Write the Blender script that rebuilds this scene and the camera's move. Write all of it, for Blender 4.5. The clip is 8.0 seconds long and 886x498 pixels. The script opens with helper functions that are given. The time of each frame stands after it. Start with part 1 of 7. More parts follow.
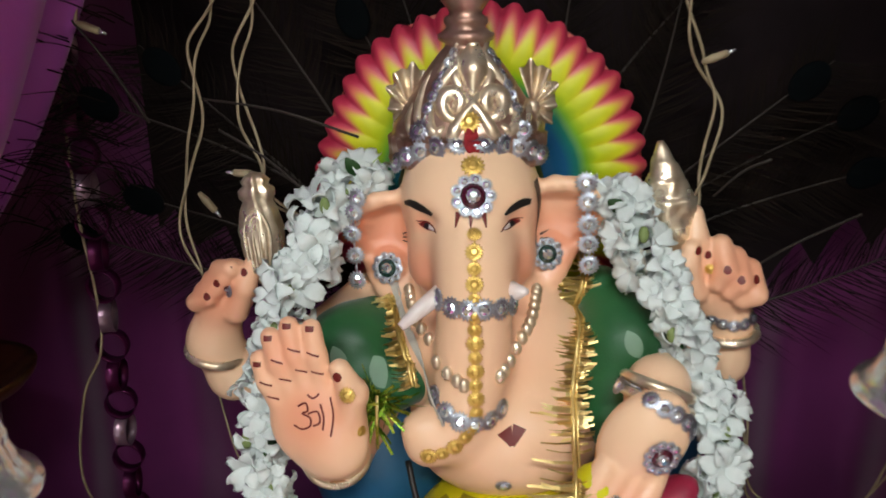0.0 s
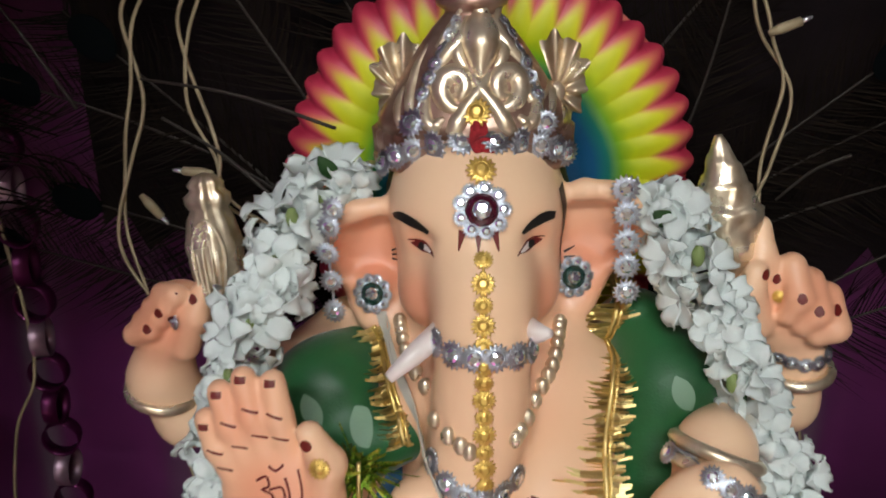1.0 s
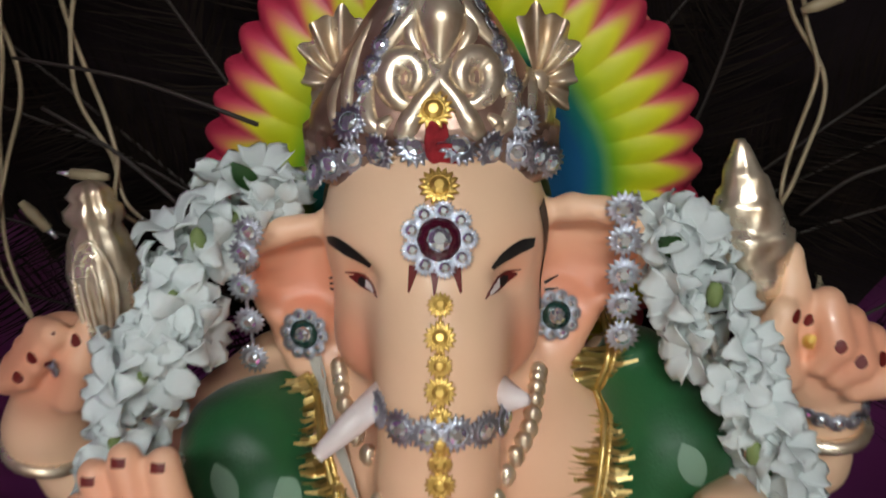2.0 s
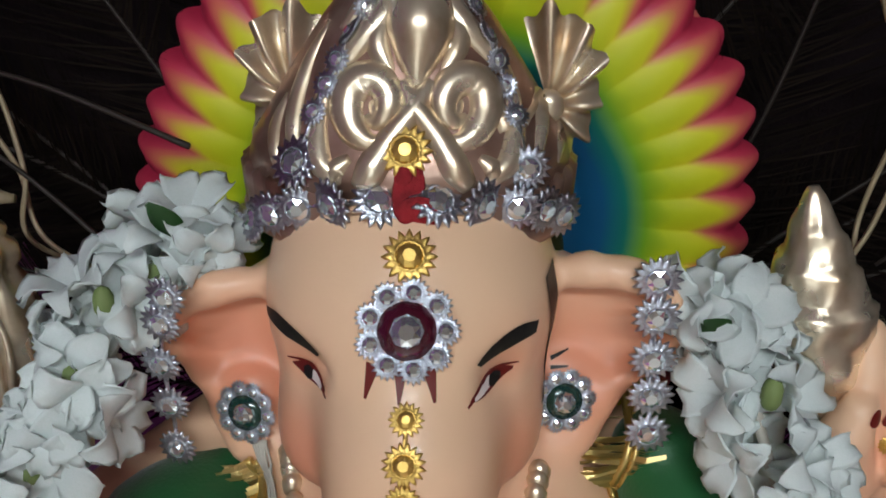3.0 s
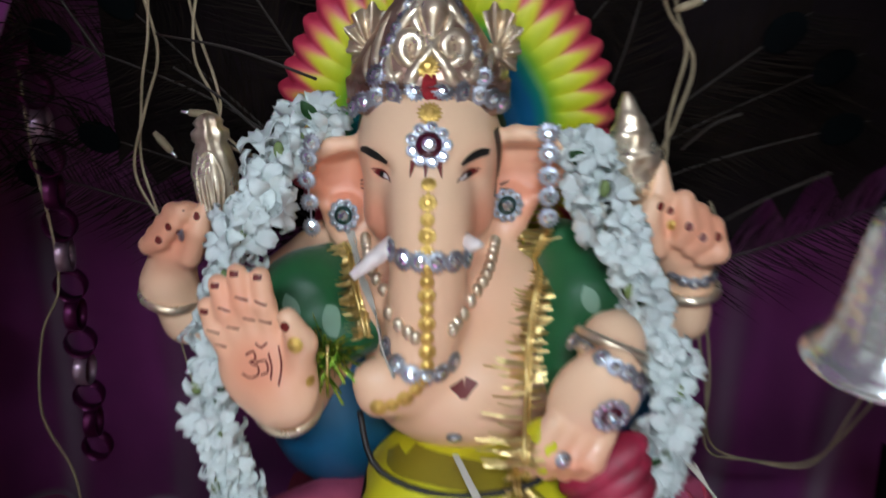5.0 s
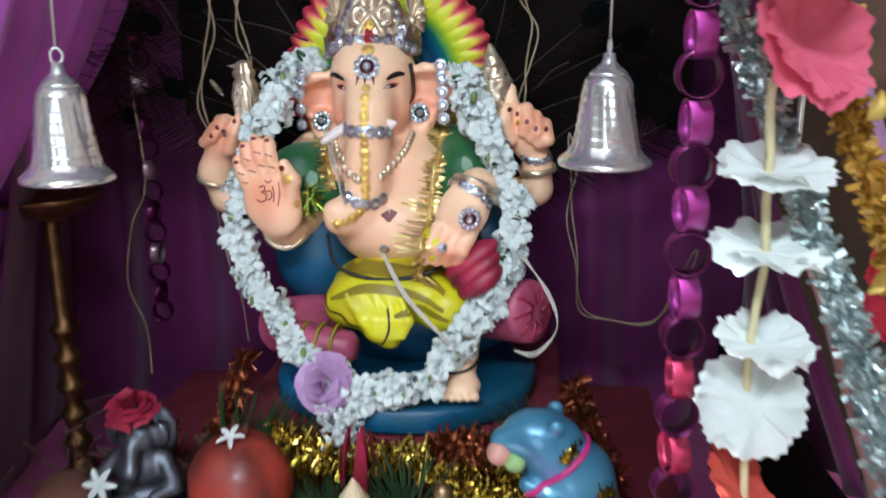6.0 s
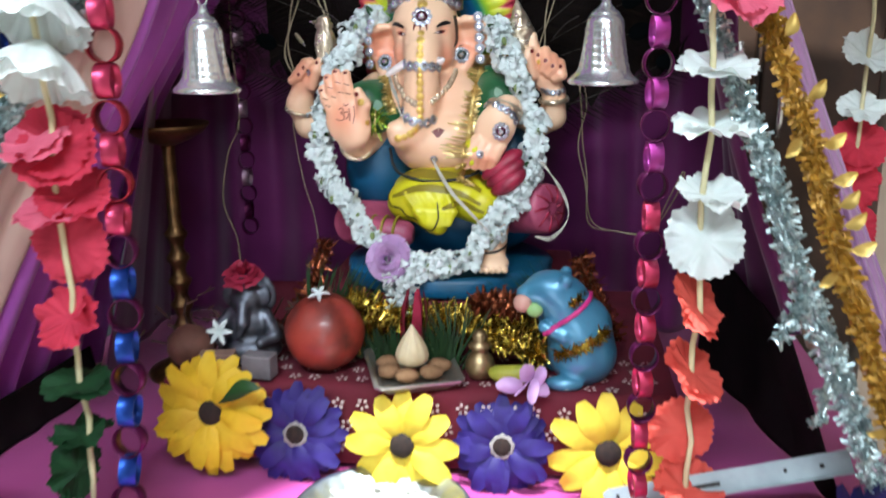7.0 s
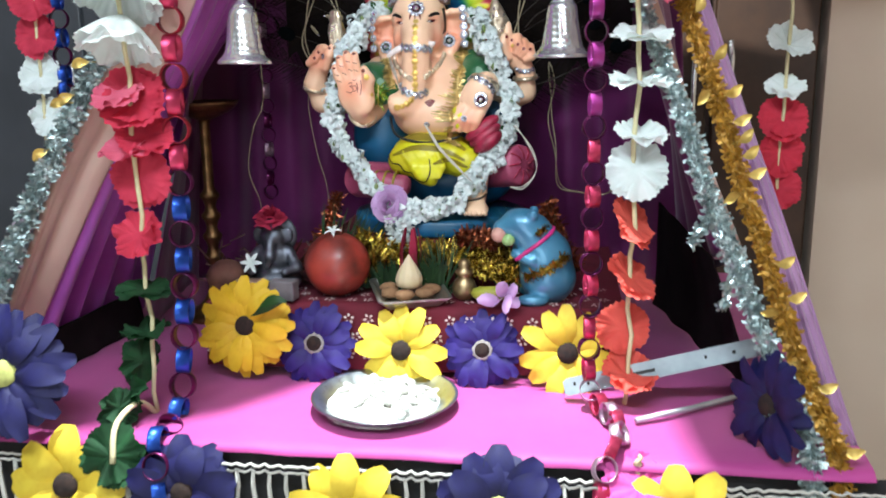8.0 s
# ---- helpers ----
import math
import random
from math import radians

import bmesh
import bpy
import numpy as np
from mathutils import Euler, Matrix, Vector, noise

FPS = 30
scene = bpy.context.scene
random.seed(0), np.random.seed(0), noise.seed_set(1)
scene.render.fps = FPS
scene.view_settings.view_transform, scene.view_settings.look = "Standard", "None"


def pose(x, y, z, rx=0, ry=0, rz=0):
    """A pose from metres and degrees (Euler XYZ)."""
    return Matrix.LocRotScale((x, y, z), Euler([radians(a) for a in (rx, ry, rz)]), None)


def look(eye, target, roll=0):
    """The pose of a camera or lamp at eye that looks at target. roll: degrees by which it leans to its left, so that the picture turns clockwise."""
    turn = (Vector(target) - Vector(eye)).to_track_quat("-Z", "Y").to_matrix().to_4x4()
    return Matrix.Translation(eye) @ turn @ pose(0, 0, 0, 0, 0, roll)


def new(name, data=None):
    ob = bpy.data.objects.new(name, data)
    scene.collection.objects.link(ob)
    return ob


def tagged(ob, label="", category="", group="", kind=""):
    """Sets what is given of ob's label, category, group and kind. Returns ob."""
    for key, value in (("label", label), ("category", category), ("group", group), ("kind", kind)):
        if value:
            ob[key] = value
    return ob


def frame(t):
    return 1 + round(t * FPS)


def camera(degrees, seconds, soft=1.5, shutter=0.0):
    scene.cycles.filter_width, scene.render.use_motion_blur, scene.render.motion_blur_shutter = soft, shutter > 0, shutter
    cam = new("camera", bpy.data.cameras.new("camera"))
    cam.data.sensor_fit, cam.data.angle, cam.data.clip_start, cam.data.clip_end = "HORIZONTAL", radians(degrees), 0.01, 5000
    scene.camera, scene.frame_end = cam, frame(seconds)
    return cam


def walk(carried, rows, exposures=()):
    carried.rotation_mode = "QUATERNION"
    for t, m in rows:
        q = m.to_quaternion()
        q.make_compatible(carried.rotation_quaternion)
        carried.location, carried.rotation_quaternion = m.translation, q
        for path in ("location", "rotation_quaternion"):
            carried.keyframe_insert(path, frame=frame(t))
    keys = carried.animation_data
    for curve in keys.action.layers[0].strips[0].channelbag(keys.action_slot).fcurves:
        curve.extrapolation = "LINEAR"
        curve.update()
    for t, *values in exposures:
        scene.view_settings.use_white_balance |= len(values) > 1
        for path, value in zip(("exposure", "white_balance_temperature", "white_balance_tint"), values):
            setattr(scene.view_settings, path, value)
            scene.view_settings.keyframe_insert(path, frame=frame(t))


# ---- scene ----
cam = camera(54.0, 8.0, soft=1.8, shutter=0.5)
PATH = [
    (0, (0.027, -0.023, 1.313), (-0.096, 1.881, 0.715), -1.4),
    (0.5, (0.018, 0.031, 1.305), (-0.103, 1.924, 0.672), -1.2),
    (1, (0.02, 0.081, 1.307), (-0.097, 1.96, 0.632), -1.4),
    (1.5, (0.025, 0.121, 1.303), (-0.052, 1.993, 0.603), -1.0),
    (2, (0.024, 0.164, 1.299), (-0.034, 2.024, 0.564), -0.4),
    (2.2, (0.027, 0.19, 1.3), (-0.036, 2.043, 0.551), -0.1),
    (3.3, (0.032, 0.243, 1.306), (-0.079, 2.038, 0.432), 0.7),
    (3.5, (0.03, 0.242, 1.307), (-0.096, 2.033, 0.427), 0.6),
    (4, (0.03, 0.214, 1.307), (-0.112, 2.01, 0.438), 0.5),
    (4.5, (0.022, 0.129, 1.318), (-0.096, 1.949, 0.498), 0.7),
    (5, (0.046, -0.01, 1.315), (-0.059, 1.849, 0.584), 0.2),
    (5.2, (0.06, -0.08, 1.303), (-0.03, 1.799, 0.622), 0.1),
    (6.3, (0.177, -0.42, 1.24), (-0.066, 1.499, 0.732), -0.5),
    (6.5, (0.175, -0.463, 1.234), (-0.073, 1.455, 0.727), -0.5),
    (7, (0.172, -0.584, 1.202), (-0.09, 1.332, 0.693), -0.6),
    (7.5, (0.197, -0.709, 1.178), (-0.064, 1.214, 0.696), -0.4),
    (8, (0.21, -0.809, 1.148), (-0.048, 1.124, 0.705), -0.8),
]
walk(cam, [(t, look(eye, target, roll)) for t, eye, target, roll in PATH], [(0.0, -0.32, 7200, 11), (2.2, -0.68, 7000, 12), (3.3, -0.76, 6600, 10), (4.0, -0.76, 6500, 10), (5.2, -0.38, 6150, 10), (6.3, 0.02, 6150, 9), (8.0, 0.10, 6250, 8)])

# ---- world and lamps ----
world = bpy.data.worlds.new("room_air")
scene.world = world
world.use_nodes = True
world.node_tree.nodes["Background"].inputs[0].default_value = (0.80, 0.86, 1.0, 1)
world.node_tree.nodes["Background"].inputs[1].default_value = 0.05


def area_lamp(name, eye, target, sx, sy, watts, colour):
    data = bpy.data.lights.new(name, "AREA")
    data.shape, data.size, data.size_y, data.energy, data.color = "RECTANGLE", sx, sy, watts, colour
    ob = new(name, data)
    ob.matrix_world = look(eye, target)
    return ob


area_lamp("ceiling_lamp", (0.06, 0.06, 2.45), (0.06, 0.07, 0.0), 0.04, 0.04, 112.0, (0.92, 1.0, 1.0))
area_lamp("tube_light", (0.05, -1.22, 2.36), (0.05, 0.45, 1.10), 1.20, 0.06, 37.0, (0.86, 0.98, 1.05))
# unseen front light, added for the bells' upright highlight and soft fill
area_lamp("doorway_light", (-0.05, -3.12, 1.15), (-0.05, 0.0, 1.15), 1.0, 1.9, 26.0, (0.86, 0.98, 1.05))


# ---- small tools ----
def rgb(text):
    v = [int(text[i:i + 2], 16) / 255 for i in (0, 2, 4)]
    return tuple(((a + 0.055) / 1.055) ** 2.4 if a > 0.04045 else a / 12.92 for a in v)


def mix3(a, b, f):
    return tuple(x + (y - x) * f for x, y in zip(a, b))


class Shape:
    """Vertices, faces and material slots of one mesh."""

    def __init__(self):
        self.v, self.f, self.m, self.smooth = [], [], [], []

    def put(self, verts, faces, slot=0, smooth=True):
        n = len(self.v)
        self.v.extend(tuple(p) for p in verts)
        self.f.extend(tuple(i + n for i in f) for f in faces)
        self.m.extend([slot] * len(faces))
        self.smooth.extend([smooth] * len(faces))
        return self

    def add(self, other, m=None, slot=None):
        vs = other.v if m is None else [tuple(m @ Vector(p)) for p in other.v]
        n = len(self.v)
        self.v.extend(vs)
        self.f.extend(tuple(i + n for i in f) for f in other.f)
        self.m.extend(other.m if slot is None else [slot] * len(other.f))
        self.smooth.extend(other.smooth)
        return self

    def grid(self, rows, closed=False, slot=0, smooth=True, caps=False):
        n, w = len(rows), len(rows[0])
        vs = [p for r in rows for p in r]
        fs = []
        for i in range(n - 1):
            for j in range(w if closed else w - 1):
                k = (j + 1) % w
                fs.append((i * w + j, i * w + k, (i + 1) * w + k, (i + 1) * w + j))
        if caps:
            fs.append(tuple(range(w))[::-1])
            fs.append(tuple(range((n - 1) * w, n * w)))
        return self.put(vs, fs, slot, smooth)

    def tube(self, pts, r, sides=6, slot=0, closed=False):
        pts = [Vector(p) for p in pts]
        rad = r if isinstance(r, (list, tuple)) else [r] * len(pts)
        rows, side = [], None
        for i, p in enumerate(pts):
            a, b = pts[max(i - 1, 0)], pts[min(i + 1, len(pts) - 1)]
            if closed:
                a, b = pts[i - 1], pts[(i + 1) % len(pts)]
            d = (b - a)
            d = d.normalized() if d.length > 1e-9 else Vector((0, 0, 1))
            if side is None:
                side = d.orthogonal().normalized()
            side = (side - d * side.dot(d))
            side = side.normalized() if side.length > 1e-6 else d.orthogonal().normalized()
            up = d.cross(side)
            rows.append([p + (side * math.cos(q) + up * math.sin(q)) * rad[i] for q in (2 * math.pi * k / sides for k in range(sides))])
        if closed:
            rows.append(rows[0])
            return self.grid(rows, True, slot)
        return self.grid(rows, True, slot, caps=True)

    def lathe(self, prof, sides=24, m=None, slot=0, wave=None, sy=1.0):
        rows = []
        for r, z in prof:
            row = []
            for k in range(sides):
                q = 2 * math.pi * k / sides
                rr = r * (wave(q, z) if wave else 1)
                p = Vector((rr * math.cos(q), rr * math.sin(q) * sy, z))
                row.append(m @ p if m else p)
            rows.append(row)
        return self.grid(rows, True, slot, caps=True)

    def ball(self, c, r, m=None, seg=14, ring=9, slot=0):
        rx, ry, rz = r if isinstance(r, (list, tuple)) else (r, r, r)
        rows = []
        for i in range(ring + 1):
            a = math.pi * (0.02 + 0.96 * i / ring)
            row = []
            for k in range(seg):
                q = 2 * math.pi * k / seg
                p = Vector((rx * math.sin(a) * math.cos(q), ry * math.sin(a) * math.sin(q), -rz * math.cos(a)))
                row.append(Vector(c) + (m @ p if m else p))
            rows.append(row)
        return self.grid(rows, True, slot, caps=True)

    def box(self, lo, hi, m=None, bevel=0.0, slot=0):
        bm = bmesh.new()
        bmesh.ops.create_cube(bm, size=1)
        for v in bm.verts:
            v.co = Vector([lo[i] + (hi[i] - lo[i]) * (v.co[i] + 0.5) for i in range(3)])
        if bevel:
            bmesh.ops.bevel(bm, geom=list(bm.edges), offset=bevel, segments=2, affect="EDGES", profile=0.5)
        bm.verts.index_update()
        vs = [m @ v.co if m else v.co.copy() for v in bm.verts]
        self.put(vs, [tuple(v.index for v in f.verts) for f in bm.faces], slot, False)
        bm.free()
        return self

    def mesh(self, name, mats, shift=(0, 0, 0)):
        me = bpy.data.meshes.new(name)
        if any(shift):
            sx, sy, sz = shift
            vs = [(p[0] - sx, p[1] - sy, p[2] - sz) for p in self.v]
        else:
            vs = [tuple(p) for p in self.v]
        me.from_pydata(vs, [], self.f)
        for mt in mats if isinstance(mats, (list, tuple)) else [mats]:
            me.materials.append(mt)
        me.polygons.foreach_set("material_index", self.m)
        me.polygons.foreach_set("use_smooth", self.smooth)
        me.update()
        return me


def thing(name, loc, label, category, group="", kind=""):
    ob = new(name)
    ob.empty_display_size = 0.02
    ob.matrix_basis = Matrix.Translation(loc)
    return tagged(ob, label, category, group, kind)


def part(name, shape, mats, parent, label="", m=None):
    """A mesh under a thing or a part. shape: a Shape in the world's coordinates, or ready mesh data set by m."""
    me = shape.mesh(name, mats) if isinstance(shape, Shape) else shape
    ob = new(name, me)
    ob.parent = parent
    top = parent
    depth = Matrix.Identity(4)
    while top is not None:
        depth = depth @ (top.matrix_basis.inverted() if top.parent is None else Matrix.Identity(4))
        top = top.parent
    ob.matrix_parent_inverse = depth if parent.parent is None else Matrix.Identity(4)
    if m is not None:
        ob.matrix_basis = m
    return tagged(ob, label)


def solid(name, shape, mats, loc, label, category, group="", kind=""):
    ob = new(name, shape.mesh(name, mats, loc))
    ob.matrix_basis = Matrix.Translation(loc)
    return tagged(ob, label, category, group, kind)


def curve_points(pts, n):
    """Smooth points through the given ones (Catmull-Rom)."""
    pts = [Vector(p) for p in pts]
    out = []
    for i in range(n):
        u = i / (n - 1) * (len(pts) - 1)
        k = min(int(u), len(pts) - 2)
        f = u - k
        p0, p1, p2, p3 = pts[max(k - 1, 0)], pts[k], pts[k + 1], pts[min(k + 2, len(pts) - 1)]
        out.append(0.5 * ((2 * p1) + (p2 - p0) * f + (2 * p0 - 5 * p1 + 4 * p2 - p3) * f * f + (3 * p1 - p0 - 3 * p2 + p3) * f ** 3))
    return out


def frame_at(p, way, up=(0, 0, 1)):
    """A pose at p whose z axis points along way."""
    z = Vector(way).normalized()
    x = Vector(up).cross(z)
    x = x.normalized() if x.length > 1e-4 else z.orthogonal().normalized()
    y = z.cross(x)
    m = Matrix((x, y, z)).transposed().to_4x4()
    m.translation = p
    return m


# ---- materials ----
def mat(name, col, rough=0.5, metal=0.0, col2=None, scale=30.0, fine=250.0, bump=0.15, rand=0.0, sheen=0.0, sub=0.0, through_light=0.0,
        coat=0.0, ramp=None, attr=None, wear=0.15, island=0.0, dist=0.001, ior=None, spec=None):
    mt = bpy.data.materials.new(name)
    mt.use_nodes = True
    nt = mt.node_tree
    bs = nt.nodes["Principled BSDF"]
    ln = nt.links.new
    tc = nt.nodes.new("ShaderNodeTexCoord")
    big = nt.nodes.new("ShaderNodeTexNoise")
    big.inputs["Scale"].default_value, big.inputs["Detail"].default_value = scale, 4
    small = nt.nodes.new("ShaderNodeTexNoise")
    small.inputs["Scale"].default_value, small.inputs["Detail"].default_value = fine, 3
    ln(tc.outputs["Object"], big.inputs["Vector"])
    ln(tc.outputs["Object"], small.inputs["Vector"])
    mx = nt.nodes.new("ShaderNodeMix")
    mx.data_type = "RGBA"
    mx.inputs["A"].default_value = (*col, 1)
    mx.inputs["B"].default_value = (*(col2 or mix3(col, (0, 0, 0), 0.25)), 1)
    st = nt.nodes.new("ShaderNodeMapRange")
    st.inputs["From Min"].default_value, st.inputs["From Max"].default_value = 0.38, 0.72
    ln(big.outputs["Fac"], st.inputs["Value"])
    ln(st.outputs["Result"], mx.inputs["Factor"])
    colour = mx.outputs["Result"]
    if ramp:
        at = nt.nodes.new("ShaderNodeAttribute")
        at.attribute_name = attr
        cr = nt.nodes.new("ShaderNodeValToRGB")
        while len(cr.color_ramp.elements) < len(ramp):
            cr.color_ramp.elements.new(0.5)
        for e, (pos, cc) in zip(cr.color_ramp.elements, ramp):
            e.position, e.color = pos, (*cc, 1)
        ln(at.outputs["Fac"], cr.inputs["Fac"])
        m2 = nt.nodes.new("ShaderNodeMix")
        m2.data_type, m2.blend_type = "RGBA", "MULTIPLY"
        m2.inputs["Factor"].default_value = 0.35
        ln(cr.outputs["Color"], m2.inputs["A"])
        ln(colour, m2.inputs["B"])
        colour = m2.outputs["Result"]
    if rand or island:
        if rand:
            oi = nt.nodes.new("ShaderNodeObjectInfo")
            src, amount = oi.outputs["Random"], rand
        else:
            ge = nt.nodes.new("ShaderNodeNewGeometry")
            src, amount = ge.outputs["Random Per Island"], island
        mr = nt.nodes.new("ShaderNodeMapRange")
        mr.inputs["To Min"].default_value, mr.inputs["To Max"].default_value = 1 - amount, 1 + amount * 0.6
        ln(src, mr.inputs["Value"])
        hs = nt.nodes.new("ShaderNodeHueSaturation")
        ln(mr.outputs["Result"], hs.inputs["Value"])
        ln(colour, hs.inputs["Color"])
        colour = hs.outputs["Color"]
    ln(colour, bs.inputs["Base Color"])
    rr = nt.nodes.new("ShaderNodeMapRange")
    rr.inputs["To Min"].default_value, rr.inputs["To Max"].default_value = max(rough - wear * 0.5, 0.02), min(rough + wear, 1)
    ln(small.outputs["Fac"], rr.inputs["Value"])
    ln(rr.outputs["Result"], bs.inputs["Roughness"])
    bs.inputs["Metallic"].default_value = metal
    if bump:
        bp = nt.nodes.new("ShaderNodeBump")
        bp.inputs["Strength"].default_value, bp.inputs["Distance"].default_value = bump, dist
        ln(small.outputs["Fac"], bp.inputs["Height"])
        ln(bp.outputs["Normal"], bs.inputs["Normal"])
    bs.inputs["Sheen Weight"].default_value = sheen
    bs.inputs["Subsurface Weight"].default_value = sub
    bs.inputs["Subsurface Radius"].default_value = (0.004, 0.002, 0.001)
    bs.inputs["Transmission Weight"].default_value = through_light
    bs.inputs["Coat Weight"].default_value = coat
    if ior:
        bs.inputs["IOR"].default_value = ior
    if spec is not None:
        bs.inputs["Specular IOR Level"].default_value = spec
    return mt


def sheer(mt, share):
    """Lets part of the light through a thin cloth or petal."""
    nt = mt.node_tree
    out, bs = nt.nodes["Material Output"], nt.nodes["Principled BSDF"]
    tl = nt.nodes.new("ShaderNodeBsdfTranslucent")
    src = bs.inputs["Base Color"].links[0].from_socket
    nt.links.new(src, tl.inputs["Color"])
    mxs = nt.nodes.new("ShaderNodeMixShader")
    mxs.inputs[0].default_value = share
    nt.links.new(bs.outputs[0], mxs.inputs[1])
    nt.links.new(tl.outputs[0], mxs.inputs[2])
    nt.links.new(mxs.outputs[0], out.inputs["Surface"])
    return mt


SKIN = mat("painted_plaster_peach", rgb("f8ece0"), 0.36, col2=rgb("ecdccc"), scale=18, fine=420, bump=0.05, coat=0.15, attr="blush",
           ramp=[(0.0, rgb("f8d0ae")), (0.35, rgb("f0a888")), (0.7, rgb("e48c74")), (1.0, rgb("e0a020"))])
GREEN = mat("green_silk", rgb("0e5a2c"), 0.45, col2=rgb("0a4522"), scale=40, fine=900, bump=0.2, sheen=0.3)
BLACKP = mat("black_paint", rgb("14100e"), 0.5, fine=500, bump=0.05)
BROWNP = mat("brown_red_paint", rgb("6e1a14"), 0.45, fine=500, bump=0.05)
WHITEP = mat("ivory_paint", rgb("efe0dc"), 0.35, fine=300, bump=0.05)
YELLOWP = mat("yellow_painted_cloth", rgb("d8d020"), 0.4, col2=rgb("b0a010"), scale=25, fine=300, bump=0.12)
OLIVEP = mat("olive_gold_paint", rgb("8a7a18"), 0.4, fine=300, bump=0.1)
BLUEP = mat("sea_blue_paint", rgb("12567e"), 0.4, col2=rgb("0c4258"), scale=14, fine=300, bump=0.1)
PINKP = mat("pink_cushion_paint", rgb("b0506c"), 0.45, col2=rgb("80304c"), scale=40, fine=300, bump=0.1)
MAROONP = mat("maroon_paint", rgb("a82444"), 0.45, col2=rgb("5c1022"), scale=40, fine=300, bump=0.15)
BRONZE = mat("antique_gold_paint", rgb("ecdcc4"), 0.26, 0.75, col2=rgb("c4a888"), scale=90, fine=90, bump=0.16)
HALO = mat("airbrushed_halo", rgb("f0f0f0"), 0.45, col2=rgb("e0e0e0"), fine=300, bump=0.06, attr="ring",
           ramp=[(0.0, rgb("0b4a70")), (0.50, rgb("0b5a88")), (0.57, rgb("0c7a68")), (0.63, rgb("7cb020")), (0.69, rgb("c4d01c")),
                 (0.80, rgb("dcd428")), (0.875, rgb("d87058")), (0.93, rgb("c43850")), (1.0, rgb("a82440"))])
CROWNB = mat("rosy_bronze_paint", rgb("c0a090"), 0.30, 0.75, col2=rgb("8c6456"), scale=60, fine=90, bump=0.2)
SILVER = mat("polished_silver", rgb("f4f6f8"), 0.18, 0.8, fine=60, bump=0.04, wear=0.08)
SETTING = mat("rhodium_setting", rgb("c0c4d0"), 0.25, 1.0, fine=900, bump=0.1)
GOLD = mat("gilt_metal", rgb("ecc874"), 0.32, 0.9, col2=rgb("cca04c"), fine=700, bump=0.1)
STONE = mat("cut_crystal", rgb("f6faff"), 0.04, 0.86, col2=rgb("d4deee"), scale=400, fine=900, bump=0.0, coat=1.0, rand=0.2, wear=0.04)
EMERALD = mat("dark_green_stone", rgb("0e3a34"), 0.15, 0.0, coat=1.0)
RUBY = mat("dark_red_stone", rgb("4a1424"), 0.15, 0.0, coat=1.0)
KUMKUM = mat("vermilion_powder", rgb("9c2028"), 0.95, col2=rgb("6c1018"), scale=200, fine=900, bump=0.6)
JASMINE = sheer(mat("white_blossom", rgb("f6fafa"), 0.5, col2=rgb("e6eeea"), scale=60, fine=300, bump=0.1, rand=0.08), 0.38)
LEAF = sheer(mat("green_leaf", rgb("244a1e"), 0.5, col2=rgb("1c4018"), scale=60, rand=0.2), 0.2)


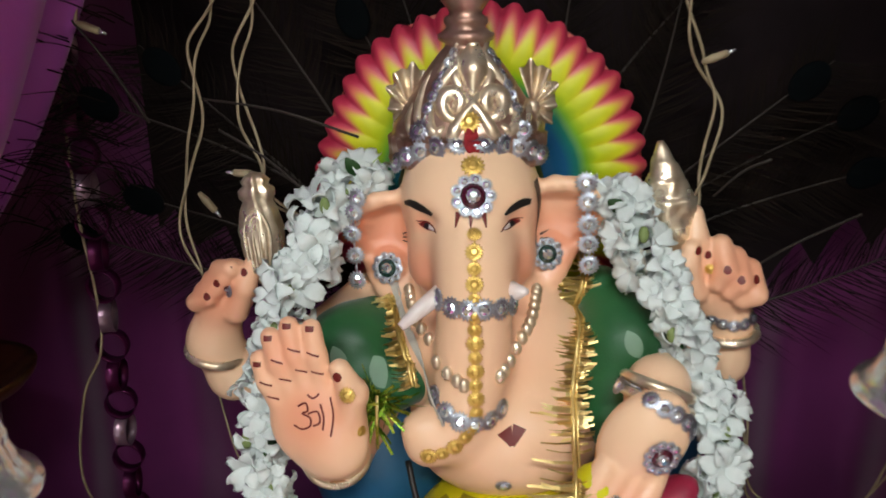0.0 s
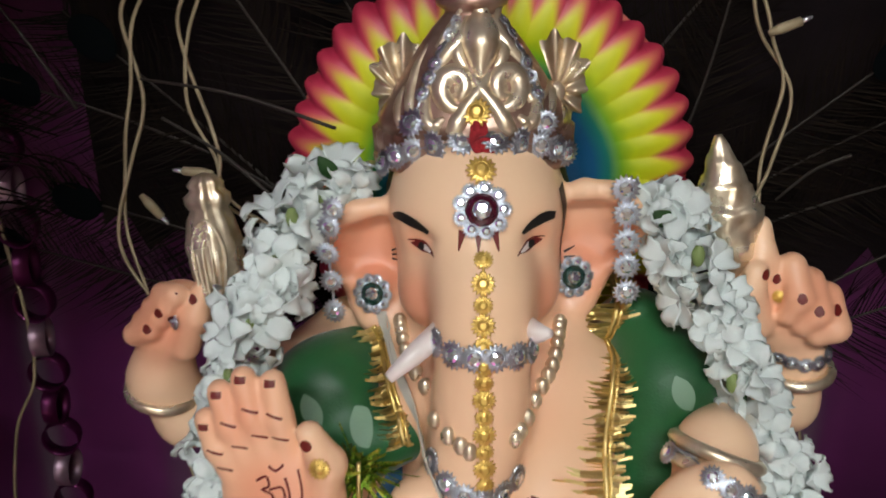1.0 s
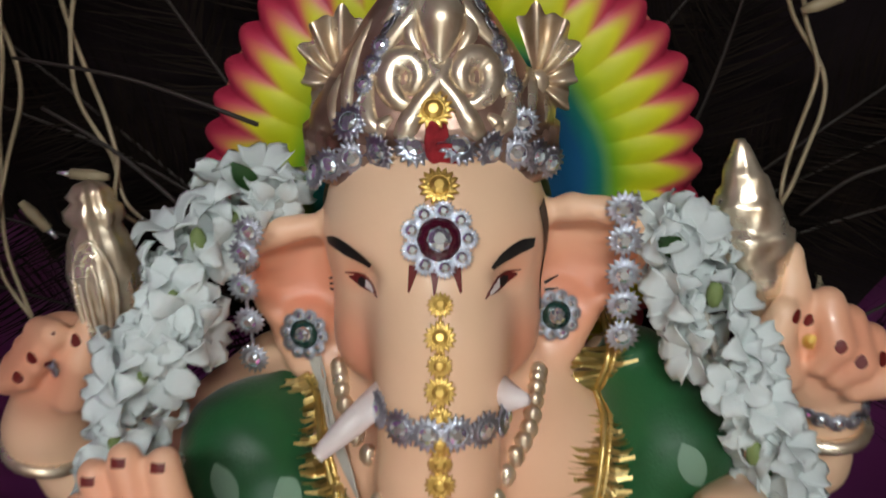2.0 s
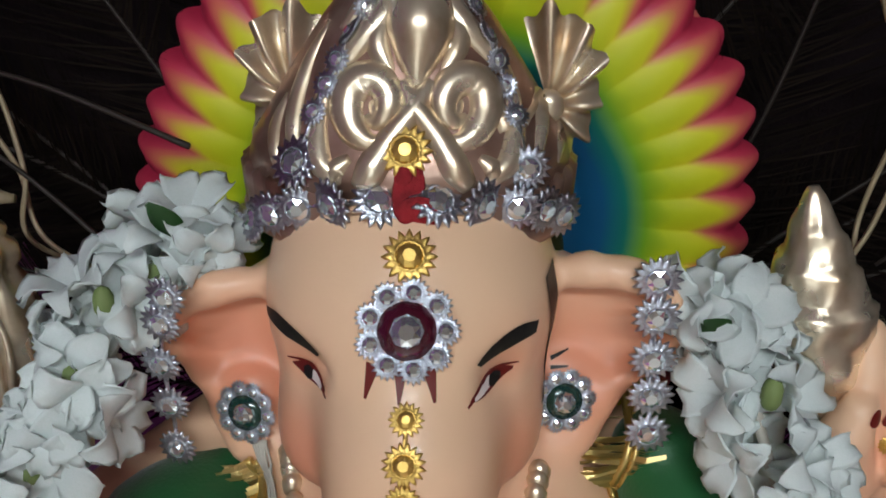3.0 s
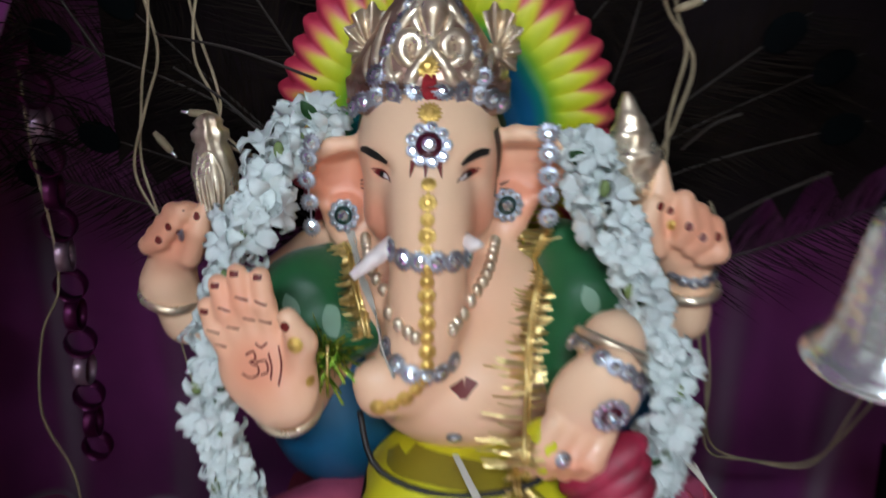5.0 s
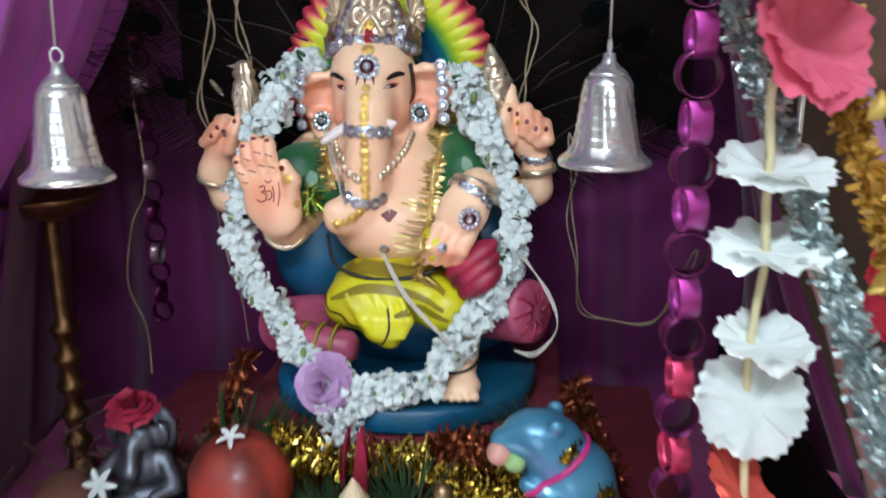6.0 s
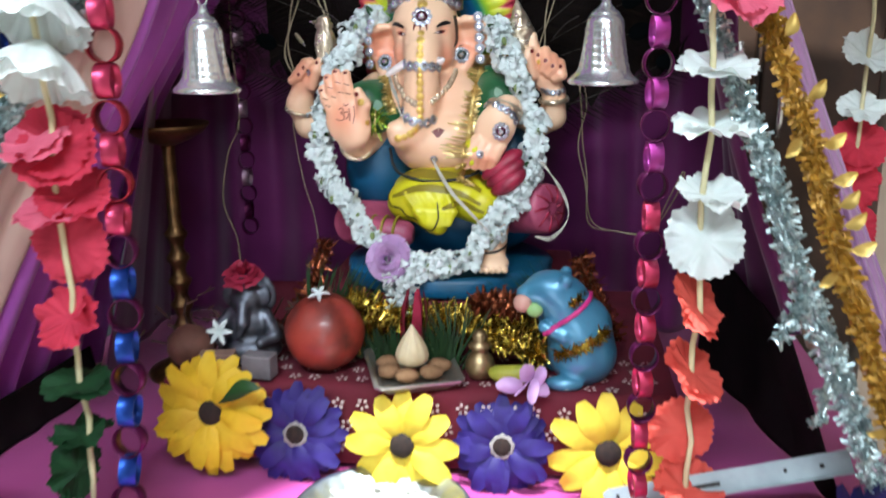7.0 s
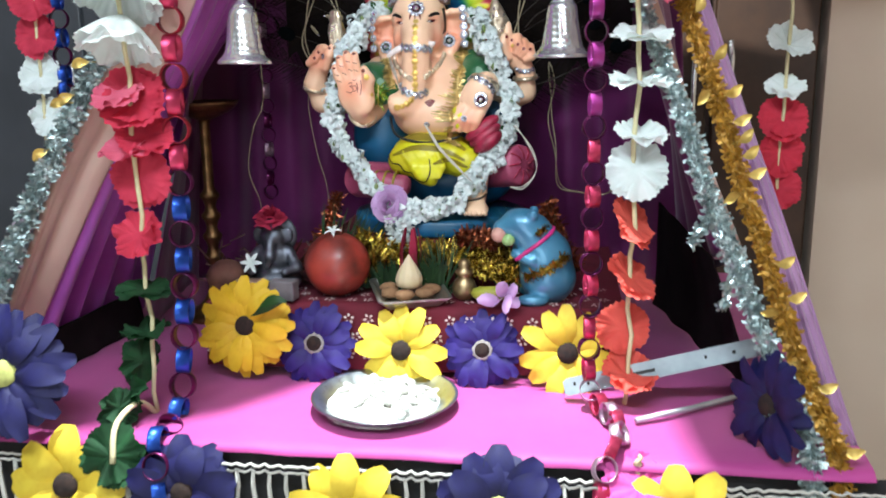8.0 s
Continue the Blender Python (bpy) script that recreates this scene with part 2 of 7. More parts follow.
# ---- the idol: smooth solids blended on a lattice of cells ----
class Field:
    def __init__(self, lo, hi, h):
        self.lo, self.h = np.array(lo), h
        self.n = [int((hi[i] - lo[i]) / h) + 2 for i in range(3)]
        self.d = np.full(self.n, 0.05, np.float32)

    def block(self, lo, hi):
        a = [max(int((lo[i] - self.lo[i]) / self.h), 0) for i in range(3)]
        b = [min(int((hi[i] - self.lo[i]) / self.h) + 2, self.n[i]) for i in range(3)]
        sl = tuple(slice(p, q) for p, q in zip(a, b))
        g = np.meshgrid(*[self.lo[i] + self.h * np.arange(a[i], b[i]) for i in range(3)], indexing="ij")
        return sl, g

    def blend(self, sl, d, k, cut=False):
        a = self.d[sl]
        if cut:
            hh = np.clip(0.5 - 0.5 * (a + d) / k, 0, 1)
            self.d[sl] = a * (1 - hh) - d * hh + k * hh * (1 - hh)
        else:
            hh = np.clip(0.5 + 0.5 * (a - d) / k, 0, 1)
            self.d[sl] = a * (1 - hh) + d * hh - k * hh * (1 - hh)

    def egg(self, c, r, k=0.008, turn=(0, 0, 0), cut=False):
        m = np.array(Euler([radians(a) for a in turn]).to_matrix())
        big = max(r) + 2 * k + 0.01
        sl, g = self.block([c[i] - big for i in range(3)], [c[i] + big for i in range(3)])
        p = np.stack([g[i] - c[i] for i in range(3)], -1) @ m
        r = np.array(r)
        k0 = np.linalg.norm(p / r, axis=-1)
        k1 = np.linalg.norm(p / (r * r), axis=-1) + 1e-9
        self.blend(sl, k0 * (k0 - 1) / k1, k, cut)
        return self

    def limb(self, pts, radii, k=0.006):
        for a, b, ra, rb in zip(pts, pts[1:], radii, radii[1:]):
            big = max(ra, rb) + 2 * k + 0.01
            sl, g = self.block([min(a[i], b[i]) - big for i in range(3)], [max(a[i], b[i]) + big for i in range(3)])
            p = np.stack([g[i] - a[i] for i in range(3)], -1)
            ab = np.array(b) - np.array(a)
            t = np.clip((p @ ab) / max(ab @ ab, 1e-9), 0, 1)
            d = np.linalg.norm(p - t[..., None] * ab, axis=-1) - (ra + (rb - ra) * t)
            self.blend(sl, d, k)
        return self

    def shape(self, slot=0):
        d, h = self.d, self.h
        s = d < 0
        cnt = np.zeros([n - 1 for n in self.n], np.int8)
        corners = [(i, j, k) for i in (0, 1) for j in (0, 1) for k in (0, 1)]
        n0, n1, n2 = self.n
        for i, j, k in corners:
            cnt += s[i:n0 - 1 + i, j:n1 - 1 + j, k:n2 - 1 + k]
        live = (cnt > 0) & (cnt < 8)
        idx = np.argwhere(live)
        val = {c: d[idx[:, 0] + c[0], idx[:, 1] + c[1], idx[:, 2] + c[2]] for c in corners}
        acc, num = np.zeros((len(idx), 3)), np.zeros(len(idx))
        for a in corners:
            for ax in range(3):
                if a[ax] == 0:
                    b = tuple(1 if q == ax else a[q] for q in range(3))
                    va, vb = val[a], val[b]
                    cross = (va < 0) != (vb < 0)
                    t = np.where(cross, va / np.where(cross, va - vb, 1), 0)
                    p = np.tile(np.array(a, float), (len(idx), 1))
                    p[:, ax] += t
                    acc += np.where(cross[:, None], p, 0)
                    num += cross
        verts = (idx + acc / num[:, None]) * h + self.lo
        ident = np.full(live.shape, -1, np.int64)
        ident[live] = np.arange(len(idx))
        faces = []
        for ax in range(3):
            u, w = (ax + 1) % 3, (ax + 2) % 3
            lo = [slice(None)] * 3
            hi = [slice(None)] * 3
            lo[ax], hi[ax] = slice(0, -1), slice(1, None)
            e = np.argwhere(s[tuple(lo)] != s[tuple(hi)])
            e = e[(e[:, u] > 0) & (e[:, w] > 0) & (e[:, u] < self.n[u] - 1) & (e[:, w] < self.n[w] - 1)]
            inside = s[e[:, 0], e[:, 1], e[:, 2]]
            quad = []
            for du, dw in ((-1, -1), (0, -1), (0, 0), (-1, 0)):
                q = e.copy()
                q[:, u] += du
                q[:, w] += dw
                quad.append(ident[q[:, 0], q[:, 1], q[:, 2]])
            quad = np.stack(quad, 1)
            quad[~inside] = quad[~inside][:, ::-1]
            faces.append(quad)
        faces = np.concatenate(faces)
        return Shape().put(verts.tolist(), faces.tolist(), slot)


def ground_tree(shape):
    from mathutils.bvhtree import BVHTree
    return BVHTree.FromPolygons(shape.v, shape.f)


def drop_on(tree, x, z, lift=0.0006, y0=0.28):
    """The surface's place and normal straight behind (x, z)."""
    p, n, _, _ = tree.ray_cast(Vector((x, y0, z)), Vector((0, 1, 0)))
    if p is None:
        p, n, _, _ = tree.find_nearest(Vector((x, 0.43, z)))
    if n.y > 0:
        n = -n
    return p + n * lift, n


def brush(shape, tree, pts, widths, slot, n=14, lift=0.0004):
    """A painted stroke that lies on the surface."""
    way = curve_points([(x, 0, z) for x, z in pts], n)
    wid = [v.x for v in curve_points([(w, 0, 0) for w in widths], n)]
    rows = []
    for i, p in enumerate(way):
        d = (way[min(i + 1, n - 1)] - way[max(i - 1, 0)]).normalized()
        side = Vector((-d.z, 0, d.x)) * max(wid[i], 0.0001)
        rows.append([drop_on(tree, p.x + side.x * s, p.z + side.z * s, lift)[0] for s in (-1, -0.4, 0.4, 1)])
    shape.grid(rows, False, slot)


CX = 0.0125  # the idol's middle line

skin = Field((-0.175, 0.32, 0.905), (0.195, 0.515, 1.25), 0.0017)
# head, brow, cheeks and trunk
skin.egg((CX, 0.453, 1.194), (0.0392, 0.043, 0.044), 0.006)
skin.egg((CX + 0.001, 0.432, 1.196), (0.030, 0.0205, 0.021), 0.012)
skin.egg((-0.0035, 0.434, 1.163), (0.0185, 0.0215, 0.0190), 0.012, (0, 20, 0))
skin.egg((0.0300, 0.434, 1.165), (0.0185, 0.0215, 0.0190), 0.012, (0, -20, 0))
for ex in (-0.0092, 0.0345):
    skin.egg((ex, 0.4135, 1.1900), (0.0095, 0.0060, 0.0045), 0.008, cut=True)
skin.limb([(CX + 0.001, 0.425, 1.190), (0.0155, 0.411, 1.170), (0.0155, 0.405, 1.150), (0.0140, 0.404, 1.125), (0.0125, 0.402, 1.105),
           (0.008, 0.399, 1.089), (0.000, 0.395, 1.078), (-0.010, 0.392, 1.075), (-0.015, 0.390, 1.083)],
          [0.019, 0.0185, 0.0185, 0.0180, 0.0172, 0.0160, 0.0140, 0.0115, 0.0085], 0.010)
# ears: a thick rim round a hollow, thin shell
def ear(base_x, rim, radii, foot, foot_top):
    skin.limb(rim, radii, 0.004)
    for k in range(12):
        u = k / 11 * (len(rim) - 1)
        j = min(int(u), len(rim) - 2)
        p = [rim[j][i] + (rim[j + 1][i] - rim[j][i]) * (u - j) for i in range(3)]
        q = (base_x, 0.461, foot_top + (foot - foot_top) * k / 11)
        mid = ((p[0] + q[0]) / 2, 0.4615, (p[2] + q[2]) / 2)
        skin.limb([q, mid, (p[0], p[1] + 0.003, p[2])], [0.0045, 0.0034, 0.0026], 0.005)


ear(-0.022, [(-0.024, 0.448, 1.1965), (-0.041, 0.446, 1.1940), (-0.0545, 0.444, 1.1868), (-0.0550, 0.449, 1.1740), (-0.0500, 0.453, 1.1620), (-0.0430, 0.453, 1.1500),
             (-0.0365, 0.449, 1.1400), (-0.0280, 0.447, 1.1400)], [0.0040, 0.0042, 0.0034, 0.0026, 0.0026, 0.0032, 0.0046, 0.0040], 1.146, 1.192)
ear(0.046, [(0.048, 0.449, 1.1995), (0.060, 0.447, 1.2030), (0.0715, 0.446, 1.2022), (0.0805, 0.446, 1.1960), (0.0865, 0.449, 1.1860), (0.0845, 0.453, 1.1760), (0.0760, 0.454, 1.1690),
            (0.0675, 0.452, 1.1610), (0.0600, 0.449, 1.1490), (0.0510, 0.447, 1.1410)], [0.0036, 0.0040, 0.0038, 0.0034, 0.0030, 0.0026, 0.0026, 0.0032, 0.0046, 0.0042], 1.150, 1.194)
skin.egg((-0.035, 0.452, 1.150), (0.011, 0.006, 0.014), 0.007)
skin.egg((0.056, 0.454, 1.157), (0.012, 0.006, 0.015), 0.007)
# neck, chest, belly
skin.egg((CX + 0.004, 0.462, 1.130), (0.045, 0.034, 0.040), 0.010)
skin.egg((0.022, 0.446, 1.105), (0.062, 0.040, 0.040), 0.012)
skin.egg((0.032, 0.432, 1.063), (0.056, 0.046, 0.040), 0.012)
# raised front hand with its palm to the viewer
skin.limb([(-0.045, 0.440, 1.072), (-0.060, 0.405, 1.062), (-0.064, 0.388, 1.070)], [0.017, 0.016, 0.016], 0.008)
skin.egg((-0.066, 0.378, 1.093), (0.0255, 0.0105, 0.029), 0.006, (0, -14, 0))
skin.egg((-0.057, 0.374, 1.080), (0.016, 0.010, 0.016), 0.008)
for bx, bz, tx, tz in ((-0.086, 1.106, -0.0945, 1.128), (-0.080, 1.113, -0.0880, 1.1405), (-0.072, 1.117, -0.0780, 1.1465), (-0.063, 1.117, -0.0665, 1.1450)):
    skin.limb([(bx, 0.378, bz), ((bx + tx) / 2, 0.3765, (bz + tz) / 2), (tx, 0.379, tz)], [0.0064, 0.0060, 0.0052], 0.0022)
skin.limb([(-0.050, 0.376, 1.096), (-0.0460, 0.373, 1.112), (-0.0520, 0.372, 1.126)], [0.0085, 0.0075, 0.0055], 0.003)
# lowered front hand
skin.limb([(0.122, 0.436, 1.096), (0.1115, 0.398, 1.104), (0.1060, 0.382, 1.092)], [0.0135, 0.0152, 0.0158], 0.008)
skin.egg((0.1005, 0.373, 1.087), (0.0215, 0.0135, 0.031), 0.008, (8, 26, 0))
for i in range(4):
    f = i / 3
    skin.limb([(0.081 + 0.026 * f, 0.367 + 0.004 * f, 1.074 - 0.006 * f), (0.072 + 0.029 * f, 0.362, 1.058 - 0.002 * f), (0.069 + 0.028 * f, 0.368, 1.046 - 0.002 * f)],
              [0.0068, 0.0062, 0.0052], 0.002)
# upper back arms and their hands
skin.limb([(-0.050, 0.468, 1.125), (-0.108, 0.474, 1.078), (-0.138, 0.468, 1.078), (-0.146, 0.460, 1.104), (-0.138, 0.456, 1.128)],
          [0.018, 0.0165, 0.0155, 0.0150, 0.0140], 0.008)
skin.egg((-0.132, 0.454, 1.138), (0.0165, 0.013, 0.021), 0.006, (0, 30, 0))
for i in range(4):
    f = i / 3
    skin.limb([(-0.149 + 0.016 * f, 0.446, 1.134 + 0.020 * f), (-0.139 + 0.014 * f, 0.440, 1.139 + 0.017 * f)], [0.0062, 0.0056], 0.002)
skin.limb([(-0.126, 0.446, 1.128), (-0.118, 0.442, 1.145), (-0.113, 0.444, 1.158)], [0.0075, 0.0065, 0.005], 0.003)
skin.limb([(0.085, 0.470, 1.125), (0.140, 0.474, 1.078), (0.162, 0.466, 1.090), (0.163, 0.460, 1.118)], [0.018, 0.016, 0.0145, 0.0140], 0.008)
skin.egg((0.154, 0.456, 1.141), (0.018, 0.014, 0.024), 0.006, (0, -10, 0))
for i in range(3):
    f = i / 2
    skin.limb([(0.152 + 0.017 * f, 0.449, 1.166 - 0.014 * f), (0.154 + 0.017 * f, 0.441, 1.154 - 0.014 * f), (0.150 + 0.014 * f, 0.442, 1.146 - 0.010 * f)],
              [0.0066, 0.0066, 0.0055], 0.002)
skin.limb([(0.143, 0.450, 1.155), (0.138, 0.450, 1.172), (0.137, 0.453, 1.183)], [0.0072, 0.0066, 0.0058], 0.003)
skin.limb([(0.138, 0.446, 1.140), (0.132, 0.441, 1.158), (0.134, 0.441, 1.166)], [0.008, 0.0066, 0.0055], 0.003)
# the lowered foot with toes, and the folded shin
skin.limb([(0.103, 0.376, 0.990), (0.099, 0.366, 0.958), (0.100, 0.358, 0.946)], [0.0165, 0.0145, 0.0130], 0.006)
skin.egg((0.102, 0.349, 0.9390), (0.0165, 0.019, 0.0100), 0.005)
for i in range(5):
    skin.egg((0.0885 + 0.0066 * i, 0.3305 + 0.0012 * abs(i - 1.5), 0.9362), (0.0036, 0.0056, 0.0042), 0.0015)
skin.egg((-0.018, 0.362, 0.962), (0.020, 0.016, 0.010), 0.004, (0, 20, 0))
skin_shape = skin.shape(0)
tree = ground_tree(skin_shape)

dhoti = Field((-0.075, 0.30, 0.925), (0.165, 0.51, 1.06), 0.002)
dhoti.egg((0.035, 0.408, 1.012), (0.056, 0.050, 0.027), 0.01)
dhoti.limb([(0.030, 0.410, 1.006), (-0.002, 0.378, 1.002)], [0.026, 0.021], 0.010)
dhoti.limb([(0.050, 0.410, 1.008), (0.086, 0.378, 0.999)], [0.027, 0.023], 0.010)
dhoti.limb([(0.012, 0.374, 0.998), (0.032, 0.360, 0.986), (0.040, 0.356, 0.977)], [0.017, 0.014, 0.008], 0.010)
for i in range(5):
    dhoti.limb([(0.000 + 0.012 * i, 0.362 - 0.001 * abs(i - 2), 1.014), (0.016 + 0.010 * i, 0.351, 0.996), (0.028 + 0.006 * i, 0.348, 0.982)], [0.0030, 0.0040, 0.0024], 0.005)
dhoti_shape = dhoti.shape(5)
dtree = ground_tree(dhoti_shape)
# olive sash folds and the scalloped black hem
for pts, w in (([(-0.020, 1.028), (0.018, 1.033), (0.056, 1.030), (0.086, 1.017)], 0.0036), ([(-0.014, 1.010), (0.016, 1.020), (0.050, 1.018), (0.086, 1.004)], 0.0034), ([(0.044, 1.000), (0.064, 1.004), (0.090, 0.995)], 0.0030)):
    brush(dhoti_shape, dtree, pts, [w * 0.4, w, w, w * 0.5], 6, 24, 0.0006)
for pts in ([(-0.022, 1.016), (-0.016, 1.001), (-0.004, 0.998), (0.003, 0.989), (0.014, 0.987), (0.020, 0.979), (0.032, 0.976), (0.038, 0.984), (0.040, 0.994), (0.038, 1.006)], [(-0.026, 1.040), (-0.023, 1.028), (-0.022, 1.016)]):
    brush(dhoti_shape, dtree, pts, [0.0009] * 4, 2, 40, 0.0009)

wrap = Field((-0.12, 0.37, 1.03), (0.16, 0.51, 1.19), 0.002)
wrap.limb([(-0.042, 0.456, 1.122), (-0.056, 0.440, 1.108), (-0.064, 0.425, 1.085)], [0.014, 0.026, 0.022], 0.008)
wrap.limb([(0.000, 0.430, 1.100), (-0.040, 0.420, 1.092)], [0.010, 0.018], 0.008)
wrap.limb([(0.087, 0.458, 1.136), (0.098, 0.442, 1.112), (0.092, 0.425, 1.075)], [0.015, 0.026, 0.022], 0.008)
wrap_shape = wrap.shape(1)

idol = Shape()
idol.add(skin_shape)
idol.add(dhoti_shape)
idol.add(wrap_shape)
wtree = ground_tree(wrap_shape)
for x, z in ((0.101, 1.120), (-0.060, 1.112), (0.108, 1.092), (-0.038, 1.106)):
    brush(idol, wtree, [(x - 0.0035, z + 0.0072), (x - 0.002, z + 0.004), (x, z), (x + 0.002, z - 0.004), (x + 0.0035, z - 0.0068)], [0.0004, 0.0036, 0.0046, 0.0034, 0.0004], 13, 14)
# hair line behind the face
idol.ball((CX, 0.468, 1.193), (0.0425, 0.036, 0.045), seg=28, ring=16, slot=2)
# brows, eyes, temple lines
for s, pts in ((1, [(-0.0222, 1.1968), (-0.0178, 1.1985), (-0.0122, 1.1972), (-0.0062, 1.1945)]), (1, [(0.0312, 1.1948), (0.0355, 1.1975), (0.0405, 1.1992), (0.0450, 1.1985)])):
    brush(idol, tree, pts, [0.0008, 0.0020, 0.0022, 0.0013], 2, 16)
for ex, ez, o in ((-0.0092, 1.1872, 1), (0.0345, 1.1888, -1)):
    brush(idol, tree, [(ex - 0.0050, ez + 0.0006 * o), (ex, ez + 0.0002), (ex + 0.0050, ez - 0.0006 * o)], [0.0003, 0.0021, 0.0004], 3, 12, 0.0005)
    brush(idol, tree, [(ex + 0.0010 * o, ez), (ex + 0.0042 * o, ez - 0.0006)], [0.0012, 0.0004], 4, 6, 0.0008)
    brush(idol, tree, [(ex - 0.0014, ez + 0.0001), (ex, ez + 0.0001), (ex + 0.0014, ez + 0.0001)], [0.0009, 0.0017, 0.0009], 2, 8, 0.0011)
    brush(idol, tree, [(ex - 0.0062 * o, ez + 0.0020), (ex, ez + 0.0022), (ex + 0.0056 * o, ez - 0.0014)], [0.0002, 0.0006, 0.0003], 3, 12, 0.0007)
for sx in (-0.0268, 0.0515):
    for k in range(3):
        brush(idol, tree, [(sx, 1.172 - 0.002 * k), (sx + (0.004 if sx < 0 else 0.005), 1.174 - 0.0035 * k)], [0.0005, 0.0002], 2, 5)
brush(idol, tree, [(0.0480, 1.207), (0.0500, 1.196), (0.0497, 1.181), (0.0480, 1.172)], [0.0012, 0.0012, 0.0008, 0.0004], 2, 14)
# forehead mark below the brooch, heart on the chest
for k in (-1, 0, 1):
    brush(idol, tree, [(CX + 0.0015 + 0.0062 * k, 1.198), (CX + 0.0015 + 0.0078 * k, 1.1905)], [0.0016, 0.0003], 3, 6)
brush(idol, tree, [(0.0305, 1.0820), (0.0345, 1.0740)], [0.0042, 0.0010], 3, 8)
brush(idol, tree, [(0.0388, 1.0830), (0.0350, 1.0740)], [0.0038, 0.0010], 3, 8)
# nail spots
for x, z in ((-0.1165, 1.1545), (-0.1205, 1.1620), (-0.1320, 1.1490), (-0.1270, 1.1450), (-0.1385, 1.1410), (0.1370, 1.1665), (0.1440, 1.1620), (0.1530, 1.1560), (0.1610, 1.1500), (0.1700, 1.1490)):
    brush(idol, tree, [(x - 0.0021, z), (x - 0.0014, z), (x, z + 0.0002), (x + 0.0013, z), (x + 0.0020, z)], [0.0003, 0.0016, 0.0023, 0.0015, 0.0003], 3, 11)
for x, z in ((-0.0525, 1.1240),):
    brush(idol, tree, [(x - 0.0022, z), (x - 0.0015, z), (x, z), (x + 0.0016, z), (x + 0.0024, z)], [0.0003, 0.0019, 0.0027, 0.0018, 0.0003], 3, 11)
for x, z in ((-0.0945, 1.1275), (-0.0880, 1.1415), (-0.0780, 1.1480), (-0.0665, 1.1465)):
    brush(idol, tree, [(x - 0.002, z), (x + 0.002, z)], [0.0014, 0.0012], 3, 5)
# finger creases and the sacred sign on the palm
for x, z in ((-0.090, 1.118), (-0.087, 1.110), (-0.0835, 1.130), (-0.0800, 1.120), (-0.0745, 1.136), (-0.0715, 1.125), (-0.0650, 1.134), (-0.0635, 1.124)):
    brush(idol, tree, [(x - 0.0030, z + 0.0012), (x + 0.0030, z - 0.0008)], [0.0004, 0.0005], 3, 5)
SIGN = [[(-0.0740, 1.1065), (-0.0700, 1.1085), (-0.0690, 1.1045), (-0.0720, 1.1030), (-0.0680, 1.1010), (-0.0680, 1.0965), (-0.0725, 1.0945), (-0.0765, 1.0965)],
        [(-0.0690, 1.1030), (-0.0640, 1.1040), (-0.0630, 1.0985), (-0.0665, 1.0965)], [(-0.0625, 1.1080), (-0.0610, 1.1010), (-0.0615, 1.0945)],
        [(-0.0575, 1.1110), (-0.0560, 1.1020), (-0.0575, 1.0915)], [(-0.0690, 1.1125), (-0.0660, 1.1108), (-0.0630, 1.1130)]]
for pts in SIGN:
    brush(idol, tree, pts, [0.0005] * 3, 3, 22)
# tusks
idol.tube([(-0.002, 0.402, 1.156), (-0.012, 0.393, 1.150), (-0.022, 0.386, 1.143)], [0.0050, 0.0044, 0.0024], 12, 4)
idol.tube([(0.033, 0.402, 1.158), (0.038, 0.396, 1.158), (0.042, 0.392, 1.160)], [0.0050, 0.0040, 0.0018], 12, 4)
# moulded necklace, belt line, bracelets, anklet
for a in (0, 1):
    pts = curve_points([(-0.023, 0.428, 1.142), (-0.016, 0.408, 1.128), (0.010, 0.400, 1.112)] if a == 0 else [(0.049, 0.430, 1.144), (0.044, 0.410, 1.130), (0.028, 0.402, 1.114)], 12)
    for p in pts:
        q, n = drop_on(tree, p.x, p.z, 0.0005)
        idol.ball(q, (0.0034, 0.003, 0.0042), seg=8, ring=5, slot=7)
idol.tube(curve_points([(-0.022, 0.395, 1.060), (-0.010, 0.376, 1.036), (0.030, 0.368, 1.027), (0.075, 0.374, 1.034), (0.094, 0.395, 1.050)], 20), 0.0018, 6, 2)
for c, r, tl in (((0.1085, 0.387, 1.1020), 0.0180, (-20, 22, 0)), ((0.1100, 0.391, 1.1078), 0.0174, (-20, 22, 0)), ((-0.146, 0.461, 1.096), 0.0165, (8, 14, 0)),
                 ((0.163, 0.461, 1.110), 0.0158, (8, -4, 0)), ((-0.0615, 0.396, 1.064), 0.0172, (60, 40, 0))):
    m = Matrix.Translation(c) @ Euler([radians(a) for a in tl]).to_matrix().to_4x4()
    idol.tube([m @ Vector((r * math.cos(q), r * math.sin(q), 0)) for q in np.linspace(0, 2 * math.pi, 28)[:-1]], 0.0030, 8, 7, closed=True)
m = Matrix.Translation((0.0995, 0.361, 0.954)) @ Euler((radians(8), -0.25, 0)).to_matrix().to_4x4()
idol.tube([m @ Vector((0.0152 * math.cos(q), 0.0152 * math.sin(q), 0)) for q in np.linspace(0, 2 * math.pi, 22)[:-1]], 0.0014, 6, 2, closed=True)
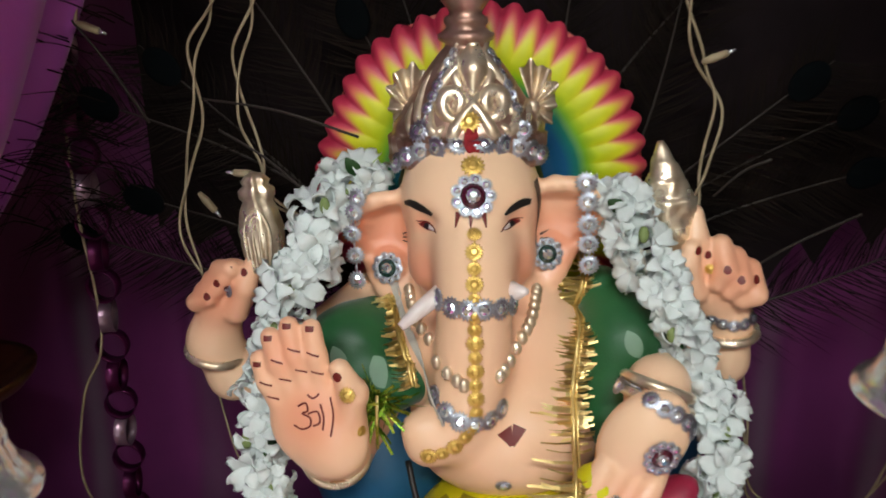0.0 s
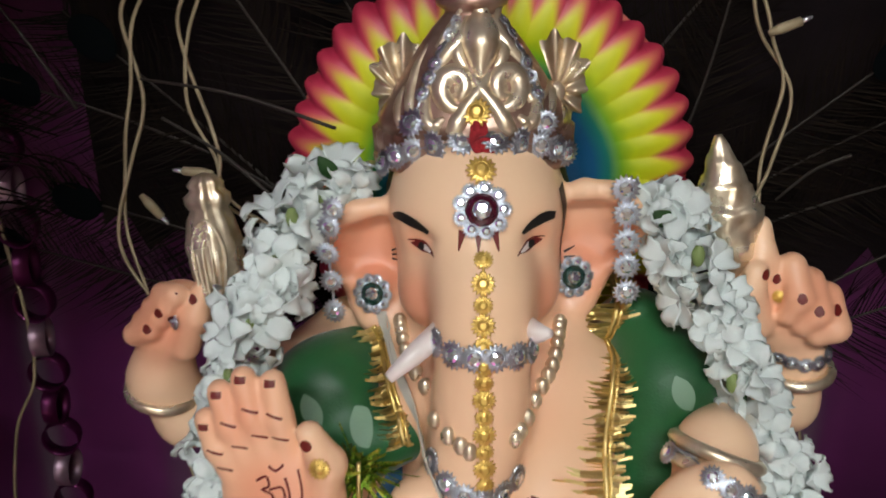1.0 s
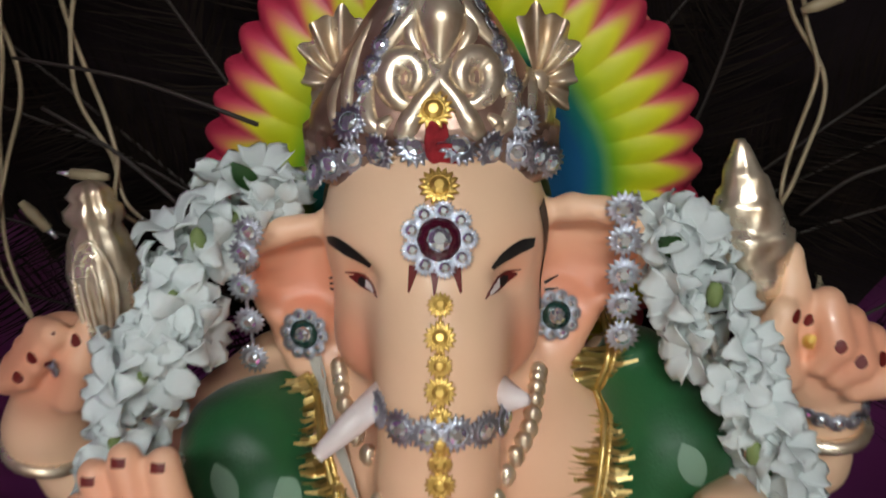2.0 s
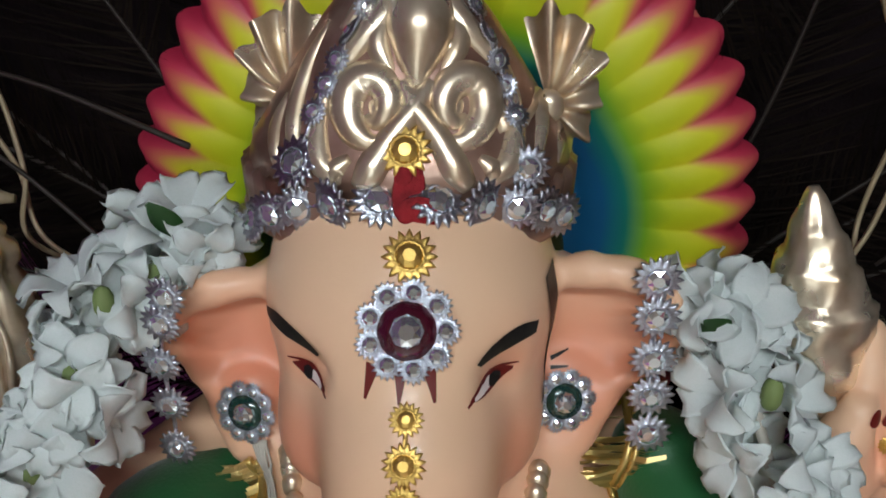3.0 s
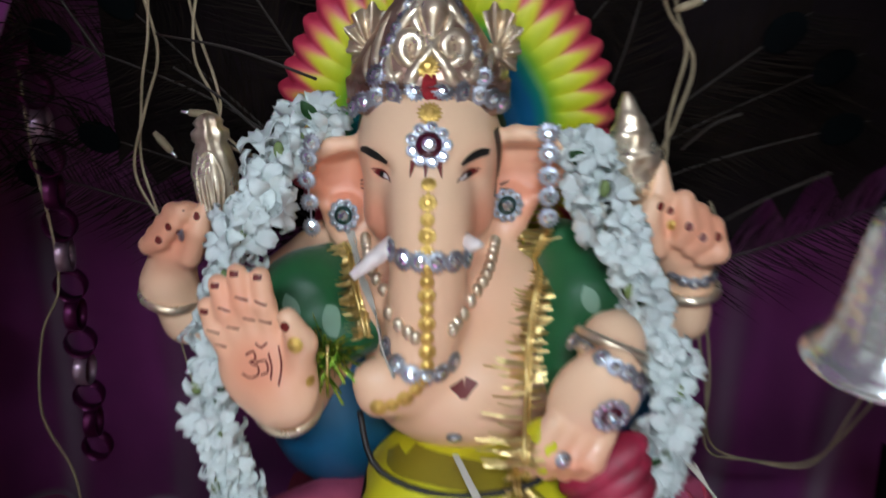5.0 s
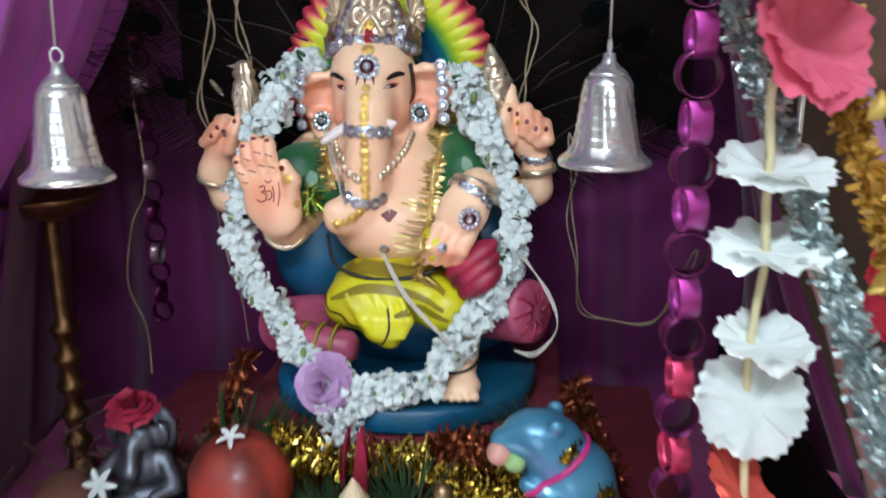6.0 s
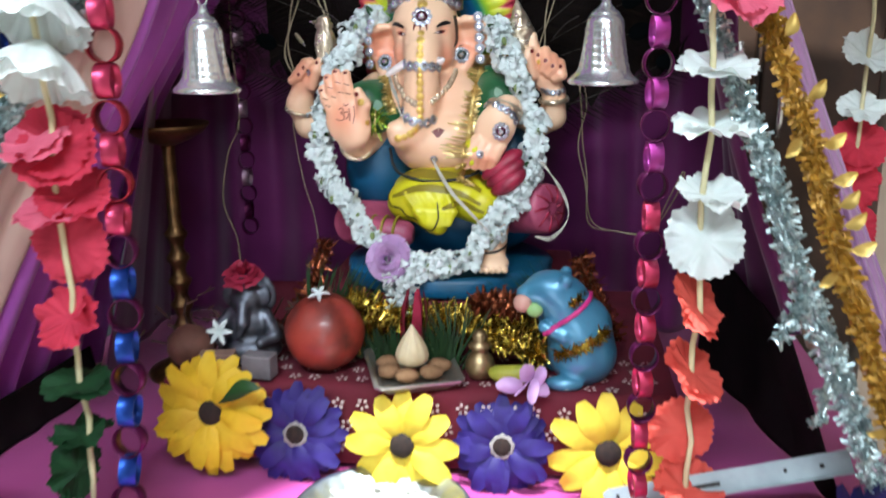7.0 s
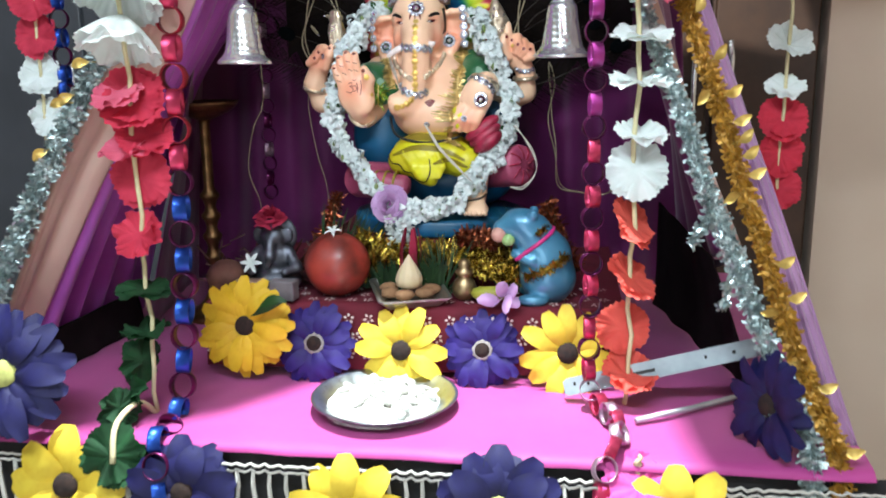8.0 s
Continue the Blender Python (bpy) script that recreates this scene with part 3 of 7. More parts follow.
# what the upper hands hold: a ribbed bud and a gilded conch
mbud = Matrix.Translation((-0.1085, 0.453, 1.173)) @ Euler((-0.1, -0.08, 0)).to_matrix().to_4x4()
idol.lathe([(0.004, -0.030), (0.0085, -0.024), (0.0118, -0.010), (0.0126, 0.004), (0.0104, 0.015), (0.0080, 0.020), (0.0098, 0.0225), (0.0100, 0.0265), (0.0070, 0.029), (0.0082, 0.0315), (0.0052, 0.035), (0.001, 0.0365)], 40,
           mbud, 7, wave=lambda q, z: 1 + 0.06 * math.sin(9 * q + 60 * z) + (0.08 * math.sin(7 * q) if z > 0.019 else 0))
for w, h in ((0.0076, 0.016), (0.0048, 0.012), (0.0020, 0.008)):
    way = curve_points([(-w * 0.7, 0, -0.020), (-w, 0, 0.0), (-w * 0.6, 0, h * 0.75), (0, 0, h), (w * 0.6, 0, h * 0.75), (w, 0, 0.0), (w * 0.7, 0, -0.020)], 26)
    idol.tube([mbud @ Vector((p.x, -math.sqrt(max(0.0128 ** 2 - p.x ** 2, 0)) * (0.96 - 0.18 * max(0, p.z) / 0.016), p.z)) for p in way], 0.0011, 6, 7)
mc = Matrix.Translation((0.1235, 0.456, 1.188)) @ Euler((-0.12, -0.16, 0)).to_matrix().to_4x4()
idol.lathe([(0.006 + 0.009 * math.sin(math.pi / 2 * (i / 22)) if i < 23 else 0.0150 * (1 - (i - 22) / 27) ** 0.85 + 0.0006, -0.030 + 0.066 * i / 48) for i in range(49)],
           40, mc, 7, wave=lambda q, z: 1 + (0.13 * (((q / (2 * math.pi) + (z + 0.03) * 95) % 1.0) - 0.5) if z > -0.002 else 0.04 * math.sin(q * 5 + z * 300)) + 0.10 * noise.noise(Vector((math.cos(q) * 2.2, math.sin(q) * 2.2, z * 160))))
# cushions, seat back and the oval foot of the idol
idol.tube([(-0.052, 0.360, 0.976), (-0.044, 0.358, 0.976), (0.004, 0.350, 0.970), (0.010, 0.349, 0.970)], [0.010, 0.0145, 0.0145, 0.010], 20, 9)
for x in (-0.036, -0.022, -0.008):
    m = frame_at(Vector((x, 0.3567 - (x + 0.036) * 0.16, 0.9748)), (0.98, -0.16, -0.12))
    idol.tube([m @ Vector((0.0148 * math.cos(q), 0.0148 * math.sin(q), 0)) for q in np.linspace(0, 2 * math.pi, 22)[:-1]], 0.0016, 6, 6, closed=True)
idol.ball((-0.045, 0.446, 1.030), (0.042, 0.030, 0.052), seg=22, ring=14, slot=8)
idol.ball((0.110, 0.450, 1.030), (0.040, 0.030, 0.050), seg=22, ring=14, slot=8)
for k in range(3):
    idol.ball((0.108 + 0.004 * k, 0.374 - 0.003 * k, 1.046 - 0.009 * k), (0.027 - 0.002 * k, 0.014, 0.0105), Euler((0.1, -0.62, 0.1)).to_matrix(), seg=20, ring=12, slot=10)
idol.ball((0.077, 0.368, 1.060), (0.013, 0.011, 0.016), seg=16, ring=10, slot=11)
mb = Matrix.Translation((0.150, 0.398, 0.992)) @ Euler((radians(82), 0, radians(52))).to_matrix().to_4x4()
idol.lathe([(0.004, 0.016), (0.010, 0.020), (0.013, 0.016), (0.018, 0.020), (0.022, 0.016), (0.027, 0.016), (0.029, 0.008), (0.029, -0.07), (0.02, -0.075)], 26, mb, 9)
mb2 = Matrix.Translation((-0.064, 0.396, 0.972)) @ Euler((radians(82), 0, radians(-40))).to_matrix().to_4x4()
idol.lathe([(0.004, 0.016), (0.010, 0.020), (0.013, 0.016), (0.018, 0.020), (0.022, 0.016), (0.026, 0.008), (0.026, -0.07), (0.02, -0.075)], 26, mb2, 9)
for k in range(9):
    q = 2 * math.pi * k / 9
    idol.tube([mb @ Vector((r * math.cos(q + 12 * r), r * math.sin(q + 12 * r), z)) for r, z in ((0.008, 0.0195), (0.015, 0.0200), (0.022, 0.0180), (0.0275, 0.0150))], 0.0013, 5, 10)
mo = Matrix.Translation((0.042, 0.425, 0.0))
idol.lathe([(0.118, 0.9035), (0.124, 0.906), (0.122, 0.914), (0.124, 0.921), (0.120, 0.926), (0.110, 0.9275), (0.02, 0.928)], 48, mo, 8, sy=0.86,
           wave=lambda q, z: 1 + 0.012 * math.sin(9 * q))
idol.ball((0.042, 0.462, 0.965), (0.105, 0.055, 0.050), seg=26, ring=12, slot=8)
# crown with ribbed band, tiers and knob
mk = Matrix.Translation((CX - 0.0015, 0.462, 0.0)) @ Matrix.Rotation(0.0, 4, "X")
crown = Shape()
crown.lathe([(0.040, 1.2125), (0.0440, 1.2135), (0.0450, 1.2165), (0.0442, 1.2190)], 60, mk, 7, sy=0.81)
crown.lathe([(0.0436, 1.2185), (0.0442, 1.2285), (0.0425, 1.2300)], 120, mk, 7, sy=0.81, wave=lambda q, z: 1 + 0.018 * math.sin(36 * q))
crown.lathe([(0.0428, 1.2290), (0.0412, 1.2350), (0.0355, 1.2440), (0.0285, 1.2550), (0.0220, 1.2645), (0.0160, 1.2720), (0.0118, 1.2765), (0.0115, 1.2780), (0.0150, 1.2800), (0.0155, 1.2830),
             (0.0120, 1.2850), (0.0105, 1.2870), (0.0120, 1.2890), (0.0120, 1.2915), (0.0085, 1.2935), (0.0100, 1.2965), (0.0145, 1.3020), (0.0150, 1.3070), (0.0105, 1.3120), (0.004, 1.3150)],
            48, mk, 7, sy=0.85)
ctree = ground_tree(crown)


def relief(pts, radii, n=24):
    """A raised scroll on the crown; radii along its length."""
    way = curve_points([(x, 0, z) for x, z in pts], n)
    rr = [max(q.x * 1.35, 0.0004) for q in curve_points([(r, 0, 0) for r in radii], n)]
    idol.tube([drop_on(ctree, p.x, p.z, -0.0012)[0] for p in way], rr, 9, 7)


KX = CX + 0.0025
for s in (-1, 1):
    # fat scroll with a hollow heart
    relief([(KX + s * (0.0102 + (0.0074 - 0.00042 * k) * math.cos(-2.1 + k * 0.62)), 1.2492 + (0.0080 - 0.00045 * k) * math.sin(-2.1 + k * 0.62)) for k in range(13)],
           [0.0012, 0.0026, 0.0034, 0.0036, 0.0034, 0.0030, 0.0026, 0.0020, 0.0010], 48)
    relief([(KX + s * 0.0105, 1.2500), (KX + s * 0.0080, 1.2470)], [0.0010, 0.0016, 0.0012], 8)
    # pointed frame over the scroll
    relief([(KX + s * 0.0050, 1.2760), (KX + s * 0.0085, 1.2680), (KX + s * 0.0150, 1.2605), (KX + s * 0.0205, 1.2540), (KX + s * 0.0232, 1.2450), (KX + s * 0.0225, 1.2370), (KX + s * 0.0180, 1.2325)],
           [0.0014, 0.0026, 0.0024, 0.0020, 0.0022, 0.0026, 0.0016], 34)
    relief([(KX + s * 0.0065, 1.2720), (KX + s * 0.0095, 1.2625), (KX + s * 0.0060, 1.2560)], [0.0010, 0.0024, 0.0012], 16)
    # crossing bars above the drop
    relief([(KX - s * 0.0035, 1.2545), (KX, 1.2490), (KX + s * 0.0060, 1.2420), (KX + s * 0.0098, 1.2360), (KX + s * 0.0130, 1.2318)], [0.0014, 0.0024, 0.0026, 0.0030, 0.0018], 22)
    relief([(KX + s * 0.0150, 1.2380), (KX + s * 0.0185, 1.2350), (KX + s * 0.0175, 1.2318)], [0.0012, 0.0022, 0.0010], 10)
    # leaves on the sides
    relief([(KX + s * 0.0225, 1.2650), (KX + s * 0.0275, 1.2550), (KX + s * 0.0300, 1.2430), (KX + s * 0.0285, 1.2335)], [0.0010, 0.0020, 0.0022, 0.0010])
    relief([(KX + s * 0.0330, 1.2480), (KX + s * 0.0355, 1.2400), (KX + s * 0.0345, 1.2320)], [0.0010, 0.0020, 0.0010], 12)
    relief([(KX + s * 0.0085, 1.2790), (KX + s * 0.0140, 1.2700), (KX + s * 0.0190, 1.2640)], [0.0010, 0.0018, 0.0010], 12)
relief([(KX, 1.2790), (KX, 1.2725), (KX + 0.0003, 1.2650), (KX, 1.2580), (KX, 1.2530)], [0.0020, 0.0052, 0.0060, 0.0036, 0.0012], 24)
relief([(KX - 0.0003, 1.2700), (KX + 0.0003, 1.2660)], [0.0012, 0.0022, 0.0012], 8)
idol.add(crown, slot=14)
# ruffled shells at the sides of the crown
for s, fx, fz in ((-1, -0.0195, 1.2425), (1, 0.0470, 1.2430)):
    rows = []
    for i in range(11):
        f = i / 10
        row = []
        for k in range(73):
            g = k / 72
            q = math.radians(-78 + 190 * g)
            w = 0.5 + 0.5 * math.cos(g * 2 * math.pi * 6 + math.pi + 0.8 * math.sin(g * 9))
            reach = 0.0125 + 0.0095 * max(0.0, math.sin(q)) ** 1.5
            r = 0.0030 + reach * f * (0.86 + 0.16 * f * w + 0.05 * f * math.sin(k * 0.9))
            row.append((fx + s * r * math.cos(q) * 0.86, 0.4625 - 0.0062 * f ** 0.7 * w + 0.004 * f * f - 0.0015 * math.sin(3 * f), fz + r * math.sin(q)))
        rows.append(row)
    back = [[(p[0], p[1] + 0.0035, p[2]) for p in r] for r in rows]
    idol.grid(rows if s < 0 else [r[::-1] for r in rows], slot=7)
    idol.grid(back if s > 0 else [r[::-1] for r in back], slot=7)
    idol.ball((fx, 0.4600, fz), (0.0042, 0.0032, 0.0046), seg=14, ring=8, slot=7)
n_plain = len(idol.v)
# halo: a ring of forty-four puffed petals, airbrushed from blue to red
ring_values = []
HX, HZ, HR = 0.0175, 1.1910, 0.1035
rows = []
for i in range(27):
    f = i / 26
    row = []
    for k in range(912):
        q = 2 * math.pi * k / 912
        ph = abs(math.sin(22 * q + 1.5 * (1 - f) + 0.16 * math.sin(5 * q)))
        r = HR * f * (1 + 0.050 * f ** 8 * (ph - 0.6) + 0.010 * f ** 6 * math.sin(7 * q))
        puff = 0.0021 * math.sin(math.pi * min(max((f - 0.62) / 0.38, 0), 1)) * (0.60 + 0.50 * ph) if f > 0.62 else 0
        bowl = 0.010 * max(0, 0.55 - f) + (0.0007 * math.sin(f * 62) if 0.15 < f < 0.6 else 0) - 0.006 * math.sin(math.pi * min(max((f - 0.45) / 0.55, 0), 1))
        edge = 0.006 * max(0, (f - 0.93) / 0.07) ** 2
        row.append((HX + r * math.sin(q) * (0.985 if math.sin(q) < 0 else 0.98), 0.505 + bowl - puff + edge, HZ + r * math.cos(q) * 1.02))
        side = 0.05 * math.sin(q + 2.4) + 0.02 * noise.noise(Vector((math.cos(q) * 4, math.sin(q) * 4, f * 3)))
        ring_values.append(min(max(f + side * 0.5 - 0.13 * (ph - 0.55) * min(1, max(0, (f - 0.66) * 5)), 0), 1))
    rows.append(row)
idol.grid([r[::-1] for r in rows], True, 12)
ring_values = [v for i in range(27) for v in ring_values[i * 912:(i + 1) * 912][::-1]]
rows = [[(HX + HR * f * math.sin(q) * 0.99, 0.520, HZ + HR * f * math.cos(q) * 1.02) for q in np.linspace(0, 2 * math.pi, 77)[:-1]] for f in (0.02, 0.5, 0.985)]
idol.grid(rows, True, 12)

IDOL_LOC = (0.042, 0.425, 0.9035)
idol_mesh = idol.mesh("elephant_headed_idol", [SKIN, GREEN, BLACKP, BROWNP, WHITEP, YELLOWP, OLIVEP, BRONZE, BLUEP, PINKP, MAROONP, YELLOWP, HALO, mat("pale_green_dot", rgb("7c9c84"), 0.6, fine=900), CROWNB], IDOL_LOC)
v = np.array(idol.v)
blush = np.zeros(len(v))
for c, r, a in (((-0.010, 0.42, 1.162), 0.017, 0.50), ((0.036, 0.42, 1.163), 0.017, 0.50), ((-0.010, 0.425, 1.190), 0.010, 0.40), ((0.036, 0.425, 1.192), 0.010, 0.40), ((-0.036, 0.45, 1.170), 0.024, 0.50), ((0.062, 0.45, 1.170), 0.026, 0.45),
                ((-0.068, 0.37, 1.100), 0.024, 0.42), ((-0.135, 0.445, 1.142), 0.026, 0.45), ((0.160, 0.445, 1.152), 0.024, 0.42), ((0.090, 0.36, 1.052), 0.020, 0.40), ((0.010, 0.42, 1.060), 0.05, 0.18),
                ((-0.080, 0.37, 1.135), 0.022, 0.35), ((0.02, 0.43, 1.12), 0.04, 0.25)):
    blush = np.maximum(blush, a * np.exp(-np.sum((v - np.array(c)) ** 2, 1) / (r * r)))
at = idol_mesh.attributes.new("blush", "FLOAT", "POINT")
at.data.foreach_set("value", blush.astype(np.float32))
ring = np.zeros(len(v), np.float32)
ring[n_plain:n_plain + len(ring_values)] = ring_values
ring[n_plain + len(ring_values):] = 0.9
at = idol_mesh.attributes.new("ring", "FLOAT", "POINT")
at.data.foreach_set("value", ring)
idol_ob = new("idol_statue", idol_mesh)
idol_ob.matrix_basis = Matrix.Translation(IDOL_LOC)
tagged(idol_ob, "painted plaster elephant-headed idol with gold crown and rainbow halo", "statue")


# ---- the room ----
WALLP = mat("beige_wall_paint", rgb("c2ae9c"), 0.8, col2=rgb("b8a290"), scale=3, fine=120, bump=0.1)
DARKWALL = mat("grey_wall_paint", rgb("8c8884"), 0.85, col2=rgb("74706c"), scale=3, fine=120, bump=0.1)
CEILP = mat("white_ceiling_paint", rgb("e6e4de"), 0.85, scale=3, fine=120, bump=0.05)
FLOORP = mat("pale_floor_tile", rgb("b8b0a6"), 0.35, col2=rgb("a89e94"), scale=4, fine=80, bump=0.05)
WOOD = mat("dark_brown_wood", rgb("402818"), 0.5, col2=rgb("2c1a10"), scale=12, fine=90, bump=0.2)
# black cloth; also colours the sheets that stand in for shade
BLACKC = mat("black_cloth_and_shade", rgb("1e1618"), 0.95, col2=rgb("140e10"), scale=20, fine=600, bump=0.3, spec=0.1)
PURPLE = mat("plum_satin", rgb("701e60"), 0.5, col2=rgb("5c1650"), scale=8, fine=700, bump=0.15, sheen=0.3)
VIOLET = sheer(mat("violet_organza", rgb("c868d4"), 0.45, col2=rgb("b858c6"), scale=8, fine=700, bump=0.15, sheen=0.4), 0.15)
MAUVEC = sheer(mat("pale_mauve_organza", rgb("b284ac"), 0.5, col2=rgb("a274a0"), scale=8, fine=700, bump=0.15, sheen=0.4), 0.3)
BLUSHC = sheer(mat("pale_pink_organza", rgb("d8b4a4"), 0.5, col2=rgb("cca498"), scale=8, fine=700, bump=0.15, sheen=0.4), 0.12)
PINKC = mat("magenta_satin_cloth", rgb("aa3680"), 0.6, col2=rgb("9a2c74"), scale=6, fine=800, bump=0.12, sheen=0.3)
MAROONC = mat("maroon_cotton", rgb("6a1428"), 0.8, col2=rgb("58101f"), scale=20, fine=900, bump=0.25)
CREAM = mat("cream_print", rgb("e0c8c4"), 0.8, fine=600, bump=0.1)
FRINGEB = mat("black_woven_runner", rgb("1c1a1c"), 0.85, col2=rgb("100e10"), scale=60, fine=900, bump=0.4)
FRINGEW = mat("white_cotton_tassel", rgb("c8c4bc"), 0.85, fine=900, bump=0.4, rand=0.15)

TOP = 0.740   # table top
STEP = 0.832  # offering step
STOOL = 0.903  # seat of the idol

solid("floor", Shape().box((-3.2, -3.2, -0.05), (2.6, 2.6, 0.0)), FLOORP, (0, 0, 0), "pale tiled room floor in shadow", "floor", kind="structure")
solid("ceiling", Shape().box((-3.2, -3.2, 2.70), (2.6, 2.6, 2.78)), CEILP, (0, 0, 2.7), "plain white ceiling", "ceiling", kind="structure")
solid("wall_north", Shape().box((0.72, 0.98, 0.0), (2.6, 1.08, 2.7)), WALLP, (1.6, 1.0, 0), "plain beige painted wall", "wall", kind="structure")
solid("wall_back", Shape().box((-3.2, 2.5, 0.0), (2.6, 2.6, 2.7)), DARKWALL, (0, 2.5, 0), "grey wall of the room behind", "wall", kind="structure")
solid("wall_east", Shape().box((2.5, -3.2, 0.0), (2.6, 0.98, 2.7)), WALLP, (2.5, 0, 0), "plain beige painted wall", "wall", kind="structure")
solid("wall_west", Shape().box((-3.2, -3.2, 0.0), (-3.1, 2.5, 2.7)), DARKWALL, (-3.2, 0, 0), "plain grey wall", "wall", kind="structure")
# the opening is added to hold the unseen front light
solid("wall_south", Shape().box((-3.1, -3.2, 0.0), (-0.56, -3.1, 2.7)).box((0.46, -3.2, 0.0), (2.5, -3.1, 2.7)).box((-0.56, -3.2, 2.12), (0.46, -3.1, 2.7)), WALLP, (0, -3.2, 0), "beige wall with an opening added for the front light", "wall", kind="structure")


def cupboard(name, lo, hi, material, label):
    ob = thing(name, ((lo[0] + hi[0]) / 2, hi[1], lo[2]), label, "cupboard")
    part("body", Shape().box(lo, hi, bevel=0.006), material, ob)
    w = (hi[0] - lo[0]) / 2
    for i in range(2):
        d = part("door", Shape().box((lo[0] + w * i + 0.006, lo[1] - 0.020, lo[2] + 0.05), (lo[0] + w * (i + 1) - 0.006, lo[1] - 0.002, hi[2] - 0.03), bevel=0.004), material, ob)
        hx = lo[0] + w + (-0.035 if i == 0 else 0.035)
        part("handle", Shape().tube([(hx, lo[1] - 0.03, 1.0), (hx, lo[1] - 0.045, 1.03), (hx, lo[1] - 0.045, 1.13), (hx, lo[1] - 0.03, 1.16)], 0.006, 8), SILVER, d, "steel handle")
    return ob


cupboard("wooden_cupboard", (0.30, 1.02, 0.0), (0.715, 1.45, 1.9), WOOD, "dark brown wooden cupboard against the beige wall")
cupboard("dark_cabinet", (-1.9, 1.9, 0.0), (-0.7, 2.45, 1.7), mat("grey_laminate", rgb("3c3e44"), 0.4, scale=5), "dark grey laminate cabinet in the room behind")

# ---- the table and its cloths ----
table = thing("table", (0.0, 0.4, 0.0), "low wooden table hidden under cloths", "table")
part("tabletop", Shape().box((-0.50, 0.045, TOP - 0.045), (0.52, 0.80, TOP - 0.006), bevel=0.004), WOOD, table)
for lx in (-0.46, 0.48):
    for ly in (0.08, 0.76):
        part("leg", Shape().box((lx - 0.025, ly - 0.025, 0.0), (lx + 0.025, ly + 0.025, TOP - 0.046), bevel=0.003), WOOD, table)


def soft(x, y, a=1.0):
    return 0.0016 * a * noise.noise(Vector((x * 9, y * 9, 0))) + 0.0008 * a * noise.noise(Vector((x * 31, y * 31, 3)))


rows = []
for j in range(60):
    f = j / 59
    row = []
    for i in range(80):
        x = -0.505 + 1.03 * i / 79
        if f < 0.86:
            y = 0.80 - (0.80 - 0.040) * f / 0.86
            z = TOP + soft(x, y) + 0.0015
        else:
            g = (f - 0.86) / 0.14
            y = 0.040 - 0.022 * math.sin(g * math.pi * 0.5) - 0.002 * noise.noise(Vector((x * 14, g, 1)))
            z = TOP - 0.010 * g * g + soft(x, y)
        row.append((x, y, z))
    rows.append(row)
solid("pink_tablecloth", Shape().grid([r[::-1] for r in rows]), PINKC, (0, 0.4, TOP), "magenta satin cloth spread over the table top", "tablecloth")

runner = thing("fringed_runner", (0.0, 0.03, 0.66), "black woven runner with white cotton fringe at the table edge", "table runner")
rows = []
for j in range(9):
    z = TOP - 0.012 - 0.125 * j / 8
    rows.append([(-0.52 + 1.06 * i / 90, 0.030 + 0.002 * math.sin(i * 0.7) + 0.002 * noise.noise(Vector((i * 0.2, j * 0.2, 0))), z) for i in range(91)])
part("backing", Shape().grid(rows), FRINGEB, runner)
for z in (TOP - 0.022, TOP - 0.029):
    br = Shape()
    br.tube([(-0.52 + 1.06 * i / 200, 0.0145 + 0.0015 * math.sin(i * 1.9), z + 0.0015 * math.sin(i * 2.3)) for i in range(201)], 0.0016, 5)
    part("braid", br, FRINGEW, runner, "white braid")
for i in range(58):
    x = -0.515 + 1.05 * i / 57
    s = Shape()
    a, b = random.uniform(-0.002, 0.002), random.uniform(-0.003, 0.003)
    s.tube([(x, 0.016, TOP - 0.030), (x + a, 0.015, TOP - 0.046), (x + b, 0.014, TOP - 0.070), (x + b * 1.6, 0.015, TOP - 0.092)], [0.0020, 0.0026, 0.0028, 0.0034], 6)
    part("tassel", s, FRINGEW, runner)
# black sheet added in place of the darkness below the table
solid("under_cloth", Shape().box((-0.50, 0.050, 0.02), (0.52, 0.056, TOP - 0.05)), BLACKC, (0, 0.05, 0), "black sheet standing in for the shade under the table", "cloth")

# the raised step with its printed cotton, and the stool under the idol
step_ob = thing("offering_step", (0.05, 0.42, TOP), "low wooden step under a maroon printed cotton cloth", "step")
part("board", Shape().box((-0.235, 0.248, TOP + 0.004), (0.285, 0.60, STEP - 0.004), bevel=0.004), WOOD, step_ob)
rows = []
for j in range(40):
    f = j / 39
    row = []
    for i in range(60):
        x = -0.245 + 0.54 * i / 59
        if f < 0.7:
            y, z = 0.60 - (0.60 - 0.238) * f / 0.7, STEP + soft(x * 2, f) + 0.001
        else:
            g = (f - 0.7) / 0.3
            y, z = 0.238 - 0.008 * math.sin(g * 1.5) + 0.003 * noise.noise(Vector((x * 20, g * 2, 0))), STEP - 0.084 * g
        row.append((x, y, z))
    rows.append(row)
cloth = part("printed_cloth", Shape().grid([r[::-1] for r in rows]), MAROONC, step_ob, "maroon cotton with small cream flowers")


def sprig(r):
    s = Shape()
    for k in range(5):
        q = 2 * math.pi * k / 5
        c, d = Vector((math.cos(q), math.sin(q), 0)), Vector((-math.sin(q), math.cos(q), 0))
        pts = [c * r * 0.28, c * r * 0.65 + d * r * 0.26, c * r, c * r * 0.65 - d * r * 0.26]
        s.put(pts, [(0, 3, 2, 1)])
    return s


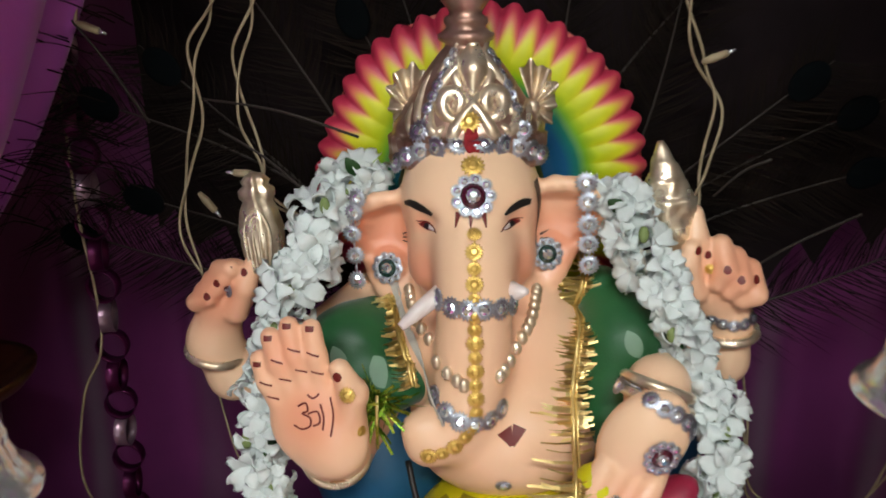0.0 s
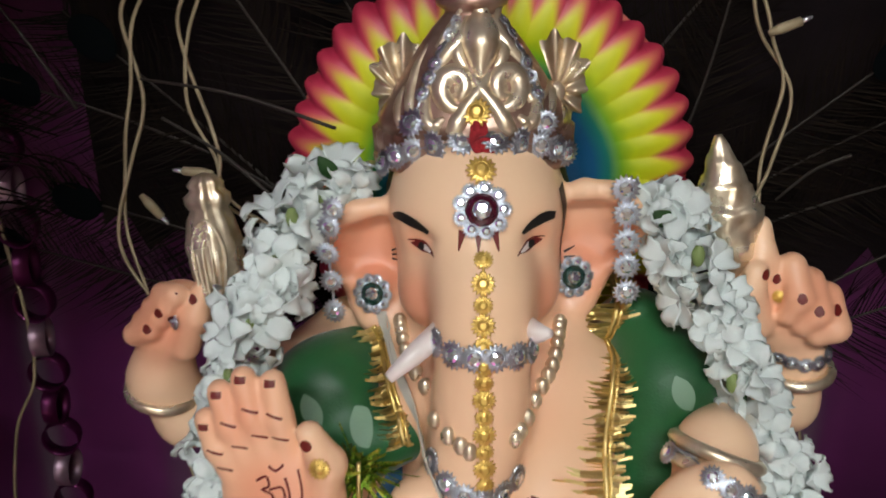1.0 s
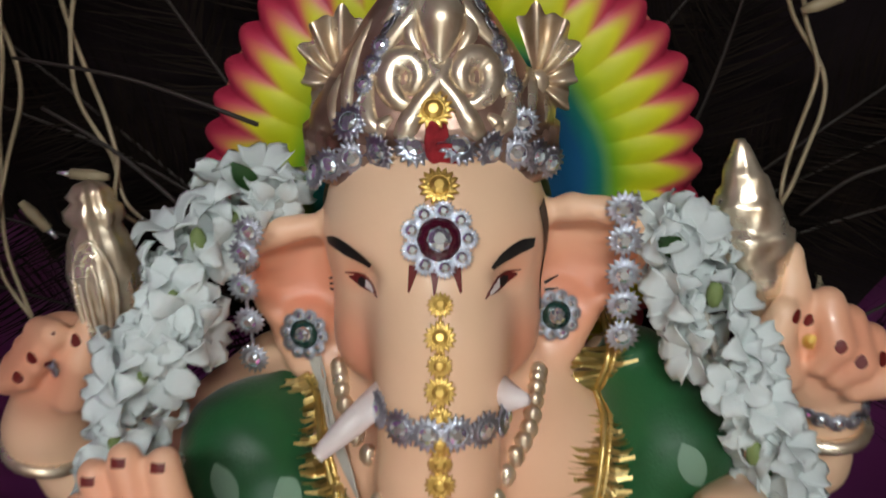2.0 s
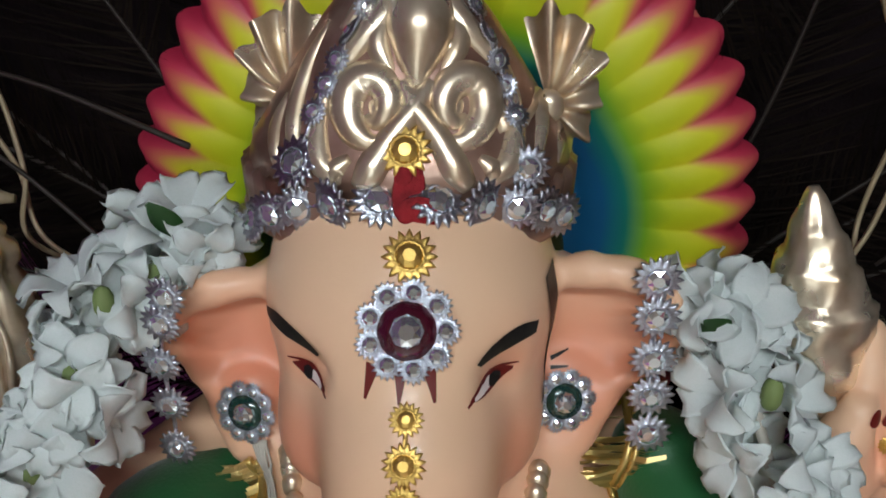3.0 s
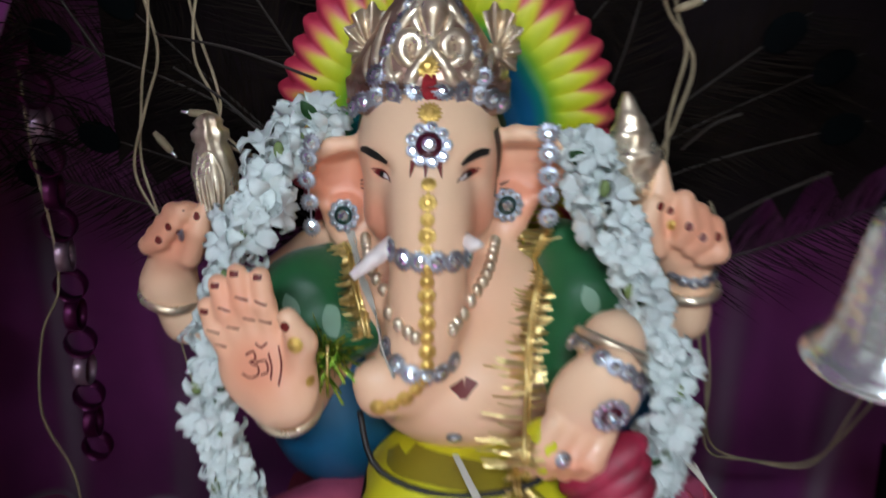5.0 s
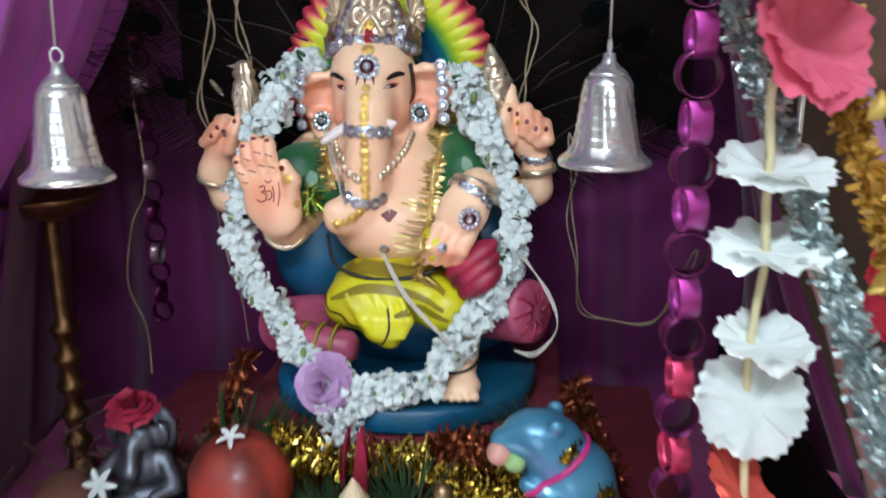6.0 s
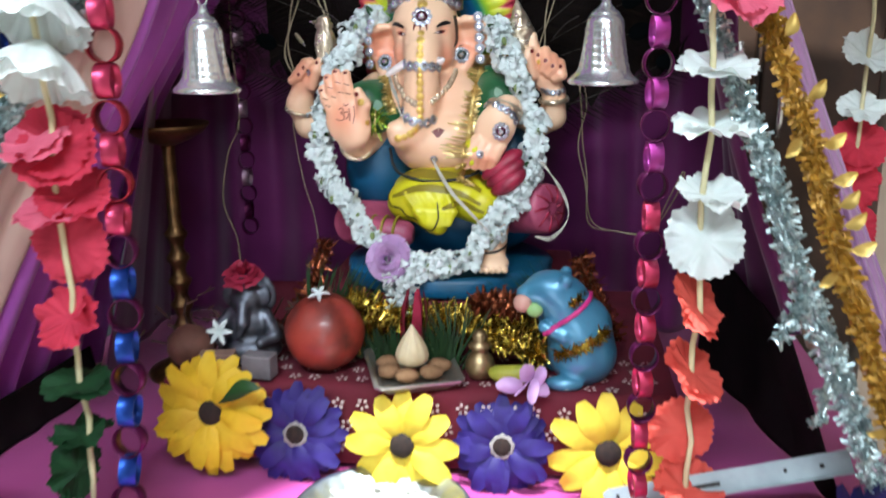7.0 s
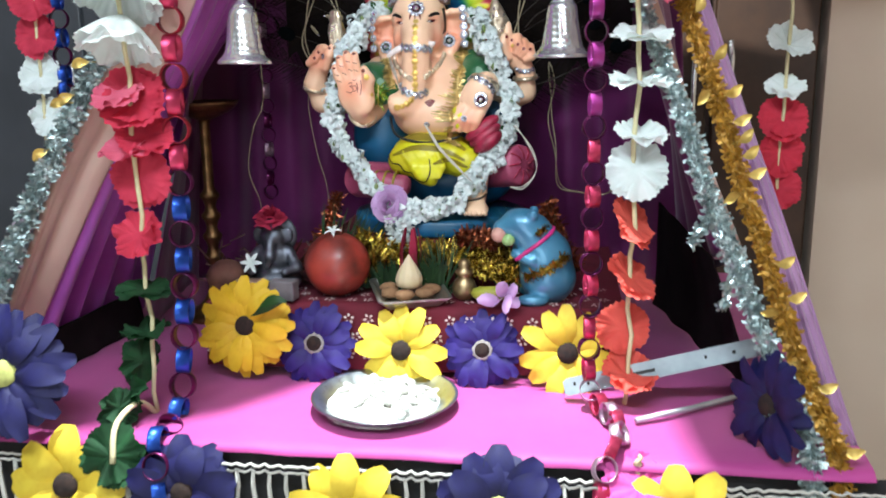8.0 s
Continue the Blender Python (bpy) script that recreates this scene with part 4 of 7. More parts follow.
SPRIG = sprig(0.0075).mesh("print_flower", CREAM)
for j in range(7):
    for i in range(20):
        x = -0.235 + 0.026 * i + (0.013 if j % 2 else 0) + random.uniform(-0.003, 0.003)
        if j < 4:
            p, m = Vector((x, 0.250 + 0.024 * j, STEP + 0.0045)), (pi_turn := random.uniform(0, 6))
            mm = Matrix.Translation(p) @ Matrix.Rotation(m, 4, "Z")
        else:
            p = Vector((x, 0.2265, STEP - 0.014 - 0.024 * (j - 4)))
            mm = Matrix.Translation(p) @ Matrix.Rotation(math.pi / 2, 4, "X") @ Matrix.Rotation(random.uniform(0, 6), 4, "Z")
        part("printed_flower", SPRIG, None, cloth, m=mm)
stool = thing("idol_stool", (0.04, 0.43, STEP), "low stool draped in maroon printed cotton under the idol", "stool")
part("seat", Shape().box((-0.105, 0.322, STEP + 0.003), (0.19, 0.56, STOOL - 0.001), bevel=0.006), MAROONC, stool)


# ---- drapes: a tent of satin and organza round the idol ----
def drape(name, material, line_a, line_b, n, m, folds, depth, way, label, seed=0.0, sag=0.0):
    """Cloth hung between two lines of points, with soft folds pushed along way."""
    a, b = curve_points(line_a, n), curve_points(line_b, n)
    rows = []
    for i in range(n):
        f = i / (n - 1)
        row = []
        for j in range(m):
            g = j / (m - 1)
            p = a[i].lerp(b[i], g)
            w = math.sin(folds * g * 2 * math.pi + 2.2 * noise.noise(Vector((g * 4 + seed, f * 1.3, seed)))) + 0.6 * noise.noise(Vector((g * folds * 1.7 + seed, f * 2.5, 4)))
            p = p + Vector(way) * (depth * w * (0.35 + 0.65 * f)) - Vector((0, 0, sag * math.sin(math.pi * g)))
            row.append(tuple(p))
        rows.append(row)
    ob = solid(name, Shape().grid(rows), material, tuple(a[n - 1]), label, "drape")
    so = ob.modifiers.new("thick", "SOLIDIFY")
    so.thickness, so.offset = 0.0012, 0
    return ob


drape("purple_drape", PURPLE, [(-0.34, 0.58, 1.62), (-0.42, 0.64, 1.2), (-0.46, 0.70, TOP + 0.004)], [(0.34, 0.58, 1.62), (0.40, 0.64, 1.2), (0.43, 0.70, TOP + 0.004)], 40, 200, 8, 0.017, (0, -1, 0),
      "dark plum satin drape hung in folds behind the idol", 1.0)
drape("purple_drape", PURPLE, [(-0.20, 0.34, 1.56), (-0.30, 0.38, 1.15), (-0.41, 0.40, TOP + 0.004)], [(-0.30, 0.60, 1.56), (-0.40, 0.66, 1.15), (-0.455, 0.69, TOP + 0.004)], 30, 50, 1.5, 0.007, (1, 0, 0),
      "plum satin side drape falling to the table", 2.0)
drape("violet_drape", VIOLET, [(-0.130, 0.24, 1.50), (-0.222, 0.222, 1.212), (-0.352, 0.202, 0.997), (-0.472, 0.180, TOP + 0.03)], [(-0.140, 0.52, 1.50), (-0.268, 0.53, 1.24), (-0.385, 0.54, 1.06), (-0.470, 0.48, TOP + 0.01)], 40, 150, 4.5, 0.017, (1, -0.2, 0),
      "translucent violet organza drape with soft folds", 3.0)
drape("pale_drape", BLUSHC, [(-0.165, 0.19, 1.50), (-0.281, 0.160, 1.190), (-0.375, 0.145, 1.020), (-0.485, 0.110, TOP + 0.02)], [(-0.128, 0.236, 1.50), (-0.220, 0.219, 1.212), (-0.350, 0.199, 0.997), (-0.470, 0.177, TOP + 0.02)], 40, 40, 1.5, 0.005, (1, -0.5, 0),
      "pale pink organza drape along the tent edge", 4.0)
drape("purple_drape", PURPLE, [(0.22, 0.34, 1.54), (0.33, 0.33, 1.15), (0.415, 0.26, 0.90)], [(0.30, 0.60, 1.56), (0.385, 0.66, 1.15), (0.425, 0.69, TOP + 0.004)], 30, 60, 3, 0.012, (-1, 0, 0),
      "plum satin side drape, lifted off the table in front", 5.0)
drape("pale_drape", BLUSHC, [(0.19, 0.30, 1.52), (0.318, 0.235, 1.16), (0.42, 0.145, 0.90)], [(0.215, 0.345, 1.54), (0.345, 0.335, 1.15), (0.425, 0.26, 0.89)], 30, 40, 2.5, 0.008, (-1, -0.4, 0),
      "pale pink organza drape along the tent edge", 6.0)
drape("mauve_drape", MAUVEC, [(0.24, 0.31, 1.50), (0.362, 0.235, 1.16), (0.420, 0.175, 0.99), (0.492, 0.075, TOP)], [(0.28, 0.33, 1.50), (0.405, 0.245, 1.13), (0.462, 0.175, 0.955), (0.525, 0.075, TOP)], 30, 30, 2, 0.006, (0, -1, 0),
      "pale mauve organza drape outside the gold garland", 7.0)
# unseen sheet added to cut the ceiling lamp's light on table and wall
BLOCK_EDGE = [(-0.488, 0.033), (-0.264, 0.038), (-0.149, 0.045), (-0.070, 0.071), (-0.007, 0.141), (0.081, 0.148), (0.196, 0.128), (0.222, 0.024), (0.330, -0.021), (0.501, -0.021), (0.563, 0.276), (0.725, 0.330)]
edge = curve_points([(x, y, 1.56) for x, y in BLOCK_EDGE], 46)
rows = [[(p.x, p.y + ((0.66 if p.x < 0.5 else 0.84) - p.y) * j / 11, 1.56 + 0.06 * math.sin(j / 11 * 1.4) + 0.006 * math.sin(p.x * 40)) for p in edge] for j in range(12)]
solid("tent_canopy", Shape().grid(rows), PURPLE, (0, 0.4, 1.56), "unseen plum sheet added to keep lamp light off the shrine", "drape").modifiers.new("thick", "SOLIDIFY").thickness = 0.0015
# dark sheet added in place of the unlit gap under the lifted drape
drape("black_drape", BLACKC, [(0.395, 0.235, 0.905), (0.425, 0.215, 0.82), (0.447, 0.200, TOP + 0.004)], [(0.375, 0.62, 0.905), (0.372, 0.60, 0.82), (0.368, 0.58, TOP + 0.004)], 14, 40, 3, 0.003, (-1, 0, 0),
      "dark sheet standing in for the shaded gap below the lifted plum drape", 8.0)
# second dark sheet, for the shade at the left hem
drape("black_drape", BLACKC, [(-0.442, 0.17, 0.80), (-0.440, 0.17, 0.77), (-0.436, 0.17, TOP + 0.004)], [(-0.424, 0.40, 0.80), (-0.420, 0.40, 0.77), (-0.415, 0.40, TOP + 0.004)], 10, 30, 3, 0.002, (1, 0, 0),
      "dark sheet standing in for the shade behind the violet drape's hem", 9.0)


# ---- ornaments laid on the idol ----
def medal_setting(petals=16):
    """A toothed metal setting of radius 1, facing +z."""
    s = Shape()
    s.lathe([(0.50, -0.04), (0.92, 0.00), (1.00, 0.08), (0.98, 0.16), (0.84, 0.22), (0.72, 0.20), (0.64, 0.28), (0.56, 0.30), (0.52, 0.16)], petals * 4,
            wave=lambda q, z: 1 + (0.17 * math.cos(petals * q) if z < 0.23 else 0))
    return s


def medal_stone():
    """A facetted brilliant of radius 0.5."""
    s = Shape()
    rows = []
    for r, z in ((0.60, 0.14), (0.52, 0.34), (0.28, 0.46)):
        rows.append([(r * math.cos(2 * math.pi * (k + (0.5 if r == 0.52 else 0)) / 8), r * math.sin(2 * math.pi * (k + (0.5 if r == 0.52 else 0)) / 8), z) for k in range(8)])
    s.grid(rows, True, smooth=False, caps=True)
    return s


SET_SILVER = medal_setting().mesh("setting", SETTING)
SET_GOLD = medal_setting().mesh("setting", GOLD)
GEM = medal_stone().mesh("stone", STONE)
GEM_GOLD = medal_stone().mesh("stone", GOLD)
BEADGEM = Shape().ball((0, 0, 0.2), 0.9, seg=8, ring=5).mesh("stone", STONE)
ALL = ground_tree(idol)


def medal_pose(x, z, r, trees=None, lift=0.0006, y0=0.28, tilt=0.0):
    p, n = drop_on(trees or ALL, x, z, lift, y0)
    return frame_at(p, n) @ Matrix.Rotation(tilt, 4, "Z") @ Matrix.Diagonal((r, r, r, 1))


def chain(name, spots, label, gold=False, link=True):
    """A string of stone settings. spots: poses."""
    c = spots[0].translation
    ob = thing(name, tuple(c), label, "jewellery", "jewellery on the idol")
    for i, m in enumerate(spots):
        d = part("medallion", SET_GOLD if gold else SET_SILVER, None, ob, m=m)
        part("stone", GEM_GOLD if gold else GEM, None, d, "gilt stone" if gold else "clear cut crystal")
        if link and i:
            a, b = spots[i - 1].translation, m.translation
            if (a - b).length < 0.02:
                part("link", Shape().tube([a, (a + b) / 2, b], 0.0006, 5), GOLD if gold else SETTING, ob)
    return ob


def brooch(x, z, r, stone, label, petals=9, trees=None, oval=1.0, y=None, aim=(0, -1, 0.2)):
    m = medal_pose(x, z, 1.0, trees) if y is None else frame_at(Vector((x, y, z)), aim)
    ob = thing("brooch", tuple(m.translation), label, "jewellery", "jewellery on the idol")
    base = Shape().lathe([(r * 0.50, 0.0), (r * 0.62, 0.0006), (r * 0.62, 0.0014), (r * 0.2, 0.0020)], 22)
    part("mount", base, stone, ob, m=m)
    part("stone", GEM, None, ob, "clear crystal", m=m @ Matrix.Translation((0, 0, 0.0012)) @ Matrix.Diagonal((r * 0.60, r * 0.60, r * 0.80, 1)))
    for k in range(petals):
        q = 2 * math.pi * k / petals
        mm = m @ Matrix.Translation((r * 0.80 * math.cos(q), r * 0.80 * math.sin(q) * oval, 0.0006)) @ Matrix.Diagonal((r * 0.30, r * 0.30, r * 0.30, 1))
        d = part("medallion", SET_SILVER, None, ob, m=mm)
        part("stone", GEM, None, d, "clear crystal")
    return ob


band = [(-0.0305, 1.2130), (-0.0262, 1.2165), (-0.0205, 1.2208), (-0.0130, 1.2245), (-0.0035, 1.2272), (0.0070, 1.2286), (0.0205, 1.2288), (0.0305, 1.2276), (0.0392, 1.2256), (0.0455, 1.2232), (0.0505, 1.2195)]
chain("forehead_band", [medal_pose(x, z, 0.0060 if 3 < i < 8 else 0.0054, tilt=i) for i, (x, z) in enumerate(band)], "silver chain of round crystal settings round the crown's foot")
chain("crown_chain", [medal_pose(x, z, 0.0060 if i == 6 else 0.0032) for i, (x, z) in enumerate([(0.0045, 1.2735), (0.0020, 1.2690), (-0.0008, 1.2635), (-0.0035, 1.2580), (-0.0060, 1.2525), (-0.0088, 1.2465), (-0.0130, 1.2350)])],
      "crystal side chain hanging over the gold crown")
chain("crown_chain", [medal_pose(x, z, 0.0050 if i == 6 else 0.0030) for i, (x, z) in enumerate([(0.0240, 1.2735), (0.0275, 1.2685), (0.0305, 1.2630), (0.0332, 1.2575), (0.0357, 1.2515), (0.0380, 1.2455), (0.0414, 1.2345)])],
      "crystal side chain hanging over the gold crown")
chain("ear_chain", [Matrix.Translation((x, 0.4385, z)) @ Matrix.Rotation(math.pi / 2, 4, "X") @ Matrix.Rotation(i * 0.7, 4, "Z") @ Matrix.Diagonal((0.0057, 0.0057, 0.0057, 1))
                    for i, (x, z) in enumerate([(0.0755, 1.2055), (0.0765, 1.1945), (0.0770, 1.1820), (0.0775, 1.1705), (0.0780, 1.1585)])], "crystal ear chain of five round settings")
chain("ear_chain", [Matrix.Translation((x, 0.4300, z)) @ Matrix.Rotation(math.pi / 2, 4, "X") @ Matrix.Rotation(-0.15, 4, "Y") @ Matrix.Rotation(i * 0.7, 4, "Z") @ Matrix.Diagonal((0.0048, 0.0052, 0.0050, 1))
                    for i, (x, z) in enumerate([(-0.0479, 1.1998), (-0.0501, 1.1921), (-0.0516, 1.1799), (-0.0506, 1.1673), (-0.0503, 1.1531)])], "crystal ear chain of five oval settings")
brooch(0.0152, 1.2055, 0.0108, RUBY, "round crystal brooch with a dark red middle on the forehead", 9)
brooch(-0.0350, 1.1550, 0.0086, EMERALD, "round crystal ear stud with a dark green middle", 10, y=0.4445, aim=(-0.25, -1, 0.25))
brooch(0.0553, 1.1625, 0.0086, EMERALD, "round crystal ear stud with a dark green middle", 10, y=0.4460, aim=(0.25, -1, 0.25))
brooch(0.1075, 1.0850, 0.0088, RUBY, "oval crystal brooch with a black middle on the hand", 11, oval=1.15)
chain("gold_drop", [medal_pose(0.0130, 1.2400, 0.0056), medal_pose(0.0150, 1.2192, 0.0056)], "gilt drop with a pearl below the crown", True, False)
solid("vermilion_mark", Shape().ball(drop_on(ALL, 0.0140, 1.2315)[0], (0.0038, 0.0011, 0.0075), Euler((-0.45, 0.10, 0)).to_matrix()).ball(drop_on(ALL, 0.0165, 1.2265)[0], (0.0058, 0.0011, 0.0044)).ball(drop_on(ALL, 0.0128, 1.2345)[0], (0.0022, 0.0010, 0.0030)), KUMKUM,
      tuple(drop_on(ALL, 0.0140, 1.2315)[0]), "dabbed vermilion powder mark on the crown", "powder mark")
pts = [(0.0158, 1.1880 - 0.0076 * i) for i in range(13)] + [(0.0140, 1.0890), (0.0100, 1.0835), (0.0045, 1.0790), (-0.0020, 1.0755), (-0.0090, 1.0740)]
chain("trunk_chain", [medal_pose(x, z, 0.0044 if i % 2 else 0.0036, tilt=i) for i, (x, z) in enumerate(pts)], "gilt flower chain running down the trunk", True)
chain("trunk_band", [medal_pose(x, z, 0.0054) for x, z in ((-0.0025, 1.1545), (0.0045, 1.1530), (0.0125, 1.1530), (0.0205, 1.1530), (0.0285, 1.1520), (0.0345, 1.1515))], "crystal band across the trunk")
chain("trunk_band", [medal_pose(x, z, 0.0052) for x, z in ((-0.0055, 1.1020), (0.0005, 1.0965), (0.0075, 1.0925), (0.0150, 1.0905), (0.0225, 1.0905), (0.0285, 1.0935))], "crystal band low on the trunk")
chain("bracelet", [medal_pose(x, z, 0.0044) for x, z in ((0.0900, 1.1110), (0.0960, 1.1140), (0.1020, 1.1130), (0.1080, 1.1100), (0.1140, 1.1070), (0.1195, 1.1020), (0.1225, 1.0960))], "crystal bracelet on the lowered wrist")
chain("bracelet", [medal_pose(x, z, 0.0036) for x, z in ((0.1505, 1.1225), (0.1560, 1.1200), (0.1620, 1.1190), (0.1680, 1.1195), (0.1730, 1.1215))], "crystal bracelet on the raised wrist")
chain("hand_stone", [medal_pose(-0.1270, 1.1440, 0.0042), medal_pose(-0.1268, 1.1442, 0.0026, lift=0.0016)], "round crystal setting stuck on the raised hand", False, False)
chain("hand_stone", [medal_pose(0.1455, 1.1545, 0.0028), medal_pose(0.1457, 1.1547, 0.0016, lift=0.0012)], "small gilt setting stuck on the raised hand", True, False)
chain("belly_stone", [medal_pose(0.0300, 1.0500, 0.0040), medal_pose(0.0850, 1.0600, 0.0042)], "crystal settings on the belly and fingers", False, False)
chain("thumb_ring", [medal_pose(-0.0475, 1.1150, 0.0040), medal_pose(-0.0430, 1.0920, 0.0026)], "gilt flower settings beside the thumb", True, False)

# ---- gold laces and tassels on the green wrap ----
ZARI = mat("gold_zari", rgb("ead090"), 0.34, 0.9, col2=rgb("c0a058"), fine=900, bump=0.2, island=0.35)
GREENZ = mat("green_gold_foil", rgb("5a8a2a"), 0.25, 0.9, col2=rgb("a8a040"), scale=200, fine=900, island=0.4)


def lace(name, pts, reach, count, lean, label, both=False):
    way = [drop_on(ALL, x, z, 0.0015)[0] for x, z in [(p.x, p.z) for p in curve_points([(x, 0, z) for x, z in pts], 40)]]
    ob = thing(name, tuple(way[0]), label, "lace")
    part("braid", Shape().tube(way, 0.0014, 6).tube([p + Vector((0.0022, -0.0006, 0)) for p in way], 0.0010, 5), ZARI, ob, "gold braid")
    fr = Shape()
    for i in range(count):
        p = way[int(i / count * 39)].lerp(way[min(int(i / count * 39) + 1, 39)], (i / count * 39) % 1)
        for s in ((-1, 1) if both else (-1,)):
            L = reach * random.uniform(0.6, 1.1) * (1 if s < 0 else 0.45)
            d = Vector((s * 1.0, -0.25 * random.random() - 0.05, lean + random.uniform(-0.22, 0.22))).normalized()
            side = Vector((0, random.uniform(-1, 1), 1)).normalized() * 0.0008
            a, b = p, p + d * L
            mid = (a + b) / 2 + Vector((0, -0.0015, 0))
            fr.put([a - side, a + side, mid + side, mid - side, b + side * 0.8, b - side * 0.8], [(0, 1, 2, 3), (3, 2, 4, 5)], smooth=False)
    tagged(part("fringe", fr, ZARI, ob, "glossy gold foil fringe"), kind="stuff")
    return ob


lace("gold_lace", [(0.0815, 1.1600), (0.0765, 1.1420), (0.0705, 1.1170), (0.0675, 1.0910), (0.0675, 1.0560)], 0.0240, 150, 0.12, "gold fringe lace bordering the green wrap", True)
lace("gold_lace", [(-0.0350, 1.1400), (-0.0300, 1.1270), (-0.0240, 1.1130), (-0.0200, 1.0980)], 0.0100, 70, -0.2, "gold fringe lace bordering the green wrap", True)
lace("gold_lace", [(0.0680, 1.0500), (0.0630, 1.0400), (0.0640, 1.0300), (0.0760, 1.0220)], 0.0080, 60, -0.2, "gold lace end lying on the yellow cloth", True)
tas = thing("foil_tassel", (-0.036, 0.39, 1.10), "green and gold foil tassel beside the palm", "tassel")
s = Shape()
for i in range(90):
    a = Vector((-0.0365, 0.392, 1.098)) + Vector((random.gauss(0, 0.004), random.gauss(0, 0.003), random.gauss(0, 0.004)))
    d = Vector((random.gauss(0, 0.7), random.uniform(-0.6, 0.0), random.gauss(-0.6, 0.7))).normalized()
    L, w = random.uniform(0.008, 0.024), Vector((random.gauss(0, 1), 0, random.gauss(0, 1))).normalized() * 0.0008
    s.put([a - w, a + w, a + d * L + w, a + d * L - w], [(0, 1, 2, 3)], smooth=False)
tagged(part("foil_strand", s, GREENZ, tas), kind="stuff")
part("stem", Shape().tube([(-0.036, 0.386, 1.104), (-0.0365, 0.384, 1.090), (-0.0368, 0.384, 1.074)], 0.0010, 6), ZARI, tas, "gold wire")
THREAD = mat("white_cotton_thread", rgb("c4bcb0"), 0.8, fine=900)
s = Shape()
for k in range(6):
    s.tube([drop_on(ALL, x, z, 0.002 + 0.0005 * k)[0] for x, z in [(p.x, p.z) for p in curve_points([(-0.034 + 0.0008 * k, 0, 1.146), (-0.026 + 0.0012 * k, 0, 1.128), (-0.012 + 0.001 * k, 0, 1.108), (0.000, 0, 1.090)], 16)]], 0.0005, 4)
solid("sacred_thread", s, THREAD, (-0.02, 0.41, 1.12), "twisted white cotton thread across the chest", "thread")
s = Shape()
for k in range(5):
    s.tube(curve_points([(0.030 + 0.0006 * k, 0.372, 1.050), (0.050 + 0.001 * k, 0.350, 1.022), (0.075, 0.338, 0.998 + 0.001 * k), (0.098, 0.334, 0.978)], 14), 0.0006, 4)
solid("sacred_thread", s, THREAD, (0.03, 0.37, 1.05), "loose white cotton thread over the lap", "thread")
s = Shape()
for k in range(3):
    s.tube(curve_points([(0.150 + 0.002 * k, 0.372, 1.050), (0.176, 0.362, 1.020 - 0.003 * k), (0.182, 0.358, 0.990), (0.165, 0.356, 0.966 + 0.002 * k), (0.146, 0.362, 0.968)], 24), 0.0007, 4)
solid("thread_loop", s, THREAD, (0.15, 0.37, 1.05), "white thread loop hanging beside the pink bolster", "thread")

# ---- the white blossom garland ----
def blossom(seed, petals, cup):
    rnd = random.Random(seed)
    s = Shape()
    for k in range(petals):
        q = 2 * math.pi * k / petals + rnd.uniform(-0.2, 0.2)
        L, w, c = rnd.uniform(0.85, 1.12), rnd.uniform(0.30, 0.40), cup + rnd.uniform(-0.25, 0.45)
        rows = []
        for i in range(6):
            f = i / 5
            r, z = L * f, c * math.sin(f * 1.9) * 0.55 - 0.35 * f ** 3 * rnd.uniform(0.4, 1.4)
            ww = w * math.sin(math.pi * (0.10 + 0.80 * f)) ** 0.85 + 0.02
            th = 0.045 * math.sin(math.pi * (0.15 + 0.80 * f)) + 0.012
            ring = [(math.cos(a), math.sin(a)) for a in np.linspace(0, 2 * math.pi, 9)[:-1]]
            rows.append([Vector((r * math.cos(q) - t * ww * math.sin(q), r * math.sin(q) + t * ww * math.cos(q), z + 0.24 * t * t * f + th * h)) for t, h in ring])
        s.grid(rows, True, caps=True)
    s.tube([(0, 0, -0.9), (0, 0, -0.3), (0, 0, 0.05)], [0.10, 0.12, 0.20], 6)
    return s


BLOSSOMS = [blossom(i, 5 + i % 2, 0.5 + 0.12 * i).mesh("blossom", JASMINE) for i in range(6)]
garland = thing("flower_garland", (0.02, 0.38, 0.95), "thick garland of white tuberose blossoms hung round the idol", "garland")
G_PATH = [(-0.046, 0.462, 1.203), (-0.060, 0.453, 1.198), (-0.072, 0.440, 1.180), (-0.082, 0.428, 1.158), (-0.091, 0.416, 1.130), (-0.101, 0.404, 1.092), (-0.103, 0.394, 1.058), (-0.094, 0.384, 1.030),
          (-0.076, 0.370, 1.008), (-0.048, 0.352, 0.980), (-0.020, 0.334, 0.957), (0.006, 0.328, 0.942), (0.034, 0.328, 0.940), (0.064, 0.328, 0.948), (0.090, 0.345, 0.968), (0.113, 0.366, 0.996),
          (0.132, 0.384, 1.030), (0.143, 0.394, 1.064), (0.138, 0.410, 1.096), (0.123, 0.424, 1.128), (0.109, 0.430, 1.156), (0.1015, 0.446, 1.184), (0.098, 0.453, 1.197)]
way = curve_points(G_PATH, 140)
part("cord", Shape().tube(way, 0.0016, 5), THREAD, garland, "white cotton cord")
rnd = random.Random(7)
